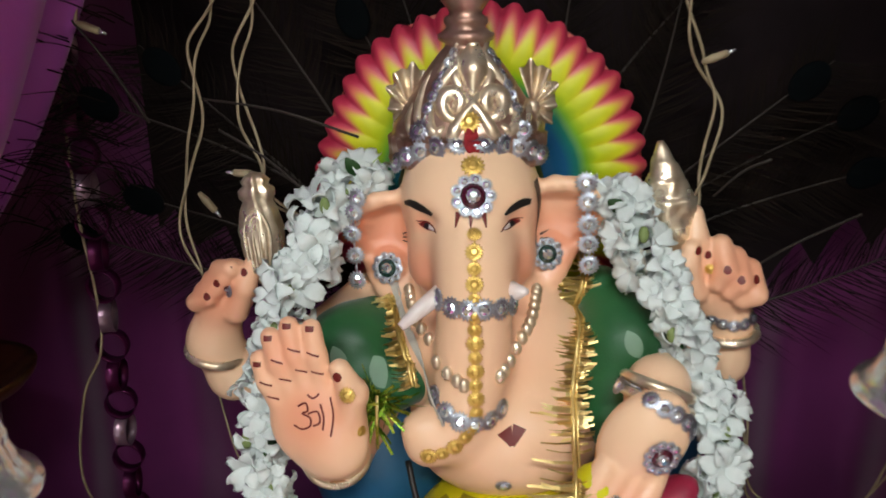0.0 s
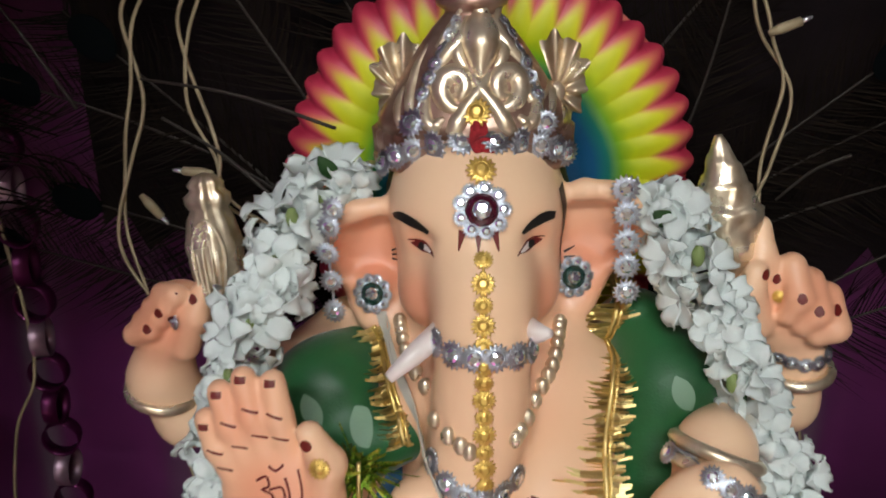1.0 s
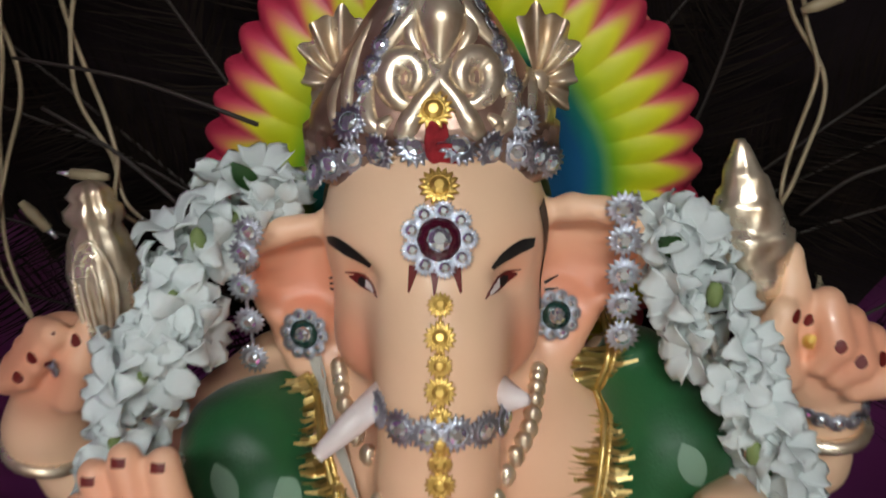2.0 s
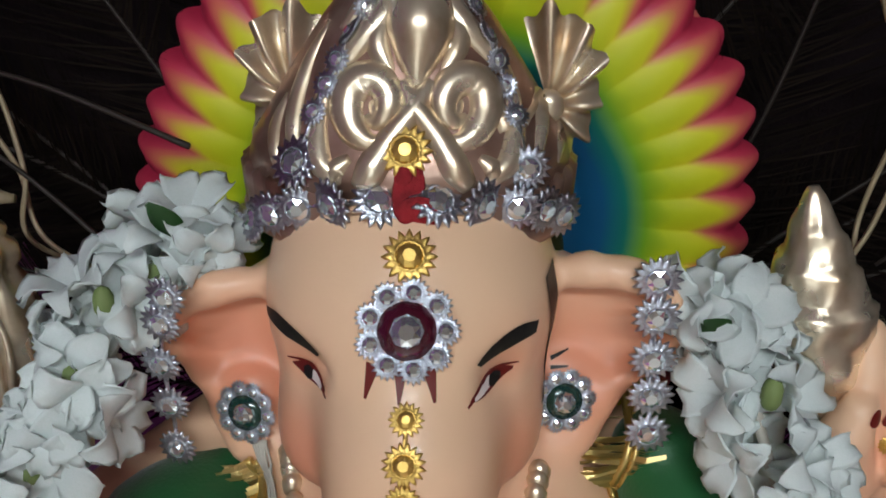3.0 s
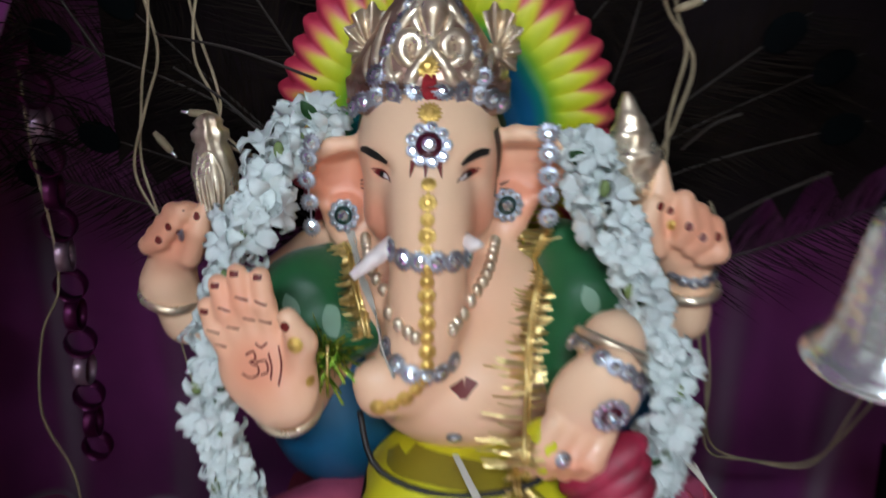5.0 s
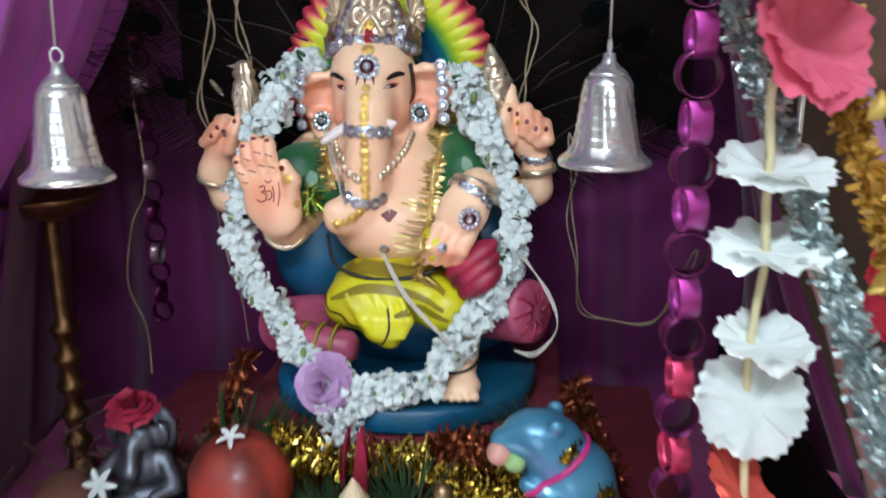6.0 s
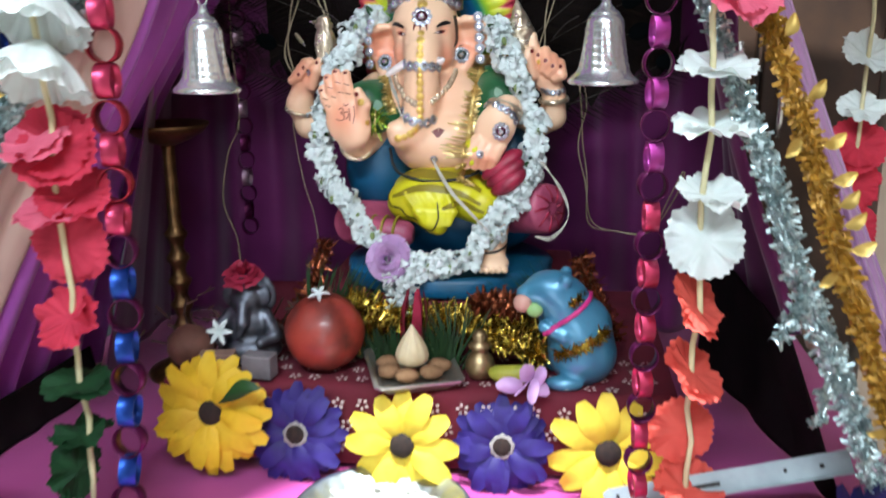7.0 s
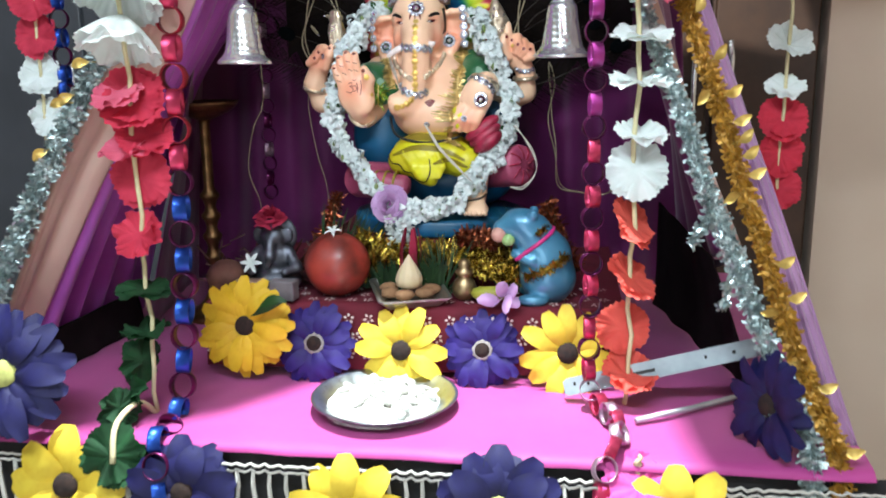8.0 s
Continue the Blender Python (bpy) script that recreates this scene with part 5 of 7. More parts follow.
for i in range(235):
    u = (i + rnd.random()) / 235 * 138
    p = way[int(u)].lerp(way[int(u) + 1], u % 1)
    t = (way[int(u) + 1] - way[int(u)]).normalized()
    a = rnd.uniform(0, 2 * math.pi)
    o = t.orthogonal().normalized()
    o = Matrix.Rotation(a, 3, t) @ o
    if o.y > 0.35 and rnd.random() < 0.75:
        o = -o
    thin = 0.75 if 40 < u < 66 else 1.0
    r = rnd.uniform(0.0095, 0.0148) * (0.95 if thin < 1 else 1)
    d = (o + t * rnd.uniform(-0.5, 0.5)).normalized()
    m = frame_at(p + o * rnd.uniform(0.002, 0.0120) * thin, d) @ Matrix.Rotation(rnd.uniform(0, 6), 4, "Z") @ Matrix.Diagonal((r, r, r, 1))
    part("blossom", BLOSSOMS[i % 6], None, garland, m=m)
for i, u in enumerate((3, 17, 33, 60, 88, 104, 121, 133)):
    p = way[u] + Vector((rnd.uniform(-0.008, 0.008), -0.011, rnd.uniform(-0.006, 0.006)))
    a = rnd.uniform(0, 6.28)
    d, e = Vector((math.cos(a), -0.35, math.sin(a))) * 0.014, Vector((-math.sin(a), 0.1, math.cos(a))) * 0.0042
    part("leaf", Shape().grid([[p + d * f + e * (t * math.sin(math.pi * (0.08 + 0.88 * f))) + Vector((0, 0.002 * t * t, 0)) for t in (-1, 0, 1)] for f in np.linspace(0, 1, 6)]), LEAF, garland, "small green leaf" if i == 0 else "")
# green buds between the blossoms
for i in range(26):
    p = way[5 + i * 5] + Vector((rnd.uniform(-0.006, 0.006), -0.010, rnd.uniform(-0.006, 0.006)))
    part("bud", Shape().ball(p, (0.003, 0.003, 0.005), seg=8, ring=5), mat("pale_green_bud", rgb("7c8c54"), 0.6) if i == 0 else bpy.data.materials["pale_green_bud"], garland, "pale green bud" if i == 0 else "")


def rose(name, c, r, way_dir, material, label, category="flower", layers=6):
    ob = thing(name, c, label, category)
    m = frame_at(Vector(c), way_dir)
    rn = random.Random(int(abs(c[0]) * 1e5))
    for L in range(layers):
        f = (L + 1) / layers
        for j in range(3 + L):
            q = 2 * math.pi * j / (3 + L) + L * 0.7 + rn.uniform(-0.3, 0.3)
            big, curl, ph = rn.uniform(0.85, 1.12), rn.uniform(0.0, 0.28), rn.uniform(0, 6)
            rows = []
            for a in range(5):
                g = a / 4
                row = []
                for b in range(5):
                    t = (b - 2) / 2
                    ang = q + t * (1.15 - 0.5 * f)
                    rr = r * (0.10 + 0.62 * f * (0.35 + 0.65 * g)) + r * 0.22 * f * g ** 3
                    rr *= big
                    z = r * (0.75 * g * (1.05 - 0.72 * f) + 0.35 * (1 - f) - 0.16 * t * t * g - curl * g ** 3)
                    row.append(m @ Vector((rr * math.cos(ang), rr * math.sin(ang), z + 0.06 * r * g * math.sin(5 * ang + ph))))
                rows.append(row)
            part("petal", Shape().grid(rows), material, ob)
    return ob


LILAC = sheer(mat("lilac_petal", rgb("c8a0cc"), 0.6, col2=rgb("b488ba"), scale=60, rand=0.1), 0.2)
REDPET = sheer(mat("crimson_petal", rgb("a82444"), 0.6, col2=rgb("8a1834"), scale=60, rand=0.12), 0.2)
rose("rose", (-0.010, 0.318, 0.949), 0.027, (-0.15, -1, 0.35), LILAC, "lilac rose tied at the foot of the white garland")
tail = thing("blossom_tassel", (0.010, 0.315, 0.925), "white blossom tassel hanging below the lilac rose", "garland")
for i in range(18):
    m = frame_at(Vector((0.006 + rnd.gauss(0, 0.008), 0.312 + rnd.gauss(0, 0.004), 0.936 - 0.0024 * i + rnd.gauss(0, 0.002))), (rnd.gauss(0, 0.6), -1, rnd.gauss(-0.3, 0.5))) @ Matrix.Diagonal((0.0095, 0.0095, 0.0095, 1))
    part("blossom", BLOSSOMS[i % 6], None, tail, m=m)


# ---- offerings on the step ----
def fruit_pomegranate():
    c = Vector((-0.0775, 0.283, 0.8755))
    ob = thing("pomegranate", (c.x, c.y, STEP), "ripe red pomegranate with a white blossom laid on top", "fruit")
    s = Shape()
    rows = []
    for i in range(25):
        a = math.pi * (0.01 + 0.98 * i / 24)
        row = []
        for k in range(36):
            q = 2 * math.pi * k / 36
            r = 0.0435 * (1 + 0.018 * math.cos(6 * q + 0.5) * math.sin(a) + 0.02 * noise.noise(Vector((math.cos(q) * 2, math.sin(q) * 2, i * 0.2))))
            row.append(c + Vector((r * math.sin(a) * math.cos(q), r * math.sin(a) * math.sin(q), -r * 0.97 * math.cos(a))))
        rows.append(row)
    s.grid(rows, True, caps=True)
    part("body", s, mat("pomegranate_rind", rgb("98362a"), 0.42, col2=rgb("4c1e18"), scale=28, fine=300, bump=0.15, coat=0.15), ob)
    cr = Shape()
    for k in range(6):
        q = 2 * math.pi * k / 6
        d = Vector((math.cos(q), math.sin(q), 0))
        e = Vector((-math.sin(q), math.cos(q), 0))
        b = c + Vector((0, 0, 0.040))
        cr.put([b + d * 0.008 + e * 0.005, b + d * 0.008 - e * 0.005, b + d * 0.011 + Vector((0, 0, 0.010))], [(0, 1, 2)], smooth=False)
    part("calyx", cr, mat("dry_calyx", rgb("6a3c2a"), 0.7), ob, "dry brown calyx")
    return ob


fruit_pomegranate()


def star_flower(name, c, r, way_dir, material, label, petals=5):
    ob = thing(name, c, label, "flower")
    m = frame_at(Vector(c), way_dir)
    for k in range(petals):
        q = 2 * math.pi * k / petals
        rows = []
        for i in range(5):
            f = i / 4
            w = r * 0.20 * math.sin(math.pi * (0.15 + 0.75 * f))
            rows.append([m @ Vector((r * f * math.cos(q) - t * w * math.sin(q), r * f * math.sin(q) + t * w * math.cos(q), r * (0.25 * math.sin(f * 2.6) + 0.1 * t * t))) for t in (-1, 0, 1)])
        part("petal", Shape().grid(rows), material, ob)
    part("tube", Shape().tube([m @ Vector((0, 0, -r * 0.5)), m @ Vector((0, 0, r * 0.1))], [r * 0.06, r * 0.12], 6), material, ob)
    return ob


star_flower("blossom", (-0.078, 0.270, 0.921), 0.012, (0, -0.5, 1), JASMINE, "white blossom laid on the pomegranate")
star_flower("blossom", (-0.186, 0.258, 0.880), 0.015, (0, -1, 0.5), JASMINE, "white star blossom among small offerings", 6)

# square tray with a sweet dumpling
TRAYM = mat("pressed_steel_tray", rgb("b8b4ac"), 0.35, 0.9, fine=300)
tray = thing("square_tray", (0.022, 0.262, STEP), "small square steel tray holding sweets", "tray")
mt = Matrix.Translation((0.022, 0.265, STEP + 0.004)) @ Matrix.Rotation(radians(20), 4, "Z") @ Matrix.Rotation(radians(5), 4, "X")


def tray_ring(h, z):
    k = h * 0.12
    return [mt @ Vector((x, y, z)) for x, y in ((-h + k, -h), (h - k, -h), (h, -h + k), (h, h - k), (h - k, h), (-h + k, h), (-h, h - k), (-h, -h + k))]


part("dish", Shape().grid([tray_ring(0.006, 0.002), tray_ring(0.034, 0.002), tray_ring(0.043, 0.013), tray_ring(0.047, 0.0135), tray_ring(0.047, 0.0115), tray_ring(0.044, 0.010), tray_ring(0.034, -0.001), tray_ring(0.006, -0.001)],
                          True, smooth=False), TRAYM, tray)
DOUGH = mat("rice_dough", rgb("d8c4a0"), 0.65, col2=rgb("c8b088"), scale=40, bump=0.15, sub=0.1)
BROWNS = mat("brown_sweet", rgb("967050"), 0.85, col2=rgb("785438"), scale=80, fine=400, bump=0.5)
s = Shape()
s.lathe([(0.010, 0.850), (0.0165, 0.854), (0.0175, 0.862), (0.0150, 0.870), (0.0105, 0.878), (0.0060, 0.885), (0.0025, 0.891), (0.0008, 0.894)], 44, Matrix.Translation((0.022, 0.264, 0.0)),
        wave=lambda q, z: 1 + 0.05 * math.cos(11 * q) * max(0, min(1, (z - 0.852) / 0.02)))
solid("sweet_dumpling", s, DOUGH, (0.022, 0.264, 0.85), "pale pleated rice dumpling on the tray", "sweet")
for i, (x, y) in enumerate(((0.000, 0.250), (0.020, 0.240), (0.044, 0.252), (0.050, 0.272), (-0.006, 0.272))):
    s = Shape().ball((x, y, 0.847), (0.013, 0.011, 0.007), seg=14, ring=8)
    for j, p in enumerate(s.v):
        s.v[j] = tuple(Vector(p) + Vector((1, 1, 0.6)) * 0.0016 * noise.noise(Vector(p) * 160))
    solid("sweet_piece", s, BROWNS, (x, y, 0.842), "brown crumbly sweet piece on the tray", "sweet", "sweets on the tray")
# red bud behind the tray
bud = thing("red_flower_bud", (0.018, 0.292, STEP), "dark red folded flower bud standing behind the tray", "flower")
for k in range(5):
    q = 2 * math.pi * k / 5
    d = Vector((math.cos(q), math.sin(q) * 0.6, 0))
    rows = []
    for i in range(6):
        f = i / 5
        w = 0.008 * math.sin(math.pi * (0.2 + 0.7 * f))
        rows.append([Vector((0.018, 0.292, STEP + 0.006)) + d * (0.004 + 0.010 * math.sin(f * 2.6)) + Vector((-d.y, d.x, 0)) * (t * w * 1.2) + Vector((0.003 * f, 0, 0.085 * f)) for t in (-1, 0, 1)])
    part("petal", Shape().grid(rows), REDPET, bud)
# small brass pot
BRASS = mat("aged_brass", rgb("a8906c"), 0.35, 0.85, col2=rgb("7c6444"), scale=60, fine=500, bump=0.2)
s = Shape().lathe([(0.009, 0.0), (0.012, 0.002), (0.0155, 0.009), (0.0160, 0.016), (0.013, 0.024), (0.0085, 0.028), (0.0085, 0.031), (0.0125, 0.035), (0.0120, 0.038), (0.0065, 0.041), (0.0085, 0.046), (0.0060, 0.051), (0.0010, 0.054)], 28,
                  Matrix.Translation((0.093, 0.272, STEP + 0.003)))
solid("small_pot", s, BRASS, (0.093, 0.272, STEP), "small brass pot with a lid knob", "pot")
# banana and orchid
s = Shape().tube(curve_points([(0.103, 0.262, 0.8450), (0.115, 0.258, 0.8460), (0.130, 0.256, 0.8465), (0.146, 0.258, 0.8490), (0.152, 0.260, 0.853)], 12), [0.002, 0.006, 0.0085, 0.0095, 0.0100, 0.0102, 0.0102, 0.0098, 0.009, 0.0070, 0.004, 0.0025], 7)
solid("banana", s, mat("green_banana_skin", rgb("a8a43c"), 0.5, col2=rgb("7c8428"), scale=60), (0.125, 0.257, STEP + 0.003), "small greenish yellow banana", "fruit")
orchid = thing("orchid", (0.140, 0.235, STEP), "pale pink orchid blossom lying before the blue figurine", "flower")
for c, d, L, w in (((0.150, 0.232, 0.853), (-0.5, -0.5, 0.7), 0.022, 0.010), ((0.150, 0.232, 0.853), (0.7, -0.5, 0.5), 0.020, 0.010), ((0.150, 0.230, 0.853), (0.1, -1, -0.9), 0.026, 0.009),
                   ((0.140, 0.234, 0.846), (-1, -0.4, 0.0), 0.028, 0.009), ((0.150, 0.230, 0.850), (0.9, -0.4, -0.6), 0.020, 0.008), ((0.145, 0.230, 0.850), (-0.6, -0.8, -0.5), 0.020, 0.008)):
    d = Vector(d).normalized()
    e = d.orthogonal().normalized()
    e = (e - Vector((0, e.y * 0.7, 0))).normalized()
    rows = [[Vector(c) + d * L * f + e * t * w * math.sin(math.pi * (0.12 + 0.78 * f)) + Vector((0, -0.004 * (1 - t * t) * math.sin(f * 3), 0)) for t in (-1, -0.4, 0.4, 1)] for f in np.linspace(0, 1, 7)]
    part("petal", Shape().grid(rows), LILAC, orchid)

# gold foil fringe wound before the stool, with grass bundles
GOLDF = mat("gold_foil_strip", rgb("c0a048"), 0.22, 1.0, col2=rgb("7c7020"), scale=160, fine=900, bump=0.1, island=0.5)


def foil_row(name, pts, half, n, label, foil, core=0.30, width=0.0011):
    way = curve_points(pts, 60)
    ob = thing(name, tuple(way[0]), label, "tinsel")
    part("core", Shape().tube(way, half * core, 8), foil, ob)
    s = Shape()
    for i in range(n):
        u = (i + random.random()) / n * 58
        p = way[int(u)].lerp(way[int(u) + 1], u % 1)
        t = (way[int(u) + 1] - way[int(u)]).normalized()
        o = Matrix.Rotation(random.uniform(0, 2 * math.pi), 3, t) @ t.orthogonal().normalized()
        o = (o + t * random.uniform(-0.4, 0.4)).normalized()
        L = half * random.uniform(0.7, 1.25)
        w = t * width * random.uniform(0.7, 1.6)
        r1 = Vector((random.gauss(0, 1), random.gauss(0, 1), random.gauss(0, 1))).normalized()
        b = p + (o * 0.75 + r1 * 0.55) * L
        tw = (w + o.cross(t) * width * random.uniform(-1, 1)) * 0.9
        s.put([p - w, p + w, p + o * L * 0.55 + tw, p + o * L * 0.55 - tw, b + w * 0.7, b - w * 0.7], [(0, 1, 2, 3), (3, 2, 4, 5)], smooth=False)
    tagged(part("fringe", s, foil, ob), kind="stuff")
    return ob


foil_row("gold_tinsel", [(-0.055, 0.308, 0.905), (-0.030, 0.304, 0.898), (0.000, 0.302, 0.888), (0.030, 0.304, 0.890), (0.060, 0.304, 0.893), (0.095, 0.303, 0.893), (0.130, 0.303, 0.882), (0.150, 0.300, 0.870)], 0.015, 1300,
         "gold and green foil tinsel wound along the stool front", GOLDF)
foil_row("gold_tinsel", [(0.085, 0.292, 0.888), (0.105, 0.288, 0.876), (0.130, 0.284, 0.868), (0.160, 0.284, 0.862)], 0.012, 900, "gold foil tinsel curled before the stool", GOLDF)
curtain = thing("gold_foil_curtain", (0.05, 0.306, 0.90), "curtain of narrow gold foil strips hanging before the stool", "tinsel")
part("cord", Shape().tube(curve_points([(-0.056, 0.311, 0.902), (0.0, 0.308, 0.895), (0.06, 0.308, 0.898), (0.150, 0.309, 0.890)], 20), 0.0022, 6), GOLDF, curtain)
s = Shape()
rnd = random.Random(23)
for i in range(330):
    x = -0.054 + 0.204 * rnd.random()
    a = Vector((x, 0.302 + rnd.gauss(0, 0.003), 0.898 + rnd.gauss(0, 0.003)))
    b = a + Vector((rnd.gauss(0, 0.006), rnd.uniform(-0.008, 0.001), -rnd.uniform(0.022, 0.052)))
    mid = (a + b) / 2 + Vector((rnd.gauss(0, 0.002), -0.004, 0))
    w = Vector((math.cos(i), math.sin(i) * 0.8, 0)) * 0.0010
    s.put([a - w, a + w, mid + w, mid - w, b + w, b - w], [(0, 1, 2, 3), (3, 2, 4, 5)], smooth=False)
tagged(part("foil_strip", s, GOLDF, curtain, "glossy gold foil strips"), kind="stuff")
COPPERF = mat("copper_foil_strip", rgb("8c4c30"), 0.3, 0.9, col2=rgb("5c2a1c"), scale=160, fine=900, island=0.5)
foil_row("copper_tinsel", [(0.085, 0.296, 0.905), (0.100, 0.294, 0.912), (0.120, 0.293, 0.912), (0.135, 0.294, 0.904)], 0.013, 700, "reddish copper foil tinsel tuft", COPPERF)
foil_row("bronze_tinsel", [(-0.135, 0.330, 0.86), (-0.110, 0.335, 0.90), (-0.098, 0.350, 0.935), (-0.095, 0.370, 0.955)], 0.012, 420, "dull bronze tinsel beside the stool", COPPERF)
foil_row("bronze_tinsel", [(0.195, 0.340, 0.95), (0.205, 0.335, 0.93), (0.220, 0.330, 0.90), (0.235, 0.330, 0.86)], 0.013, 420, "dull bronze tinsel beside the stool", COPPERF)
GRASSM = mat("dark_grass", rgb("22401c"), 0.6, col2=rgb("142a12"), scale=60, island=0.3)
for gx, gl, n in ((-0.010, 0.050, 40), (0.050, 0.060, 60), (0.062, 0.085, 30), (-0.002, 0.055, 30)):
    g = thing("grass_bundle", (gx, 0.292, STEP), "dark green grass blades bundled as offering", "grass")
    s = Shape()
    for i in range(n):
        a = Vector((gx + random.gauss(0, 0.006), 0.289 + random.gauss(0, 0.003), STEP + 0.004))
        d = Vector((random.gauss(0.0, 0.28), random.uniform(-0.25, 0.05), 1)).normalized()
        L, w = gl * random.uniform(0.6, 1.1), 0.0013
        s.put([a - Vector((w, 0, 0)), a + Vector((w, 0, 0)), a + d * L * 0.6 + Vector((w * 0.8, 0, 0)), a + d * L * 0.6 - Vector((w * 0.8, 0, 0)), a + d * L + Vector((0, -0.004, -0.002))], [(0, 1, 2, 3), (3, 2, 4)])
    tagged(part("blade", s, GRASSM, g), kind="stuff")

for gx, gy, gl, n, lean in ((-0.085, 0.330, 0.125, 120, 0.45), (-0.055, 0.318, 0.085, 90, 0.35), (0.160, 0.322, 0.095, 90, -0.35), (0.186, 0.340, 0.120, 120, -0.5)):
    g = thing("grass_bundle", (gx, gy, STEP), "dark green grass blades heaped beside the idol's foot", "grass")
    s = Shape()
    for i in range(n):
        a = Vector((gx + random.gauss(0, 0.012), gy - 0.004 + random.gauss(0, 0.004), STEP + 0.004))
        d = Vector((lean * 0.6 + random.gauss(0.0, 0.28), random.uniform(-0.15, 0.05), 1)).normalized()
        L, w = gl * random.uniform(0.5, 1.05), 0.0014
        s.put([a - Vector((w, 0, 0)), a + Vector((w, 0, 0)), a + d * L * 0.6 + Vector((w * 0.8, 0, 0)), a + d * L * 0.6 - Vector((w * 0.8, 0, 0)), a + d * L + Vector((lean * 0.02, -0.004, -0.004))], [(0, 1, 2, 3), (3, 2, 4)])
    tagged(part("blade", s, GRASSM, g), kind="stuff")

# ---- blue mouse figurine with its trimmings ----
MBLUE = mat("pearl_blue_paint", rgb("4c8aa8"), 0.3, 0.25, col2=rgb("3c6e90"), scale=20, fine=400, bump=0.05, coat=0.4)
mouse = Field((0.10, 0.20, 0.825), (0.26, 0.36, 0.985), 0.002)
mouse.egg((0.200, 0.286, 0.862), (0.036, 0.036, 0.034), 0.01)
mouse.egg((0.196, 0.284, 0.890), (0.033, 0.032, 0.032), 0.012)
mouse.limb([(0.195, 0.284, 0.895), (0.178, 0.278, 0.922), (0.170, 0.276, 0.931)], [0.030, 0.024, 0.021], 0.010)
mouse.egg((0.165, 0.275, 0.934), (0.024, 0.019, 0.018), 0.008, (0, 18, 0))
mouse.limb([(0.158, 0.273, 0.932), (0.140, 0.270, 0.930)], [0.015, 0.0095], 0.008)
for s in (-1, 1):
    mouse.egg((0.181, 0.276 + s * 0.017, 0.948), (0.0065, 0.0040, 0.0060), 0.004)
    mouse.limb([(0.180, 0.277 + s * 0.020, 0.890), (0.160, 0.273 + s * 0.012, 0.898)], [0.008, 0.0065], 0.004)
    mouse.egg((0.182, 0.278 + s * 0.024, 0.840), (0.020, 0.010, 0.008), 0.005)
mouse_shape = mouse.shape(0)
mtree = ground_tree(mouse_shape)
for ex, ez in ((0.164, 0.938), (0.148, 0.940)):
    brush(mouse_shape, mtree, [(ex - 0.005, ez), (ex, ez + 0.0012), (ex + 0.005, ez - 0.001)], [0.0004, 0.0028, 0.0004], 1, 8, 0.0005)
    brush(mouse_shape, mtree, [(ex - 0.0018, ez), (ex + 0.0018, ez)], [0.0018, 0.0018], 2, 5, 0.0008)
mouse_shape.ball((0.138, 0.264, 0.922), (0.010, 0.009, 0.010), slot=3)
mouse_shape.ball((0.150, 0.262, 0.916), (0.009, 0.008, 0.008), slot=4)
pts = []
for k in range(36):
    q = 2 * math.pi * k / 36
    o = Vector((0.184, 0.281, 0.910)) + Matrix.Rotation(radians(-38), 3, "Y") @ Vector((0.06 * math.cos(q), 0.06 * math.sin(q), 0))
    h, _, _, _ = mtree.ray_cast(o, (Vector((0.184, 0.281, 0.910)) - o).normalized())
    if h:
        pts.append(h)
mouse_shape.tube(pts, 0.0028, 6, 5, closed=True)
solid("mouse_figurine", mouse_shape, [MBLUE, BLACKP, WHITEP, mat("pink_snout_paint", rgb("e0a898"), 0.4), mat("pale_green_paint", rgb("a0c880"), 0.4), mat("magenta_paint", rgb("c83080"), 0.4)], (0.20, 0.285, STEP),
      "pearl blue painted mouse figurine sitting up", "figurine")
mp = []
for zz, tilt in ((0.885, -30), (0.893, -30)):
    row = []
    for k in range(26):
        q = math.radians(185 + 170 * k / 25)
        c = Vector((0.205, 0.285, zz))
        o = c + Matrix.Rotation(radians(tilt), 3, "Y") @ Vector((0.07 * math.cos(q), 0.07 * math.sin(q), 0))
        h, n, _, _ = mtree.ray_cast(o, (c - o).normalized())
        if h:
            row.append(h + n * 0.001)
    mp.append(row)
for row in mp[:1]:
    foil_row("gold_ribbon", [tuple(p) for p in row[4:22:3]], 0.0075, 420, "glittering gold lace ribbon tied round the figurine", GOLDF, width=0.0008)
foil_row("gold_ribbon", [(0.186, 0.250, 0.925), (0.193, 0.256, 0.930), (0.197, 0.270, 0.934)], 0.005, 160, "gold lace tuft at the figurine's neck", GOLDF, width=0.0008)

# ---- small silver idol and clutter at its side ----
SILD = mat("tarnished_silver", rgb("6c6e78"), 0.4, 0.85, col2=rgb("44464e"), scale=80, fine=500, bump=0.4)
f = Field((-0.225, 0.23, 0.83), (-0.105, 0.34, 0.96), 0.002)
f.egg((-0.165, 0.288, 0.852), (0.036, 0.028, 0.018), 0.008)
f.egg((-0.165, 0.290, 0.880), (0.024, 0.020, 0.024), 0.008)
f.egg((-0.165, 0.288, 0.908), (0.017, 0.015, 0.018), 0.006)
f.egg((-0.165, 0.300, 0.910), (0.030, 0.006, 0.028), 0.004)
for s in (-1, 1):
    f.limb([(-0.165 + s * 0.020, 0.288, 0.890), (-0.165 + s * 0.034, 0.276, 0.872), (-0.165 + s * 0.022, 0.262, 0.868)], [0.008, 0.007, 0.006], 0.004)
    f.egg((-0.165 + s * 0.019, 0.288, 0.912), (0.009, 0.004, 0.011), 0.003)
f.limb([(-0.165, 0.274, 0.905), (-0.163, 0.264, 0.888), (-0.168, 0.262, 0.874)], [0.007, 0.006, 0.004], 0.005)
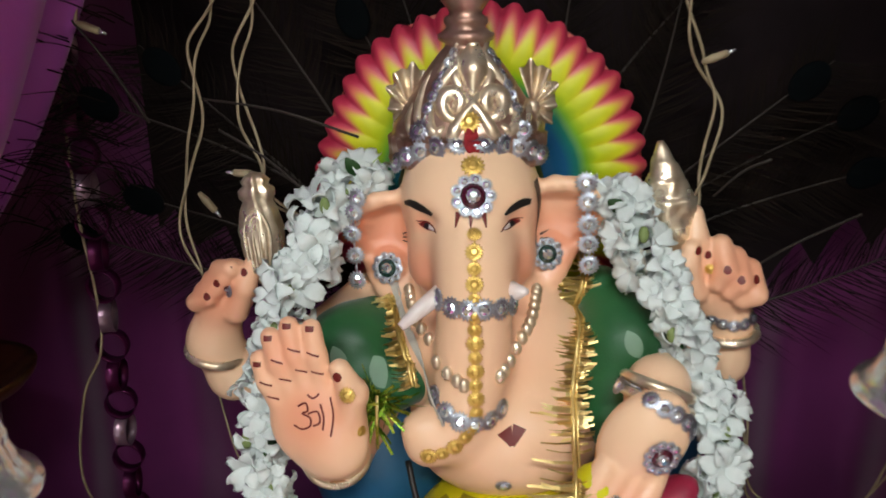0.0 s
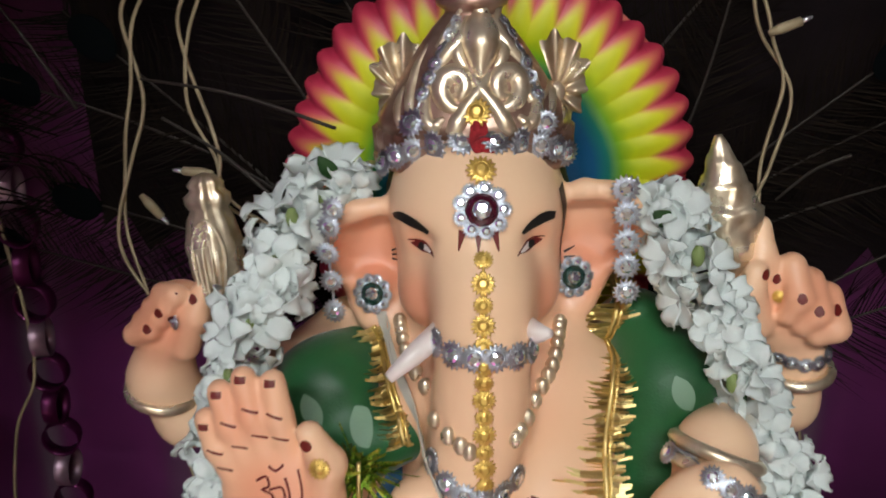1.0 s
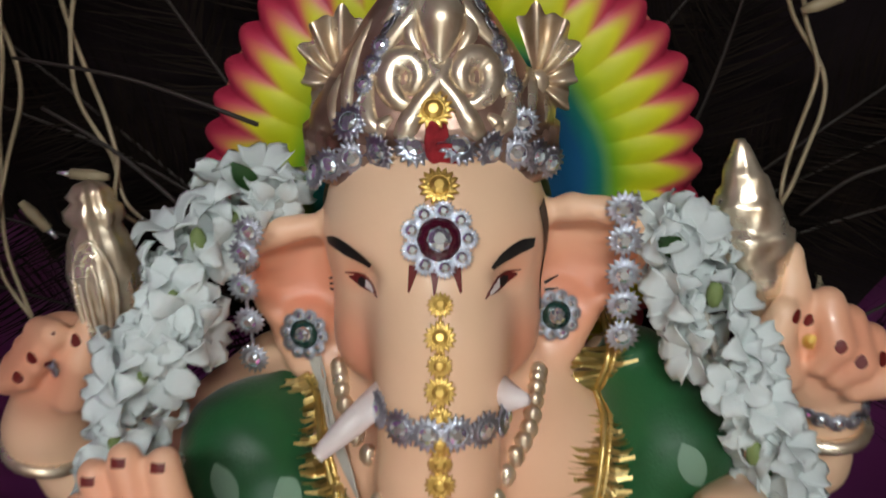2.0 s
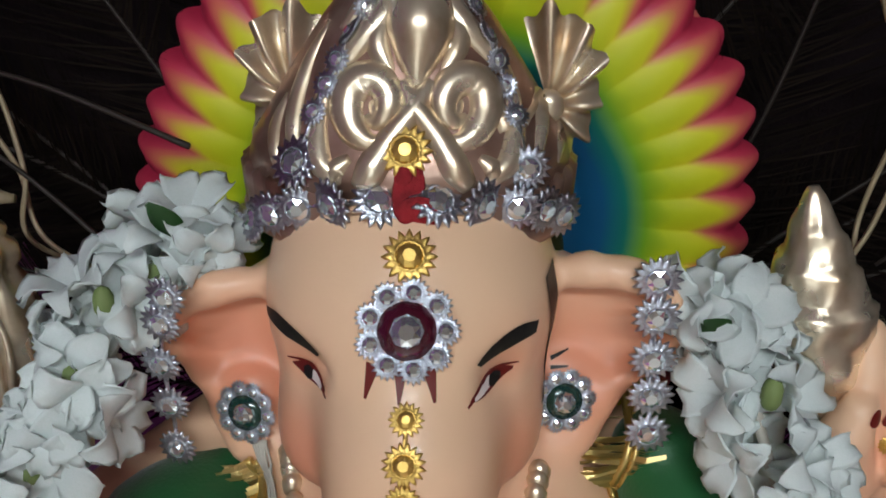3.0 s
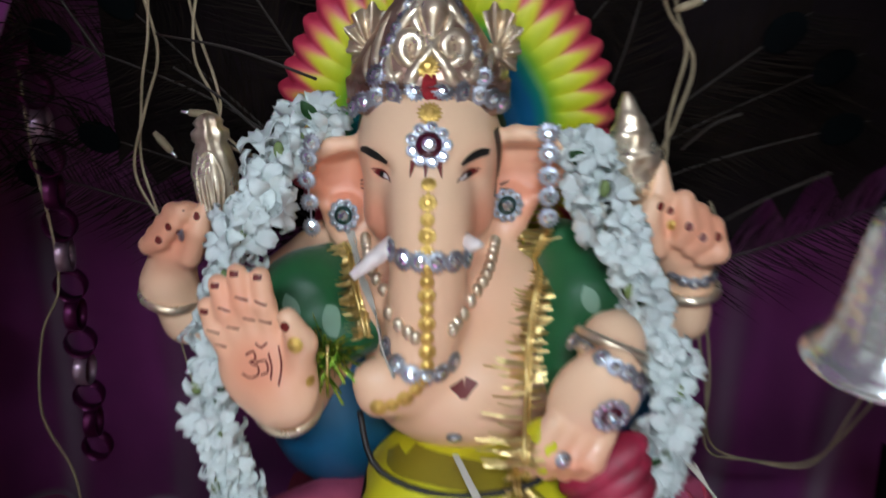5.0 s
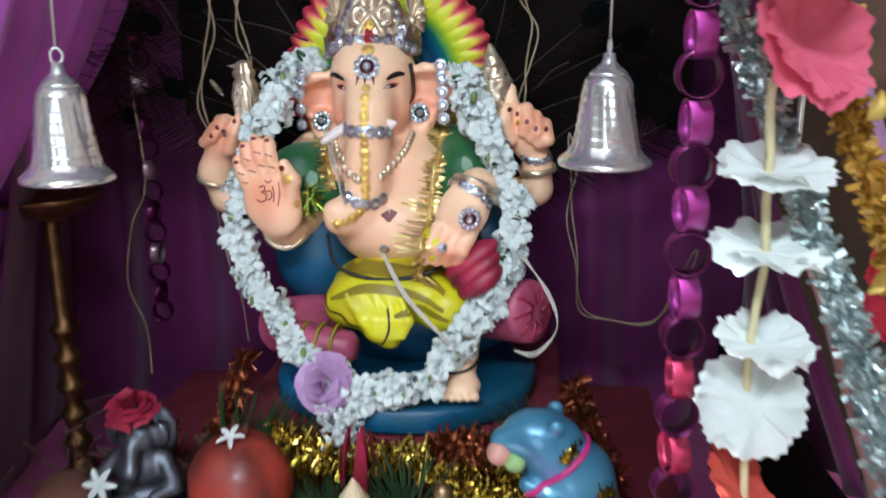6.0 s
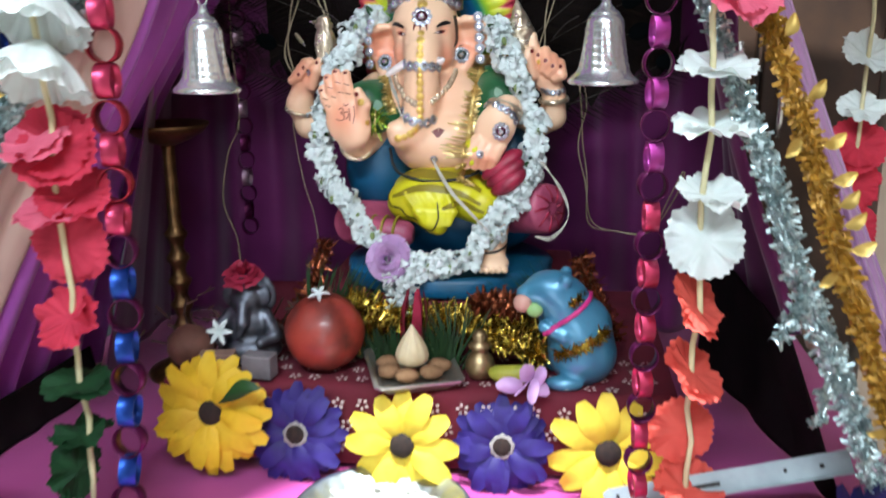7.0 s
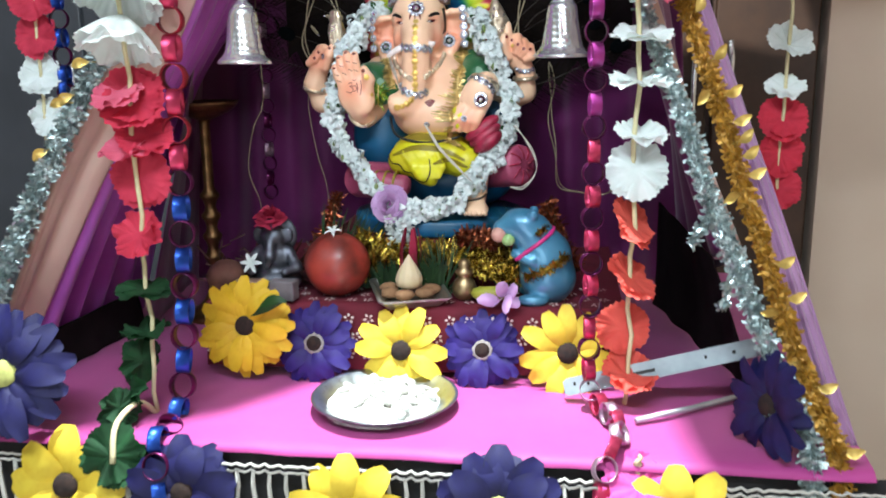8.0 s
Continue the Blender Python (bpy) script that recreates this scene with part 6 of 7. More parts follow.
solid("silver_statuette", f.shape(0), SILD, (-0.165, 0.288, STEP), "small tarnished silver statuette with a red flower on top", "statuette")
rose("carnation", (-0.167, 0.286, 0.934), 0.024, (0, -0.3, 1), REDPET, "crimson carnation resting on the silver statuette", layers=5)
s = Shape().ball((-0.226, 0.272, 0.857), (0.027, 0.025, 0.024), seg=24, ring=14)
for j, p in enumerate(s.v):
    s.v[j] = tuple(Vector(p) + (Vector(p) - Vector((-0.226, 0.272, 0.857))) * 0.06 * noise.noise(Vector(p) * 90))
solid("betel_nut", s, mat("brown_nut_husk", rgb("6c4438"), 0.75, col2=rgb("4c2c24"), scale=40, fine=300, bump=0.5), (-0.226, 0.272, STEP), "round brown nut lying on the cloth", "nut")
BOXG = mat("grey_card_box", rgb("7c7478"), 0.6, col2=rgb("5c5458"), scale=40)
m = Matrix.Translation((-0.140, 0.246, STEP + 0.004)) @ Matrix.Rotation(radians(-8), 4, "Z")
solid("small_box", Shape().box((-0.017, -0.010, 0.0), (0.017, 0.010, 0.026), m, 0.002), BOXG, (-0.14, 0.246, STEP), "small grey box among the offerings", "box")
m = Matrix.Translation((-0.188, 0.250, STEP + 0.004)) @ Matrix.Rotation(radians(12), 4, "Z")
solid("small_box", Shape().box((-0.019, -0.010, 0.0), (0.019, 0.010, 0.024), m, 0.002), mat("brown_card_box", rgb("8c6c60"), 0.6, scale=40), (-0.188, 0.25, STEP), "small brown box among the offerings", "box")
m = Matrix.Translation((-0.182, 0.320, STEP + 0.003))
s = Shape()
for i in range(160):
    a = Vector((-0.165 + random.gauss(0, 0.05), 0.330 + random.gauss(0, 0.012), STEP + abs(random.gauss(0.015, 0.02))))
    d = Vector((random.gauss(0, 1), random.gauss(0, 0.5), random.gauss(0.5, 0.6))).normalized() * random.uniform(0.01, 0.03)
    w = d.orthogonal().normalized() * 0.0012
    s.put([a - w, a + w, a + d + w, a + d - w], [(0, 1, 2, 3)])
solid("dry_leaves", s, mat("dry_brown_leaf", rgb("4c2c24"), 0.8, island=0.4), (-0.165, 0.33, STEP), "dry brown leaf shreds on the cloth", "leaves", kind="stuff")


# ---- brass oil lamp on its tall stem ----
lamp = thing("oil_lamp", (-0.318, 0.462, TOP), "tall brass oil lamp with a shallow bowl on a turned stem", "oil lamp")
LAMPM = mat("dark_brass", rgb("8a6844"), 0.38, 0.9, col2=rgb("5c4028"), scale=50, fine=400, bump=0.2)
ml = Matrix.Translation((-0.322, 0.461, 0.0))
part("foot", Shape().lathe([(0.050, 0.743), (0.052, 0.747), (0.048, 0.752), (0.030, 0.760), (0.018, 0.772), (0.012, 0.786), (0.012, 0.790)], 32, ml), LAMPM, lamp)
prof = [(0.012, 0.790)]
for i in range(5):
    z = 0.800 + 0.032 * i
    prof += [(0.0105, z), (0.0145, z + 0.006), (0.0150, z + 0.010), (0.0105, z + 0.015), (0.0082, z + 0.022)]
prof += [(0.0085, 0.965), (0.0080, 1.010), (0.0078, 1.045), (0.0095, 1.055)]
part("stem", Shape().lathe(prof, 24, ml), LAMPM, lamp)
part("bowl", Shape().lathe([(0.010, 1.052), (0.026, 1.058), (0.045, 1.068), (0.052, 1.076), (0.053, 1.080), (0.049, 1.079), (0.036, 1.071), (0.012, 1.066)], 36, ml), LAMPM, lamp)


# ---- bells ----
def bell(c, turn, swing, wide, tall):
    ob = thing("bell", (0, 0, 0), "glossy silver plastic bell hanging on a thin thread", "bell", "bells of the shrine")
    wv = lambda q, z: 1 + (0.030 * math.sin(q * 7 + z * 420) * math.sin(q * 6 - z * 330) + 0.012 * math.sin(q * 16) if 0.011 < z < 0.064 else 0)
    part("body", Shape().lathe([(0.034, 0.001), (0.0400, 0.000), (0.0410, 0.002), (0.0400, 0.0045), (0.0365, 0.0070), (0.0325, 0.0105)] + [(0.0300 - 0.0085 * (i / 24) ** 0.7, 0.014 + 0.046 * i / 24) for i in range(25)] + [
                                (0.0212, 0.064), (0.0205, 0.067), (0.0180, 0.071), (0.0140, 0.0745), (0.008, 0.0765)], 72, wave=wv), SILVER, ob)
    part("collar", Shape().lathe([(0.0150, 0.0715), (0.0165, 0.0735), (0.0150, 0.0755), (0.0100, 0.0790), (0.0060, 0.0830), (0.0050, 0.0900)], 28), SILVER, ob)
    part("loop", Shape().tube([(0.005 * math.cos(q), 0, 0.095 + 0.006 * math.sin(q)) for q in np.linspace(0, 2 * math.pi, 17)[:-1]], 0.0013, 6, closed=True), SILVER, ob)
    part("thread", Shape().tube([(0, 0, 0.100), (0.0006, 0, 0.160), (0, 0, 0.300)], 0.0011, 5), THREAD, ob, "pale thread")
    part("clapper", Shape().tube([(0, 0, 0.06), (0, 0, 0.012)], 0.001, 5).ball((0, 0, 0.010), 0.006), SILVER, ob)
    ob.matrix_basis = Matrix.Translation(c) @ Matrix.Rotation(turn, 4, "Z") @ Matrix.Rotation(swing, 4, "Y") @ Matrix.Diagonal((wide, wide, tall, 1))
    return ob


bell((-0.172, 0.240, 1.136), 0.4, 0.02, 0.80, 0.92)
bell((0.2130, 0.318, 1.139), 1.7, -0.02, 0.87, 0.92)


# ---- cloth flowers: a row before the step, others on the table's edge ----
YPET = sheer(mat("yellow_cloth_petal", rgb("e6bc28"), 0.6, col2=rgb("d8a81c"), scale=60, fine=700, bump=0.2, rand=0.10), 0.2)
LPET = sheer(mat("lemon_cloth_petal", rgb("e8cc40"), 0.6, col2=rgb("dcb830"), scale=60, fine=700, bump=0.2, rand=0.10), 0.2)
PPET = sheer(mat("violet_cloth_petal", rgb("2c1870"), 0.6, col2=rgb("201058"), scale=60, fine=700, bump=0.2, rand=0.12), 0.15)
NPET = sheer(mat("navy_cloth_petal", rgb("15124e"), 0.6, col2=rgb("0f0c3c"), scale=60, fine=700, bump=0.2, rand=0.12), 0.15)
HEART = mat("dark_brown_pile", rgb("2a1810"), 0.9, col2=rgb("140a08"), scale=200, fine=900, bump=0.8)
PALEH = mat("pale_green_pile", rgb("a8a860"), 0.9, scale=200, fine=900, bump=0.8)
WHITEH = mat("pale_ring_pile", rgb("948c88"), 0.9, scale=200, fine=900, bump=0.8)


def petal_mesh(L, w, droop, material, notch=0.0):
    rows = []
    for i in range(9):
        f = i / 8
        ww = w * (math.sin(math.pi * (0.07 + 0.85 * f ** 1.2)) ** 0.62)
        rows.append([(t * ww, L * (0.12 + 0.88 * f) - notch * L * 0.06 * (1 - abs(t)) * f ** 4, L * (0.16 * math.sin(f * 2.4) - droop * f * f + 0.05 * math.cos(t * 3.0) * (1 - f) + 0.035 * abs(t))) for t in (-1, -0.5, 0, 0.5, 1)])
    return Shape().grid(rows).mesh("petal", material)


PETALS = {}


def daisy(c, r, way_dir, petals, material, heart, label, ring=None, layers=2, width=0.17):
    ob = thing("cloth_flower", c, label, "artificial flower", "cloth flowers")
    m = frame_at(Vector(c), way_dir)
    for L in range(layers):
        key = (material.name, L, round(r, 4), width)
        if key not in PETALS:
            PETALS[key] = [petal_mesh(r * (1 - 0.10 * L) * k, r * width, 0.10 + 0.05 * L + dr, material) for k, dr in ((1.0, 0.0), (0.95, 0.08), (1.03, -0.05))]
        for k in range(petals):
            q = 2 * math.pi * (k + 0.5 * L) / petals + random.uniform(-0.07, 0.07)
            mm = m @ Matrix.Rotation(q, 4, "Z") @ Matrix.Translation((0, 0, r * 0.05 * L)) @ Matrix.Rotation(random.uniform(-0.12, 0.14), 4, "X") @ Matrix.Rotation(random.uniform(-0.15, 0.15), 4, "Y")
            part("petal", PETALS[key][(k + L) % 3], None, ob, m=mm)
    hs = Shape().lathe([(r * 0.20, 0.0), (r * 0.22, r * 0.08), (r * 0.18, r * 0.16), (r * 0.06, r * 0.18)], 20, m)
    part("flower_centre", hs, heart, ob, "dark fuzzy flower centre" if heart is HEART else "pale fuzzy flower centre")
    if ring:
        part("stamen_ring", Shape().lathe([(r * 0.21, r * 0.06), (r * 0.245, r * 0.10), (r * 0.24, r * 0.15), (r * 0.19, r * 0.16)], 24, m, wave=lambda q, z: 1 + 0.08 * math.sin(9 * q)), ring, ob, "pale stamen ring")
    return ob


FY = 0.218
daisy((-0.178, 0.205, 0.812), 0.064, (-0.10, -1, 0.25), 16, YPET, HEART, "large yellow cloth daisy with a dark centre before the step", width=0.17)
daisy((-0.092, FY - 0.004, 0.788), 0.054, (0.0, -1, 0.30), 12, PPET, HEART, "violet cloth daisy with a pale-ringed dark centre", WHITEH)
daisy((0.020, FY - 0.010, 0.784), 0.058, (0.0, -1, 0.32), 12, LPET, HEART, "lemon yellow cloth daisy with a dark centre before the step", layers=1, width=0.20)
daisy((0.121, FY, 0.784), 0.052, (0.0, -1, 0.32), 12, PPET, HEART, "violet cloth daisy with a pale-ringed dark centre", WHITEH)
daisy((0.226, FY - 0.004, 0.785), 0.060, (0.05, -1, 0.30), 11, LPET, HEART, "lemon yellow cloth daisy with a dark centre before the step", layers=1, width=0.20)
lf = thing("cloth_leaf", (-0.155, 0.19, 0.86), "green cloth leaf stuck to the yellow daisy", "leaf")
rows = [[Vector((-0.163 + 0.045 * f + t * 0.004, 0.178 + 0.004 * math.cos(3 * f), 0.832 + 0.020 * f + t * 0.0115 * math.sin(math.pi * (0.06 + 0.90 * f)) + 0.012 * math.sin(math.pi * f) * 0.5)) + Vector((0, 0.004 * t * t, 0)) for t in (-1, -0.4, 0.0, 0.4, 1)] for f in np.linspace(0, 1, 9)]
part("blade", Shape().grid(rows), LEAF, lf)
daisy((-0.382, 0.015, 0.813), 0.076, (0.10, -1, 0.28), 14, NPET, PALEH, "dark violet cloth daisy at the table corner")
daisy((0.432, 0.060, 0.790), 0.058, (-0.95, -0.50, 0.15), 13, NPET, HEART, "violet cloth daisy seen sideways at the table corner")
daisy((-0.318, 0.004, 0.690), 0.066, (0.0, -1, 0.22), 8, LPET, HEART, "lemon yellow cloth daisy hung on the fringe", layers=1, width=0.30)
daisy((-0.185, 0.006, 0.688), 0.062, (0.0, -1, 0.20), 10, NPET, HEART, "dark violet cloth daisy hung on the fringe", width=0.26)
daisy((-0.004, 0.004, 0.676), 0.062, (0.0, -1, 0.22), 9, LPET, HEART, "lemon yellow cloth daisy hung on the fringe", layers=1, width=0.26)
daisy((0.156, 0.006, 0.690), 0.064, (0.0, -1, 0.20), 10, NPET, PALEH, "dark violet cloth daisy hung on the fringe", width=0.26)
daisy((0.335, 0.004, 0.678), 0.066, (0.0, -1, 0.22), 9, LPET, HEART, "lemon yellow cloth daisy hung on the fringe", layers=1, width=0.26)

# ---- plate heaped with sugar and petals ----
plate = thing("steel_plate", (0.014, 0.125, TOP), "round fluted steel plate heaped with white sugar", "plate")
STEEL = mat("brushed_steel", rgb("b4bcc0"), 0.28, 1.0, fine=500, bump=0.1)
mp = Matrix.Translation((0.014, 0.128, TOP + 0.004)) @ Matrix.Diagonal((0.92, 0.92, 1, 1))
part("dish", Shape().lathe([(0.010, 0.002), (0.066, 0.002), (0.072, 0.005), (0.088, 0.0145), (0.0925, 0.0155), (0.0935, 0.0145), (0.0890, 0.0120), (0.072, 0.001), (0.066, -0.001), (0.010, -0.001)], 96, mp,
                           wave=lambda q, z: 1 + (0.016 * math.sin(28 * q) if 0.004 < z < 0.0145 else 0)), STEEL, plate)
SUGAR = mat("white_sugar", rgb("cccac4"), 0.8, col2=rgb("aeaca4"), scale=90, fine=900, bump=0.8)
rows = []
for i in range(40):
    fq = i / 39
    row = []
    for k in range(110):
        q = 2 * math.pi * k / 110
        r = 0.068 * fq * (1 + 0.06 * noise.noise(Vector((math.cos(q) * 1.5, math.sin(q) * 1.5, 2))))
        x, y = r * math.cos(q) - 0.004, r * math.sin(q) - 0.002
        row.append((0.014 + x, 0.128 + y, TOP + 0.007 + 0.016 * (1 - fq ** 2.2) + 0.0035 * noise.noise(Vector((x * 60, y * 60, 0))) * (1 - fq ** 4) + 0.0026 * noise.noise(Vector((x * 170, y * 170, 1))) + 0.0014 * noise.noise(Vector((x * 420, y * 420, 5))) - (0.002 if i == 39 else 0)))
    rows.append(row)
solid("sugar", Shape().grid(rows, True), SUGAR, (0.014, 0.128, TOP + 0.007), "heap of white sugar and crumbs on the steel plate", "sugar")
for i in range(44):
    q, r = random.uniform(0, 6.28), random.uniform(0.005, 0.060)
    c = Vector((0.012 + r * math.cos(q), 0.126 + r * math.sin(q), TOP + 0.010 + 0.016 * (1 - (r / 0.068) ** 2.2)))
    s = Shape().ball(c, (random.uniform(0.005, 0.012), random.uniform(0.004, 0.008), random.uniform(0.0025, 0.0055)), Euler((random.uniform(-0.6, 0.6), random.uniform(-0.6, 0.6), q)).to_matrix(), seg=7, ring=4)
    s.smooth = [False] * len(s.f)
    solid("sugar_lump", s, SUGAR, tuple(c), "broken white sugar lump on the heap", "sugar", "sugar lumps")

# ---- slotted steel strip and thin rod ----
strip = thing("steel_strip", (0.32, 0.17, TOP), "slotted pale steel strip leaning on the table", "metal strip")
a, b = Vector((0.222, 0.172, 0.756)), Vector((0.436, 0.160, 0.818))
d = (b - a).normalized()
nrm = Vector((0.25, -0.86, 0.45))
nrm = (nrm - d * nrm.dot(d)).normalized()
wv = nrm.cross(d)
bm = bmesh.new()
L, H = (b - a).length, 0.0105
outer = [(0, -H * 0.7), (0, H * 0.7), (0.006, H), (L, H), (L, -H), (0.006, -H)]
face = bm.faces.new([bm.verts.new((x, y, 0)) for x, y in outer])
ext = bmesh.ops.extrude_face_region(bm, geom=[face])
bmesh.ops.translate(bm, vec=(0, 0, 0.0016), verts=[e for e in ext["geom"] if isinstance(e, bmesh.types.BMVert)])
bmesh.ops.recalc_face_normals(bm, faces=bm.faces)
m = Matrix((d, wv, nrm)).transposed().to_4x4()
m.translation = a
bm.verts.index_update()
s = Shape().put([m @ q.co for q in bm.verts], [tuple(q.index for q in fc.verts) for fc in bm.faces], 0, False)
bm.free()
s.grid([[m @ Vector((x, H * y, 0.0016 + z)) for x in np.linspace(0, L, 12)] for y, z in ((-1.0, 0.0), (-1.0, 0.006), (-0.9, 0.006), (-0.9, 0.0))], smooth=False)
part("bar", s, mat("painted_steel", rgb("98a2a6"), 0.4, 0.3, col2=rgb("808a8e"), scale=40, fine=400), strip)
for x0, x1, y in ((0.012, 0.015, 0.2), (0.028, 0.031, 0.0), (0.082, 0.108, -0.1), (0.165, 0.168, 0.1), (0.196, 0.200, 0.0)):
    part("slot", Shape().box((x0, y * H - 0.002, 0.0014), (x1, y * H + 0.002, 0.0021), m, 0.0003), BLACKP, strip, "dark punched slot")
solid("thin_rod", Shape().tube([(0.300, 0.104, TOP + 0.008), (0.365, 0.142, TOP + 0.009), (0.432, 0.184, TOP + 0.011)], 0.0036, 8), mat("grey_aluminium", rgb("b0b0b4"), 0.4, 0.6), (0.30, 0.1, TOP + 0.005),
      "thin grey aluminium rod lying on the cloth", "rod")


# ---- paper garlands, paper chains, tinsel ----
PAPER = {n: sheer(mat(n + "_crepe_paper", rgb(a), 0.75, col2=rgb(b), scale=50, fine=500, bump=0.35, rand=0.06), 0.3) for n, a, b in (
    ("white", "f2f8f6", "e4ece8"), ("pink", "e8708c", "d85a78"), ("red", "d03048", "b8243c"), ("coral", "e86456", "d85246"), ("magenta", "d85ca8", "c84898"), ("green", "184a24", "0e3418"), ("crimson", "d83c58", "c02c48"))}
CORD = mat("cream_cord", rgb("d8cca0"), 0.8, fine=700, bump=0.4)


def paper_flower(c, r, nrm, cup, lobes, ruff, seed, spin=0.0):
    rnd = random.Random(seed)
    s = Shape()
    m = frame_at(Vector(c), nrm) @ Matrix.Rotation(spin, 4, "Z")
    for layer in range(2):
        rows = []
        for i in range(8):
            f = i / 7
            row = []
            for k in range(110):
                q = 2 * math.pi * k / 110
                edge = 1 + 0.07 * f * abs(math.sin(lobes * q * 0.5 + layer)) + 0.05 * f ** 3 * noise.noise(Vector((math.cos(q) * 7, math.sin(q) * 7, seed * 1.7 + layer))) + 0.035 * f ** 4 * math.sin(29 * q + 2 * math.sin(3 * q + seed))
                rr = r * f * edge * (1 - 0.18 * layer)
                z = cup * r * f ** 1.6 + ruff * r * f * f * (math.sin(lobes * q + 1.3 * layer + 0.8 * math.sin(2 * q + seed)) * 0.22 + 1.1 * noise.noise(Vector((math.cos(q) * 1.8, math.sin(q) * 1.8, seed + layer)))) + 0.025 * r * f ** 5 * math.sin(17 * q + 3 * math.sin(2 * q) + seed + layer) + 0.05 * r * layer
                row.append(m @ Vector((rr * math.cos(q), rr * math.sin(q), z)))
            rows.append(row)
        s.grid(rows, True)
    return s


def paper_garland(x, y, zt, zb, flowers, label, lean=0.0):
    ob = thing("paper_garland", (x, y, zt), label, "paper garland")
    pts = [(x + 0.0022 * math.sin(i * 1.3) + 0.0015 * math.sin(i * 2.9), y + 0.001 * math.cos(i), zt + (zb - zt) * i / 24) for i in range(25)]
    part("cord", Shape().tube(pts, 0.0027, 8), CORD, ob, "cream cord")
    for i, (col, z, r, nrm, cup, lobes, ruff, dx, dy) in enumerate(flowers):
        part("paper_leaf" if col == "green" else "paper_flower", paper_flower((x + dx, y + dy, z), r, nrm, cup, lobes, ruff, i + 3), PAPER[col], ob, col + " crepe paper " + ("leaf" if col == "green" else "flower"))
    return ob


paper_garland(0.2945, 0.167, 1.455, 0.700, [
    ("red", 1.275, 0.040, (0.3, -0.5, 0.8), 0.3, 6, 0.25, 0.0, 0.0), ("pink", 1.232, 0.040, (0.5, -0.7, 0.35), 0.35, 6, 0.35, 0.010, 0.004),
    ("white", 1.160, 0.032, (0.0, -0.25, 1.0), 0.15, 9, 0.25, 0.003, 0.0), ("white", 1.113, 0.033, (0.05, -0.22, 1.0), 0.12, 9, 0.25, 0.003, 0.0),
    ("white", 1.054, 0.028, (0.10, -0.35, 1.0), 0.2, 8, 0.35, 0.006, 0.0), ("white", 1.018, 0.033, (0.0, -0.9, 0.35), -0.2, 9, 0.2, 0.003, -0.004),
    ("coral", 0.956, 0.032, (0.72, -0.40, 0.6), 0.1, 7, 0.2, -0.002, 0.0), ("coral", 0.893, 0.032, (0.60, -0.35, 0.7), 0.1, 7, 0.2, 0.0, 0.0),
    ("coral", 0.832, 0.030, (0.1, -1.0, 0.15), -0.1, 6, 0.12, -0.006, 0.006), ("coral", 0.777, 0.030, (0.2, -0.5, 0.8), 0.3, 8, 0.35, 0.0, -0.004)],
    "paper flower garland in white and coral on a cream cord")
paper_garland(0.296, 0.022, 0.745, 0.700, [("magenta", 0.716, 0.036, (0.1, -0.6, 0.8), 0.2, 9, 0.4, 0.0, -0.012)], "magenta paper flower at the table's edge")
paper_garland(-0.2500, 0.092, 1.455, 0.735, [
    ("white", 1.235, 0.042, (0.0, -0.35, -0.9), 0.9, 7, 0.25, 0.004, 0.0), ("white", 1.190, 0.042, (0.0, -0.40, -0.9), 0.95, 7, 0.28, 0.0, 0.0),
    ("crimson", 1.098, 0.035, (0.1, -0.8, 0.45), 0.35, 4, 0.25, 0.004, 0.004), ("pink", 1.106, 0.028, (-0.1, -0.5, 0.9), 0.1, 5, 0.3, -0.010, -0.008),
    ("crimson", 1.060, 0.030, (0.3, -0.6, 0.7), 0.2, 4, 0.25, 0.010, 0.006), ("pink", 1.048, 0.027, (0.0, -0.35, 0.95), 0.1, 5, 0.3, -0.008, -0.008),
    ("crimson", 1.016, 0.033, (0.1, -1.0, 0.1), -0.1, 5, 0.15, 0.002, 0.004), ("crimson", 0.952, 0.028, (-0.1, -0.8, 0.5), 0.3, 9, 0.55, 0.0, -0.004),
    ("green", 0.889, 0.029, (0.1, -0.12, 1.0), 0.0, 3, 0.3, -0.004, 0.0), ("green", 0.838, 0.027, (-0.1, -0.15, 1.0), 0.1, 3, 0.6, -0.006, 0.0)],
    "paper flower garland in white, pink and green on a cream cord")
lowleaf = thing("paper_leaf_string", (-0.26, 0.06, 0.78), "dark green crepe paper leaves hanging over the table edge", "paper garland")
for c, r, n in (((-0.258, 0.082, 0.808), 0.025, (0.85, -0.5, 0.1)), ((-0.264, 0.064, 0.780), 0.026, (-0.7, -0.7, 0.2)), ((-0.270, 0.042, 0.765), 0.022, (0.8, -0.5, 0.3)), ((-0.262, 0.000, 0.728), 0.034, (0.0, -1.0, 0.25))):
    part("paper_leaf", paper_flower(c, r, n, -0.1, 3, 0.6, int(r * 4000)), PAPER["green"], lowleaf)
part("cord", Shape().tube(curve_points([(-0.250, 0.088, 0.740), (-0.256, 0.060, 0.765), (-0.258, 0.010, 0.760), (-0.258, -0.004, 0.722)], 12), 0.0033, 8), CORD, lowleaf, "cream cord")

FOIL = {n: mat(n + "_foil_paper", rgb(a), 0.3, 0.75, col2=rgb(b), scale=60, fine=500, bump=0.15, rand=0.12) for n, a, b in (
    ("magenta", "b04498", "943484"), ("rose", "d0486c", "b03458"), ("red", "a83040", "8c2434"), ("blue", "2850a8", "1c3888"), ("plum", "5c1848", "441034"), ("silverpink", "b498a8", "8c6c80"))}


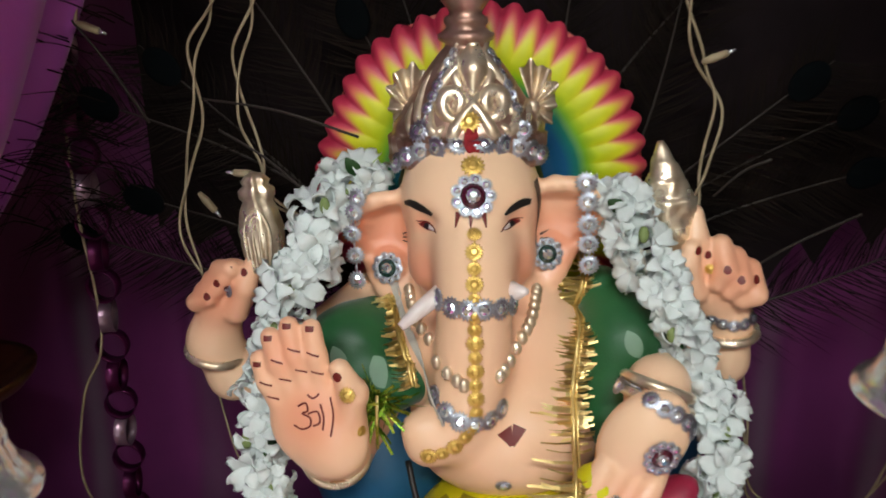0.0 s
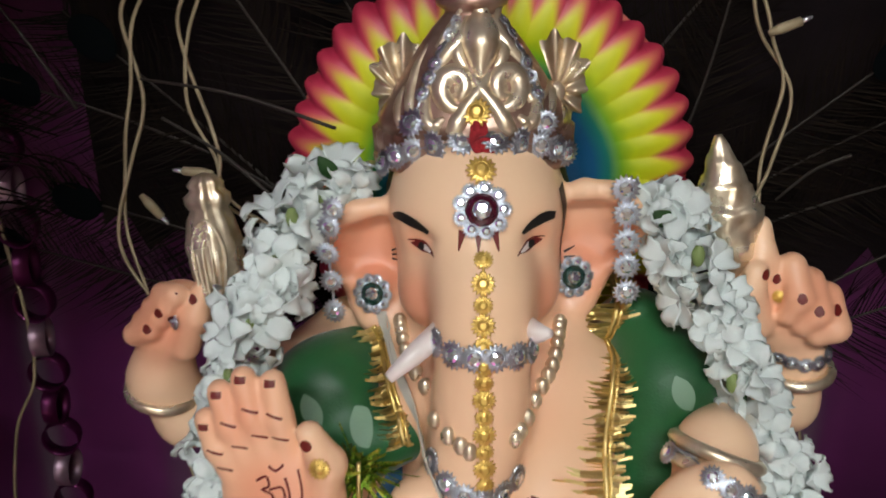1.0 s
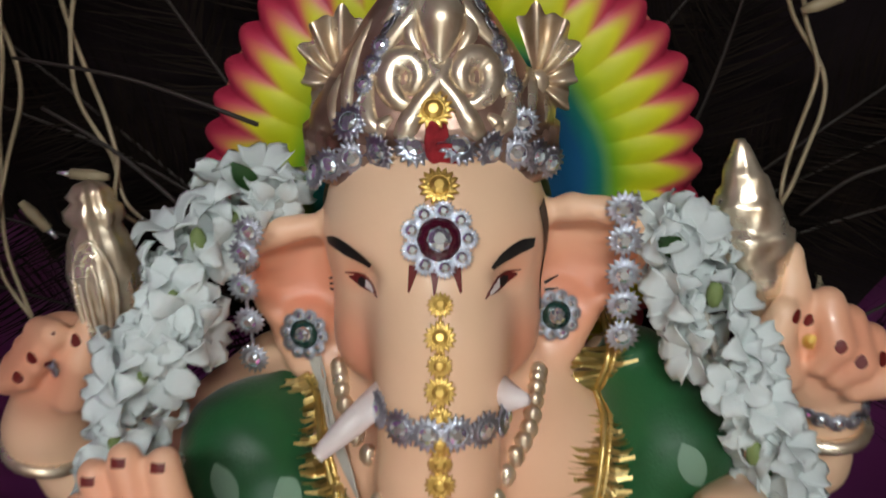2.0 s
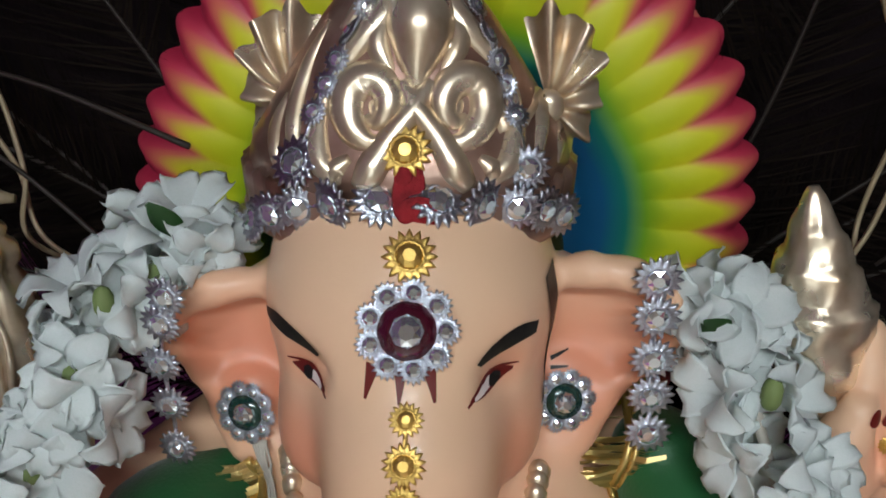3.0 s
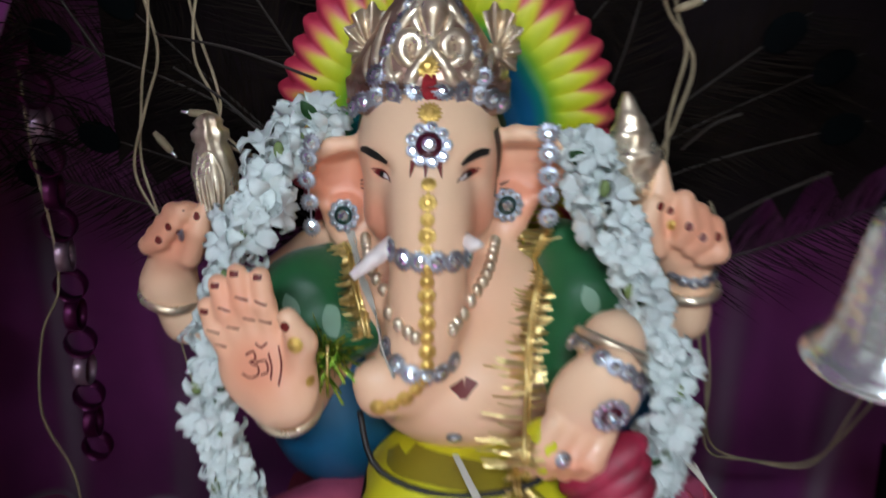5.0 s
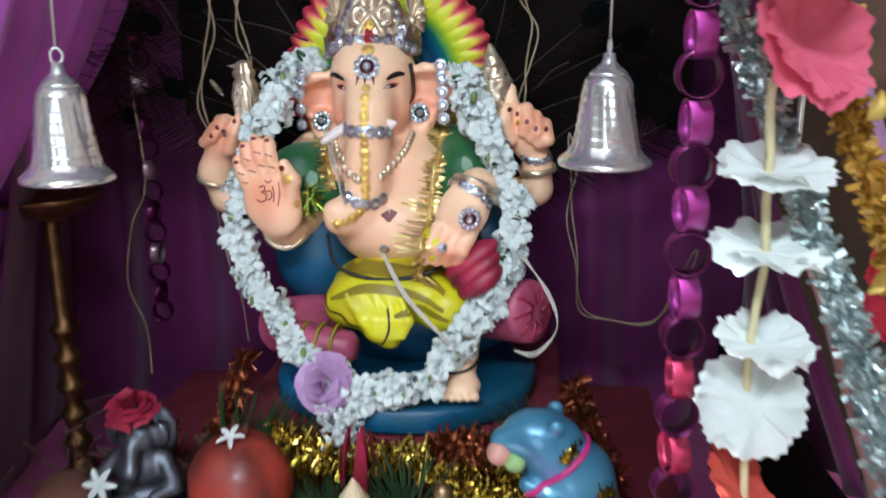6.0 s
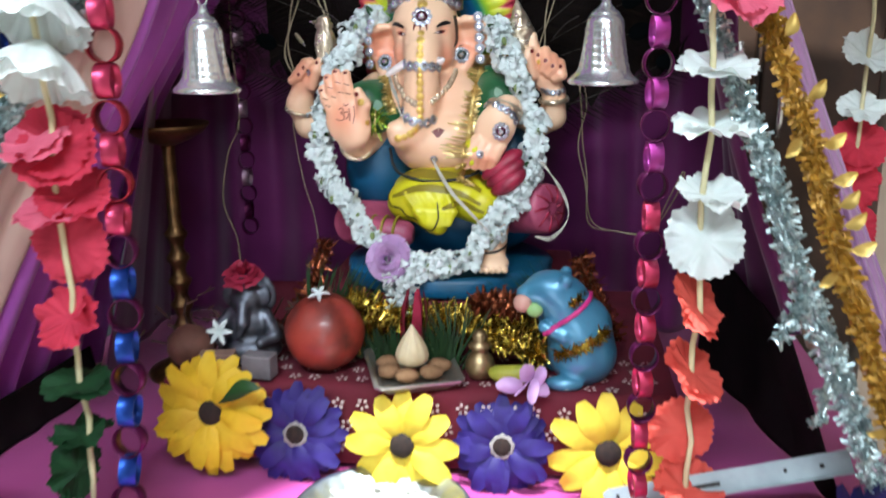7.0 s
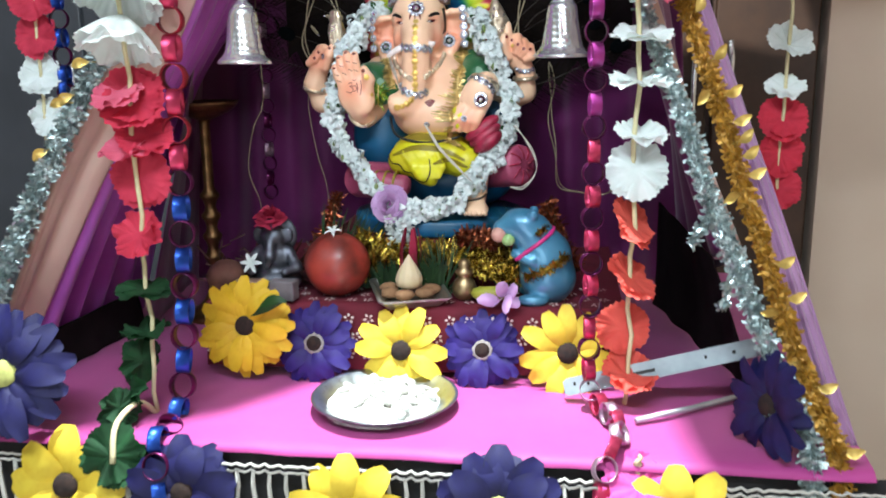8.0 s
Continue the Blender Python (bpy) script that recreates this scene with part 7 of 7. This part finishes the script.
def ring_mesh(R, w, material):
    s = Shape()
    rows = []
    for rr, z in ((R, -w / 2), (R, w / 2), (R - 0.0009, w / 2), (R - 0.0009, -w / 2), (R, -w / 2)):
        rows.append([(rr * math.cos(q), rr * math.sin(q), z) for q in np.linspace(0, 2 * math.pi, 29)[:-1]])
    s.grid(rows, True)
    return s.mesh("link", material)


RINGS = {}


def paper_chain(name, pts, R, w, colours, label):
    """Interlocked paper rings along a line, every second one turned."""
    total = sum((Vector(b) - Vector(a)).length for a, b in zip(pts, pts[1:]))
    n = int(total / (R * 1.95))
    fine = curve_points(pts, 500)
    run = [0.0]
    for a, b in zip(fine, fine[1:]):
        run.append(run[-1] + (b - a).length)
    way = [fine[min(int(np.searchsorted(run, run[-1] * i / (n - 1))), 499)] for i in range(n)]
    ob = thing(name, tuple(way[0]), label, "paper chain")
    for i, p in enumerate(way):
        col = colours(i, p.z)
        key = (col, R, w)
        if key not in RINGS:
            RINGS[key] = ring_mesh(R, w, FOIL[col])
        t = (way[min(i + 1, n - 1)] - way[max(i - 1, 0)]).normalized()
        side = Vector((1, 0.15, 0)) if i % 2 else Vector((0.1, -1, 0))
        side = (side - t * side.dot(t)).normalized()
        m = frame_at(p, side, t) @ Matrix.Rotation(random.uniform(-0.12, 0.12), 4, "Y") @ Matrix.Diagonal((1, 1.08, 1, 1))
        part("link", RINGS[key], None, ob, m=m)
    return ob


paper_chain("paper_chain", [(0.247, 0.150, 1.42), (0.249, 0.150, 1.1), (0.249, 0.148, 0.90), (0.250, 0.146, 0.775), (0.262, 0.120, 0.757), (0.280, 0.062, 0.757), (0.262, 0.012, 0.735), (0.256, 0.004, 0.66)], 0.0122, 0.0118,
            lambda i, z: ("magenta" if i % 2 else "plum") if z > 1.085 else (("rose" if i % 2 else "plum") if z > 0.79 else ("rose" if i % 2 else "silverpink")), "foil paper chain in magenta and rose hanging to the table")
paper_chain("paper_chain", [(-0.206, 0.120, 1.42), (-0.209, 0.116, 1.1), (-0.208, 0.100, 0.90), (-0.214, 0.085, 0.775), (-0.216, 0.060, 0.745), (-0.214, 0.008, 0.735), (-0.205, 0.004, 0.66)], 0.0140, 0.0150,
            lambda i, z: ("rose" if i % 2 else "red") if z > 1.025 else (("blue" if i % 2 else "plum") if z > 0.75 else ("blue" if i % 2 else "plum")), "foil paper chain in rose and blue hanging to the table")
paper_chain("paper_chain", [(-0.243, 0.520, 1.30), (-0.245, 0.530, 1.10), (-0.250, 0.540, 0.93)], 0.0110, 0.0090, lambda i, z: ("silverpink" if i % 4 == 1 else "plum") if z > 1.05 else ("silverpink" if i % 4 == 1 else "plum"), "dim foil paper chain hanging before the plum drape")

SILF = mat("silver_foil_strip", rgb("c4d0d0"), 0.25, 0.75, col2=rgb("8ca0a0"), scale=120, fine=900, bump=0.1, island=0.35)
GLDF = mat("old_gold_foil_strip", rgb("bc8c34"), 0.38, 0.35, col2=rgb("94661e"), scale=120, fine=900, bump=0.1, island=0.35)
foil_row("silver_tinsel", [(0.225, 0.30, 1.40), (0.285, 0.225, 1.24), (0.323, 0.175, 1.132), (0.346, 0.155, 1.070), (0.366, 0.140, 1.004), (0.392, 0.125, 0.946), (0.411, 0.110, 0.894), (0.432, 0.088, 0.839), (0.456, 0.052, 0.785), (0.467, 0.028, 0.735), (0.470, 0.020, 0.66)], 0.0105, 4200,
         "silver foil tinsel garland along the tent edge", SILF, core=0.38, width=0.0019)
foil_row("gold_tinsel_garland", [(0.272, 0.29, 1.40), (0.332, 0.240, 1.245), (0.346, 0.215, 1.200), (0.378, 0.188, 1.108), (0.402, 0.165, 1.025), (0.427, 0.135, 0.944), (0.450, 0.100, 0.867), (0.470, 0.068, 0.804), (0.491, 0.036, 0.752), (0.500, 0.024, 0.67)], 0.0100, 7000,
         "old gold foil tinsel garland with foil leaves along the tent edge", GLDF, core=0.45, width=0.0018)
foil_row("silver_tinsel", [(-0.150, 0.20, 1.40), (-0.235, 0.160, 1.245), (-0.281, 0.150, 1.180), (-0.314, 0.145, 1.135), (-0.344, 0.140, 1.085), (-0.368, 0.130, 1.040), (-0.393, 0.120, 0.989), (-0.415, 0.110, 0.937), (-0.436, 0.095, 0.885), (-0.462, 0.060, 0.80), (-0.478, 0.030, 0.72)], 0.0120, 4800,
         "silver foil tinsel garland along the tent edge", SILF, core=0.38, width=0.0019)


for a, b in (((0.372, 0.128, 0.972), (0.350, 0.112, 0.948)), ((0.400, 0.112, 0.925), (0.381, 0.095, 0.880)), ((0.440, 0.072, 0.815), (0.432, 0.052, 0.780))):
    foil_row("silver_tuft", [a, tuple((p + q) / 2 for p, q in zip(a, b)), b], 0.009, 70, "crumpled silver foil tuft sticking out of the tinsel", SILF, core=0.12, width=0.0024)


def foil_leaves(line, spots, material, label):
    way = curve_points(line, 60)
    for i, (u, side, a) in enumerate(spots):
        p = way[int(u * 59)]
        d = Vector((math.cos(a), -0.2, math.sin(a)))
        ob = thing("foil_leaf", tuple(p), label, "foil leaf", "foil leaves")
        e = Vector((-math.sin(a), 0.1, math.cos(a)))
        rows = [[p + d * (0.008 + 0.018 * f) + e * (t * 0.0060 * math.sin(math.pi * (0.10 + 0.86 * f)) + 0.006 * f * f) + Vector((0, -0.004 * math.sin(3 * f) - 0.003 * t * t, 0)) for t in (-1, 0, 1)] for f in np.linspace(0, 1, 7)]
        part("blade", Shape().grid(rows), material, ob)
        part("stalk", Shape().tube([p, p + d * 0.014], 0.0008, 4), material, ob)


LEAFG = mat("pale_gold_foil", rgb("d8b868"), 0.3, 0.7, col2=rgb("bc9648"), scale=60, fine=500, rand=0.15)
foil_leaves([(0.332, 0.230, 1.245), (0.378, 0.180, 1.108), (0.402, 0.157, 1.025), (0.427, 0.127, 0.944), (0.450, 0.092, 0.867), (0.470, 0.060, 0.804), (0.491, 0.030, 0.752)],
            [(0.02, 1, 0.5), (0.10, 1, 1.0), (0.14, 1, 0.6), (0.17, 1, -2.6), (0.20, 1, 0.3), (0.25, 1, 0.1), (0.29, 1, 0.5), (0.33, 1, 0.4), (0.37, 1, 0.1), (0.40, 1, -2.9), (0.55, 1, 0.2), (0.62, 1, 0.1), (0.66, 1, 2.8), (0.78, 1, 2.4), (0.82, 1, 0.0), (0.97, 1, -0.2)],
            LEAFG, "small pale gold foil leaf on the tinsel")
foil_leaves([(-0.281, 0.142, 1.180), (-0.314, 0.137, 1.135), (-0.344, 0.132, 1.085), (-0.393, 0.112, 0.989)], [(0.06, -1, 2.9), (0.30, -1, 3.1), (0.55, -1, 3.4), (0.62, -1, 3.0), (0.80, -1, 3.5)], LEAFG,
            "small pale gold foil leaf on the tinsel")

# ---- pale fairy-light wires ----
WIRE = mat("cream_wire", rgb("ac9a7c"), 0.5, col2=rgb("8c7c60"), scale=60, fine=400)


def wire(line, label, r=0.0009, pair=True, plug=None):
    way = curve_points(line, 70)
    ob = thing("light_wire", tuple(way[0]), label, "wire")
    for s in ((1, -1) if pair else (0,)):
        pts = [p + Vector(((0.0034 * math.sin(i * 0.19 + 0.8 * math.sin(i * 0.07)) + 0.0012 * noise.noise(Vector((i * 0.1, s, 0)))) * s, 0.0022 * math.cos(i * 0.19) * s, 0)) for i, p in enumerate(way)]
        part("strand", Shape().tube(pts, r, 6), WIRE, ob)
    if plug:
        p, d = Vector(plug[0]), Vector(plug[1]).normalized()
        b = part("bulb_socket", Shape().tube([p, p + d * 0.006, p + d * 0.015], [0.0014, 0.0026, 0.0022], 8), WIRE, ob)
        part("bulb", Shape().tube([p + d * 0.015, p + d * 0.020], [0.0016, 0.0008], 6), SILVER, b, "clear glass bulb")
    return ob


wire([(-0.135, 0.52, 1.36), (-0.1393, 0.50, 1.303), (-0.1544, 0.50, 1.274), (-0.1551, 0.50, 1.237), (-0.1643, 0.498, 1.202), (-0.1703, 0.495, 1.165), (-0.1600, 0.49, 1.136)], "cream fairy-light wire hanging behind the idol",
     plug=((-0.158, 0.495, 1.188), (0.7, 0, -0.9)))
wire([(-0.115, 0.52, 1.36), (-0.1151, 0.50, 1.3025), (-0.1273, 0.50, 1.270), (-0.1270, 0.50, 1.2365), (-0.1172, 0.495, 1.208), (-0.112, 0.49, 1.185), (-0.085, 0.50, 1.165)], "cream fairy-light wire hanging behind the idol",
     plug=((-0.118, 0.49, 1.200), (-1, 0, 0.1)))
wire([(0.137, 0.52, 1.36), (0.1375, 0.50, 1.297), (0.1460, 0.50, 1.262), (0.158, 0.50, 1.236), (0.152, 0.50, 1.202), (0.148, 0.50, 1.177), (0.140, 0.51, 1.14)], "cream fairy-light wire hanging behind the idol",
     plug=((0.1465, 0.498, 1.262), (0.95, 0, 0.35)))
wire([(0.195, 0.56, 1.130), (0.2004, 0.55, 1.092), (0.1975, 0.55, 1.046), (0.206, 0.55, 0.998), (0.213, 0.55, 0.943), (0.2454, 0.55, 0.931), (0.290, 0.55, 0.931), (0.3155, 0.55, 0.974), (0.3300, 0.55, 1.011)], "thin cream wire looped before the plum drape", 0.0010)
wire([(-0.253, 0.53, 1.30), (-0.2532, 0.525, 1.176), (-0.2490, 0.525, 1.110), (-0.2515, 0.525, 1.067), (-0.2691, 0.525, 1.031), (-0.2800, 0.525, 0.966), (-0.264, 0.525, 0.915), (-0.2607, 0.520, 0.862)], "thin cream wire hanging along the paper chain", 0.0010, False)
wire([(-0.180, 0.55, 1.10), (-0.1837, 0.55, 1.061), (-0.1701, 0.54, 0.991), (-0.1582, 0.54, 0.947), (-0.150, 0.53, 0.90)], "thin reddish wire behind the garland", 0.0008, False)
wire([(-0.215, 0.50, 1.33), (-0.222, 0.50, 1.300), (-0.224, 0.50, 1.290)], "cream fairy-light wire end by the drape", 0.0012, False, plug=((-0.224, 0.50, 1.292), (0.9, 0, -0.35)))

# ---- dark peacock feathers behind the idol ----
BARB = mat("dark_feather_barb", rgb("1e1712"), 0.7, col2=rgb("0e0a08"), scale=40, island=0.4, spec=0.05)
QUILL = mat("brown_quill", rgb("2a201a"), 0.6, scale=40)
EYE = mat("teal_feather_eye", rgb("04080a"), 0.8, 0.0, col2=rgb("030506"), scale=80, spec=0.05)
velvet = Shape()
rows = [[(-0.225 + 0.545 * i / 40, 0.560 + 0.03 * (abs(i - 20) / 20) ** 2 + 0.004 * math.sin(i * 0.9), 1.090 + 0.05 * math.cos(i / 40 * 6.28) + 0.015 * math.sin(i * 2.1) + (1.50 - 1.10) * j / 14) for i in range(41)] for j in range(15)]
velvet.grid([r[::-1] for r in rows])
solid("black_cloth_panel", velvet, BLACKC, (0, 0.57, 1.09), "black cloth panel hung behind the feathers", "drape")
rnd = random.Random(11)
for i in range(15):
    ang = radians(-78 + 156 * i / 14) + rnd.uniform(-0.06, 0.06)
    root = Vector((0.02 + 0.03 * math.sin(ang), 0.535, 1.08))
    L = rnd.uniform(0.24, 0.33)
    tip = root + Vector((math.sin(ang) * L * 0.95, rnd.uniform(-0.03, 0.01), math.cos(ang) * L * 0.9 + 0.02))
    bend = Vector((math.cos(ang), 0, -math.sin(ang))) * rnd.uniform(-0.03, 0.03)
    way = curve_points([root, root.lerp(tip, 0.5) + bend, tip], 30)
    ob = thing("peacock_feather", tuple(root), "dark peacock feather fanned out behind the idol", "feather", "peacock feathers")
    part("quill", Shape().tube(way, [0.0014 - 0.001 * k / 29 for k in range(30)], 5), QUILL, ob, "brown quill")
    s = Shape()
    for k in range(150):
        u = 4 + 25 * k / 150
        p = way[int(u)].lerp(way[min(int(u) + 1, 29)], u % 1)
        t = (way[min(int(u) + 1, 29)] - way[int(u) - 1]).normalized()
        for sd in (-1, 1):
            o = Vector((t.z, 0, -t.x)) * sd
            d = (o * 0.8 + t * rnd.uniform(0.5, 0.9) + Vector((0, rnd.uniform(-0.3, 0.1), 0))).normalized()
            l2 = rnd.uniform(0.018, 0.038) * (1 + 0.5 * math.sin(k / 150 * 3.1))
            w = t * 0.00045
            mid, end = p + d * l2 * 0.5, p + d * l2 + t * 0.006 + Vector((0, -0.002, -0.002))
            s.put([p - w, p + w, mid + w, mid - w, end], [(0, 1, 2, 3), (3, 2, 4)])
    tagged(part("vane", s, BARB, ob), kind="stuff")
    e = way[26] + Vector((0, -0.004, 0))
    part("eye_spot", Shape().ball(e, (0.010, 0.0012, 0.014), Matrix.Rotation(ang, 3, "Y"), seg=18, ring=10), EYE, ob, "dim teal eye spot")
for a, b in (((-0.150, 0.495, 1.246), (-0.052, 0.470, 1.226)), ((-0.140, 0.490, 1.228), (-0.082, 0.480, 1.186)), ((-0.235, 0.50, 1.305), (-0.184, 0.495, 1.232)), ((0.165, 0.500, 1.120), (0.240, 0.480, 1.175)),
             ((0.160, 0.505, 1.180), (0.190, 0.495, 1.205))):
    a, b = Vector(a), Vector(b)
    solid("feather_quill", Shape().tube(curve_points([a, (a + b) / 2 + Vector((0, 0, 0.004)), b], 12), [0.0007 + 0.0003 * k / 11 for k in range(12)], 5), QUILL, tuple(a), "bare dark feather quill behind the idol", "feather", "loose quills")
s = Shape()
for i in range(90):
    a = Vector((rnd.uniform(-0.27, -0.20), rnd.uniform(0.47, 0.53), rnd.uniform(1.16, 1.30)))
    way = curve_points([a, a + Vector((-0.02, -0.01, 0.008)), a + Vector((-0.045, -0.015, rnd.uniform(-0.03, 0.01)))], 8)
    s.tube(way, [0.0006 - 0.00005 * k for k in range(8)], 4)
solid("feather_strands", s, BARB, (-0.23, 0.5, 1.2), "loose dark feather strands against the violet drape", "feather", kind="stuff")

# ---- garlands seen past the tent ----
paper_garland(0.556, 0.610, 2.70, 0.90, [("white", 1.150, 0.036, (0.2, -0.6, 0.7), 0.3, 7, 0.35, 0.0, 0.0), ("white", 1.085, 0.030, (0.0, -0.5, 0.8), 0.2, 7, 0.35, 0.0, 0.0), ("red", 1.038, 0.036, (0.0, -0.9, 0.4), 0.1, 6, 0.25, 0.0, 0.0),
                                         ("red", 0.985, 0.036, (0.2, -1.0, 0.0), 0.1, 6, 0.25, 0.0, 0.0), ("red", 0.930, 0.034, (0.0, -0.9, 0.3), 0.1, 6, 0.25, 0.0, 0.0)],
              "white and red paper flower garland hanging before the cupboard")
paper_garland(-0.590, 0.480, 2.70, 0.95, [("crimson", 1.235, 0.034, (0.2, -0.9, 0.2), 0.2, 6, 0.3, 0.0, 0.0), ("crimson", 1.180, 0.034, (0.0, -1.0, 0.2), 0.1, 6, 0.3, 0.0, 0.0), ("white", 1.120, 0.032, (0.1, -0.9, 0.4), 0.2, 7, 0.35, 0.0, 0.0),
                                          ("white", 1.055, 0.030, (0.0, -0.9, 0.2), 0.2, 7, 0.35, 0.008, 0.0)], "crimson and white paper flower garland hanging beside the tent")
paper_chain("paper_chain", [(-0.555, 0.49, 2.69), (-0.556, 0.49, 1.25), (-0.556, 0.49, 1.10)], 0.014, 0.012, lambda i, z: "blue" if i % 2 else "plum", "blue foil paper chain beside the tent")
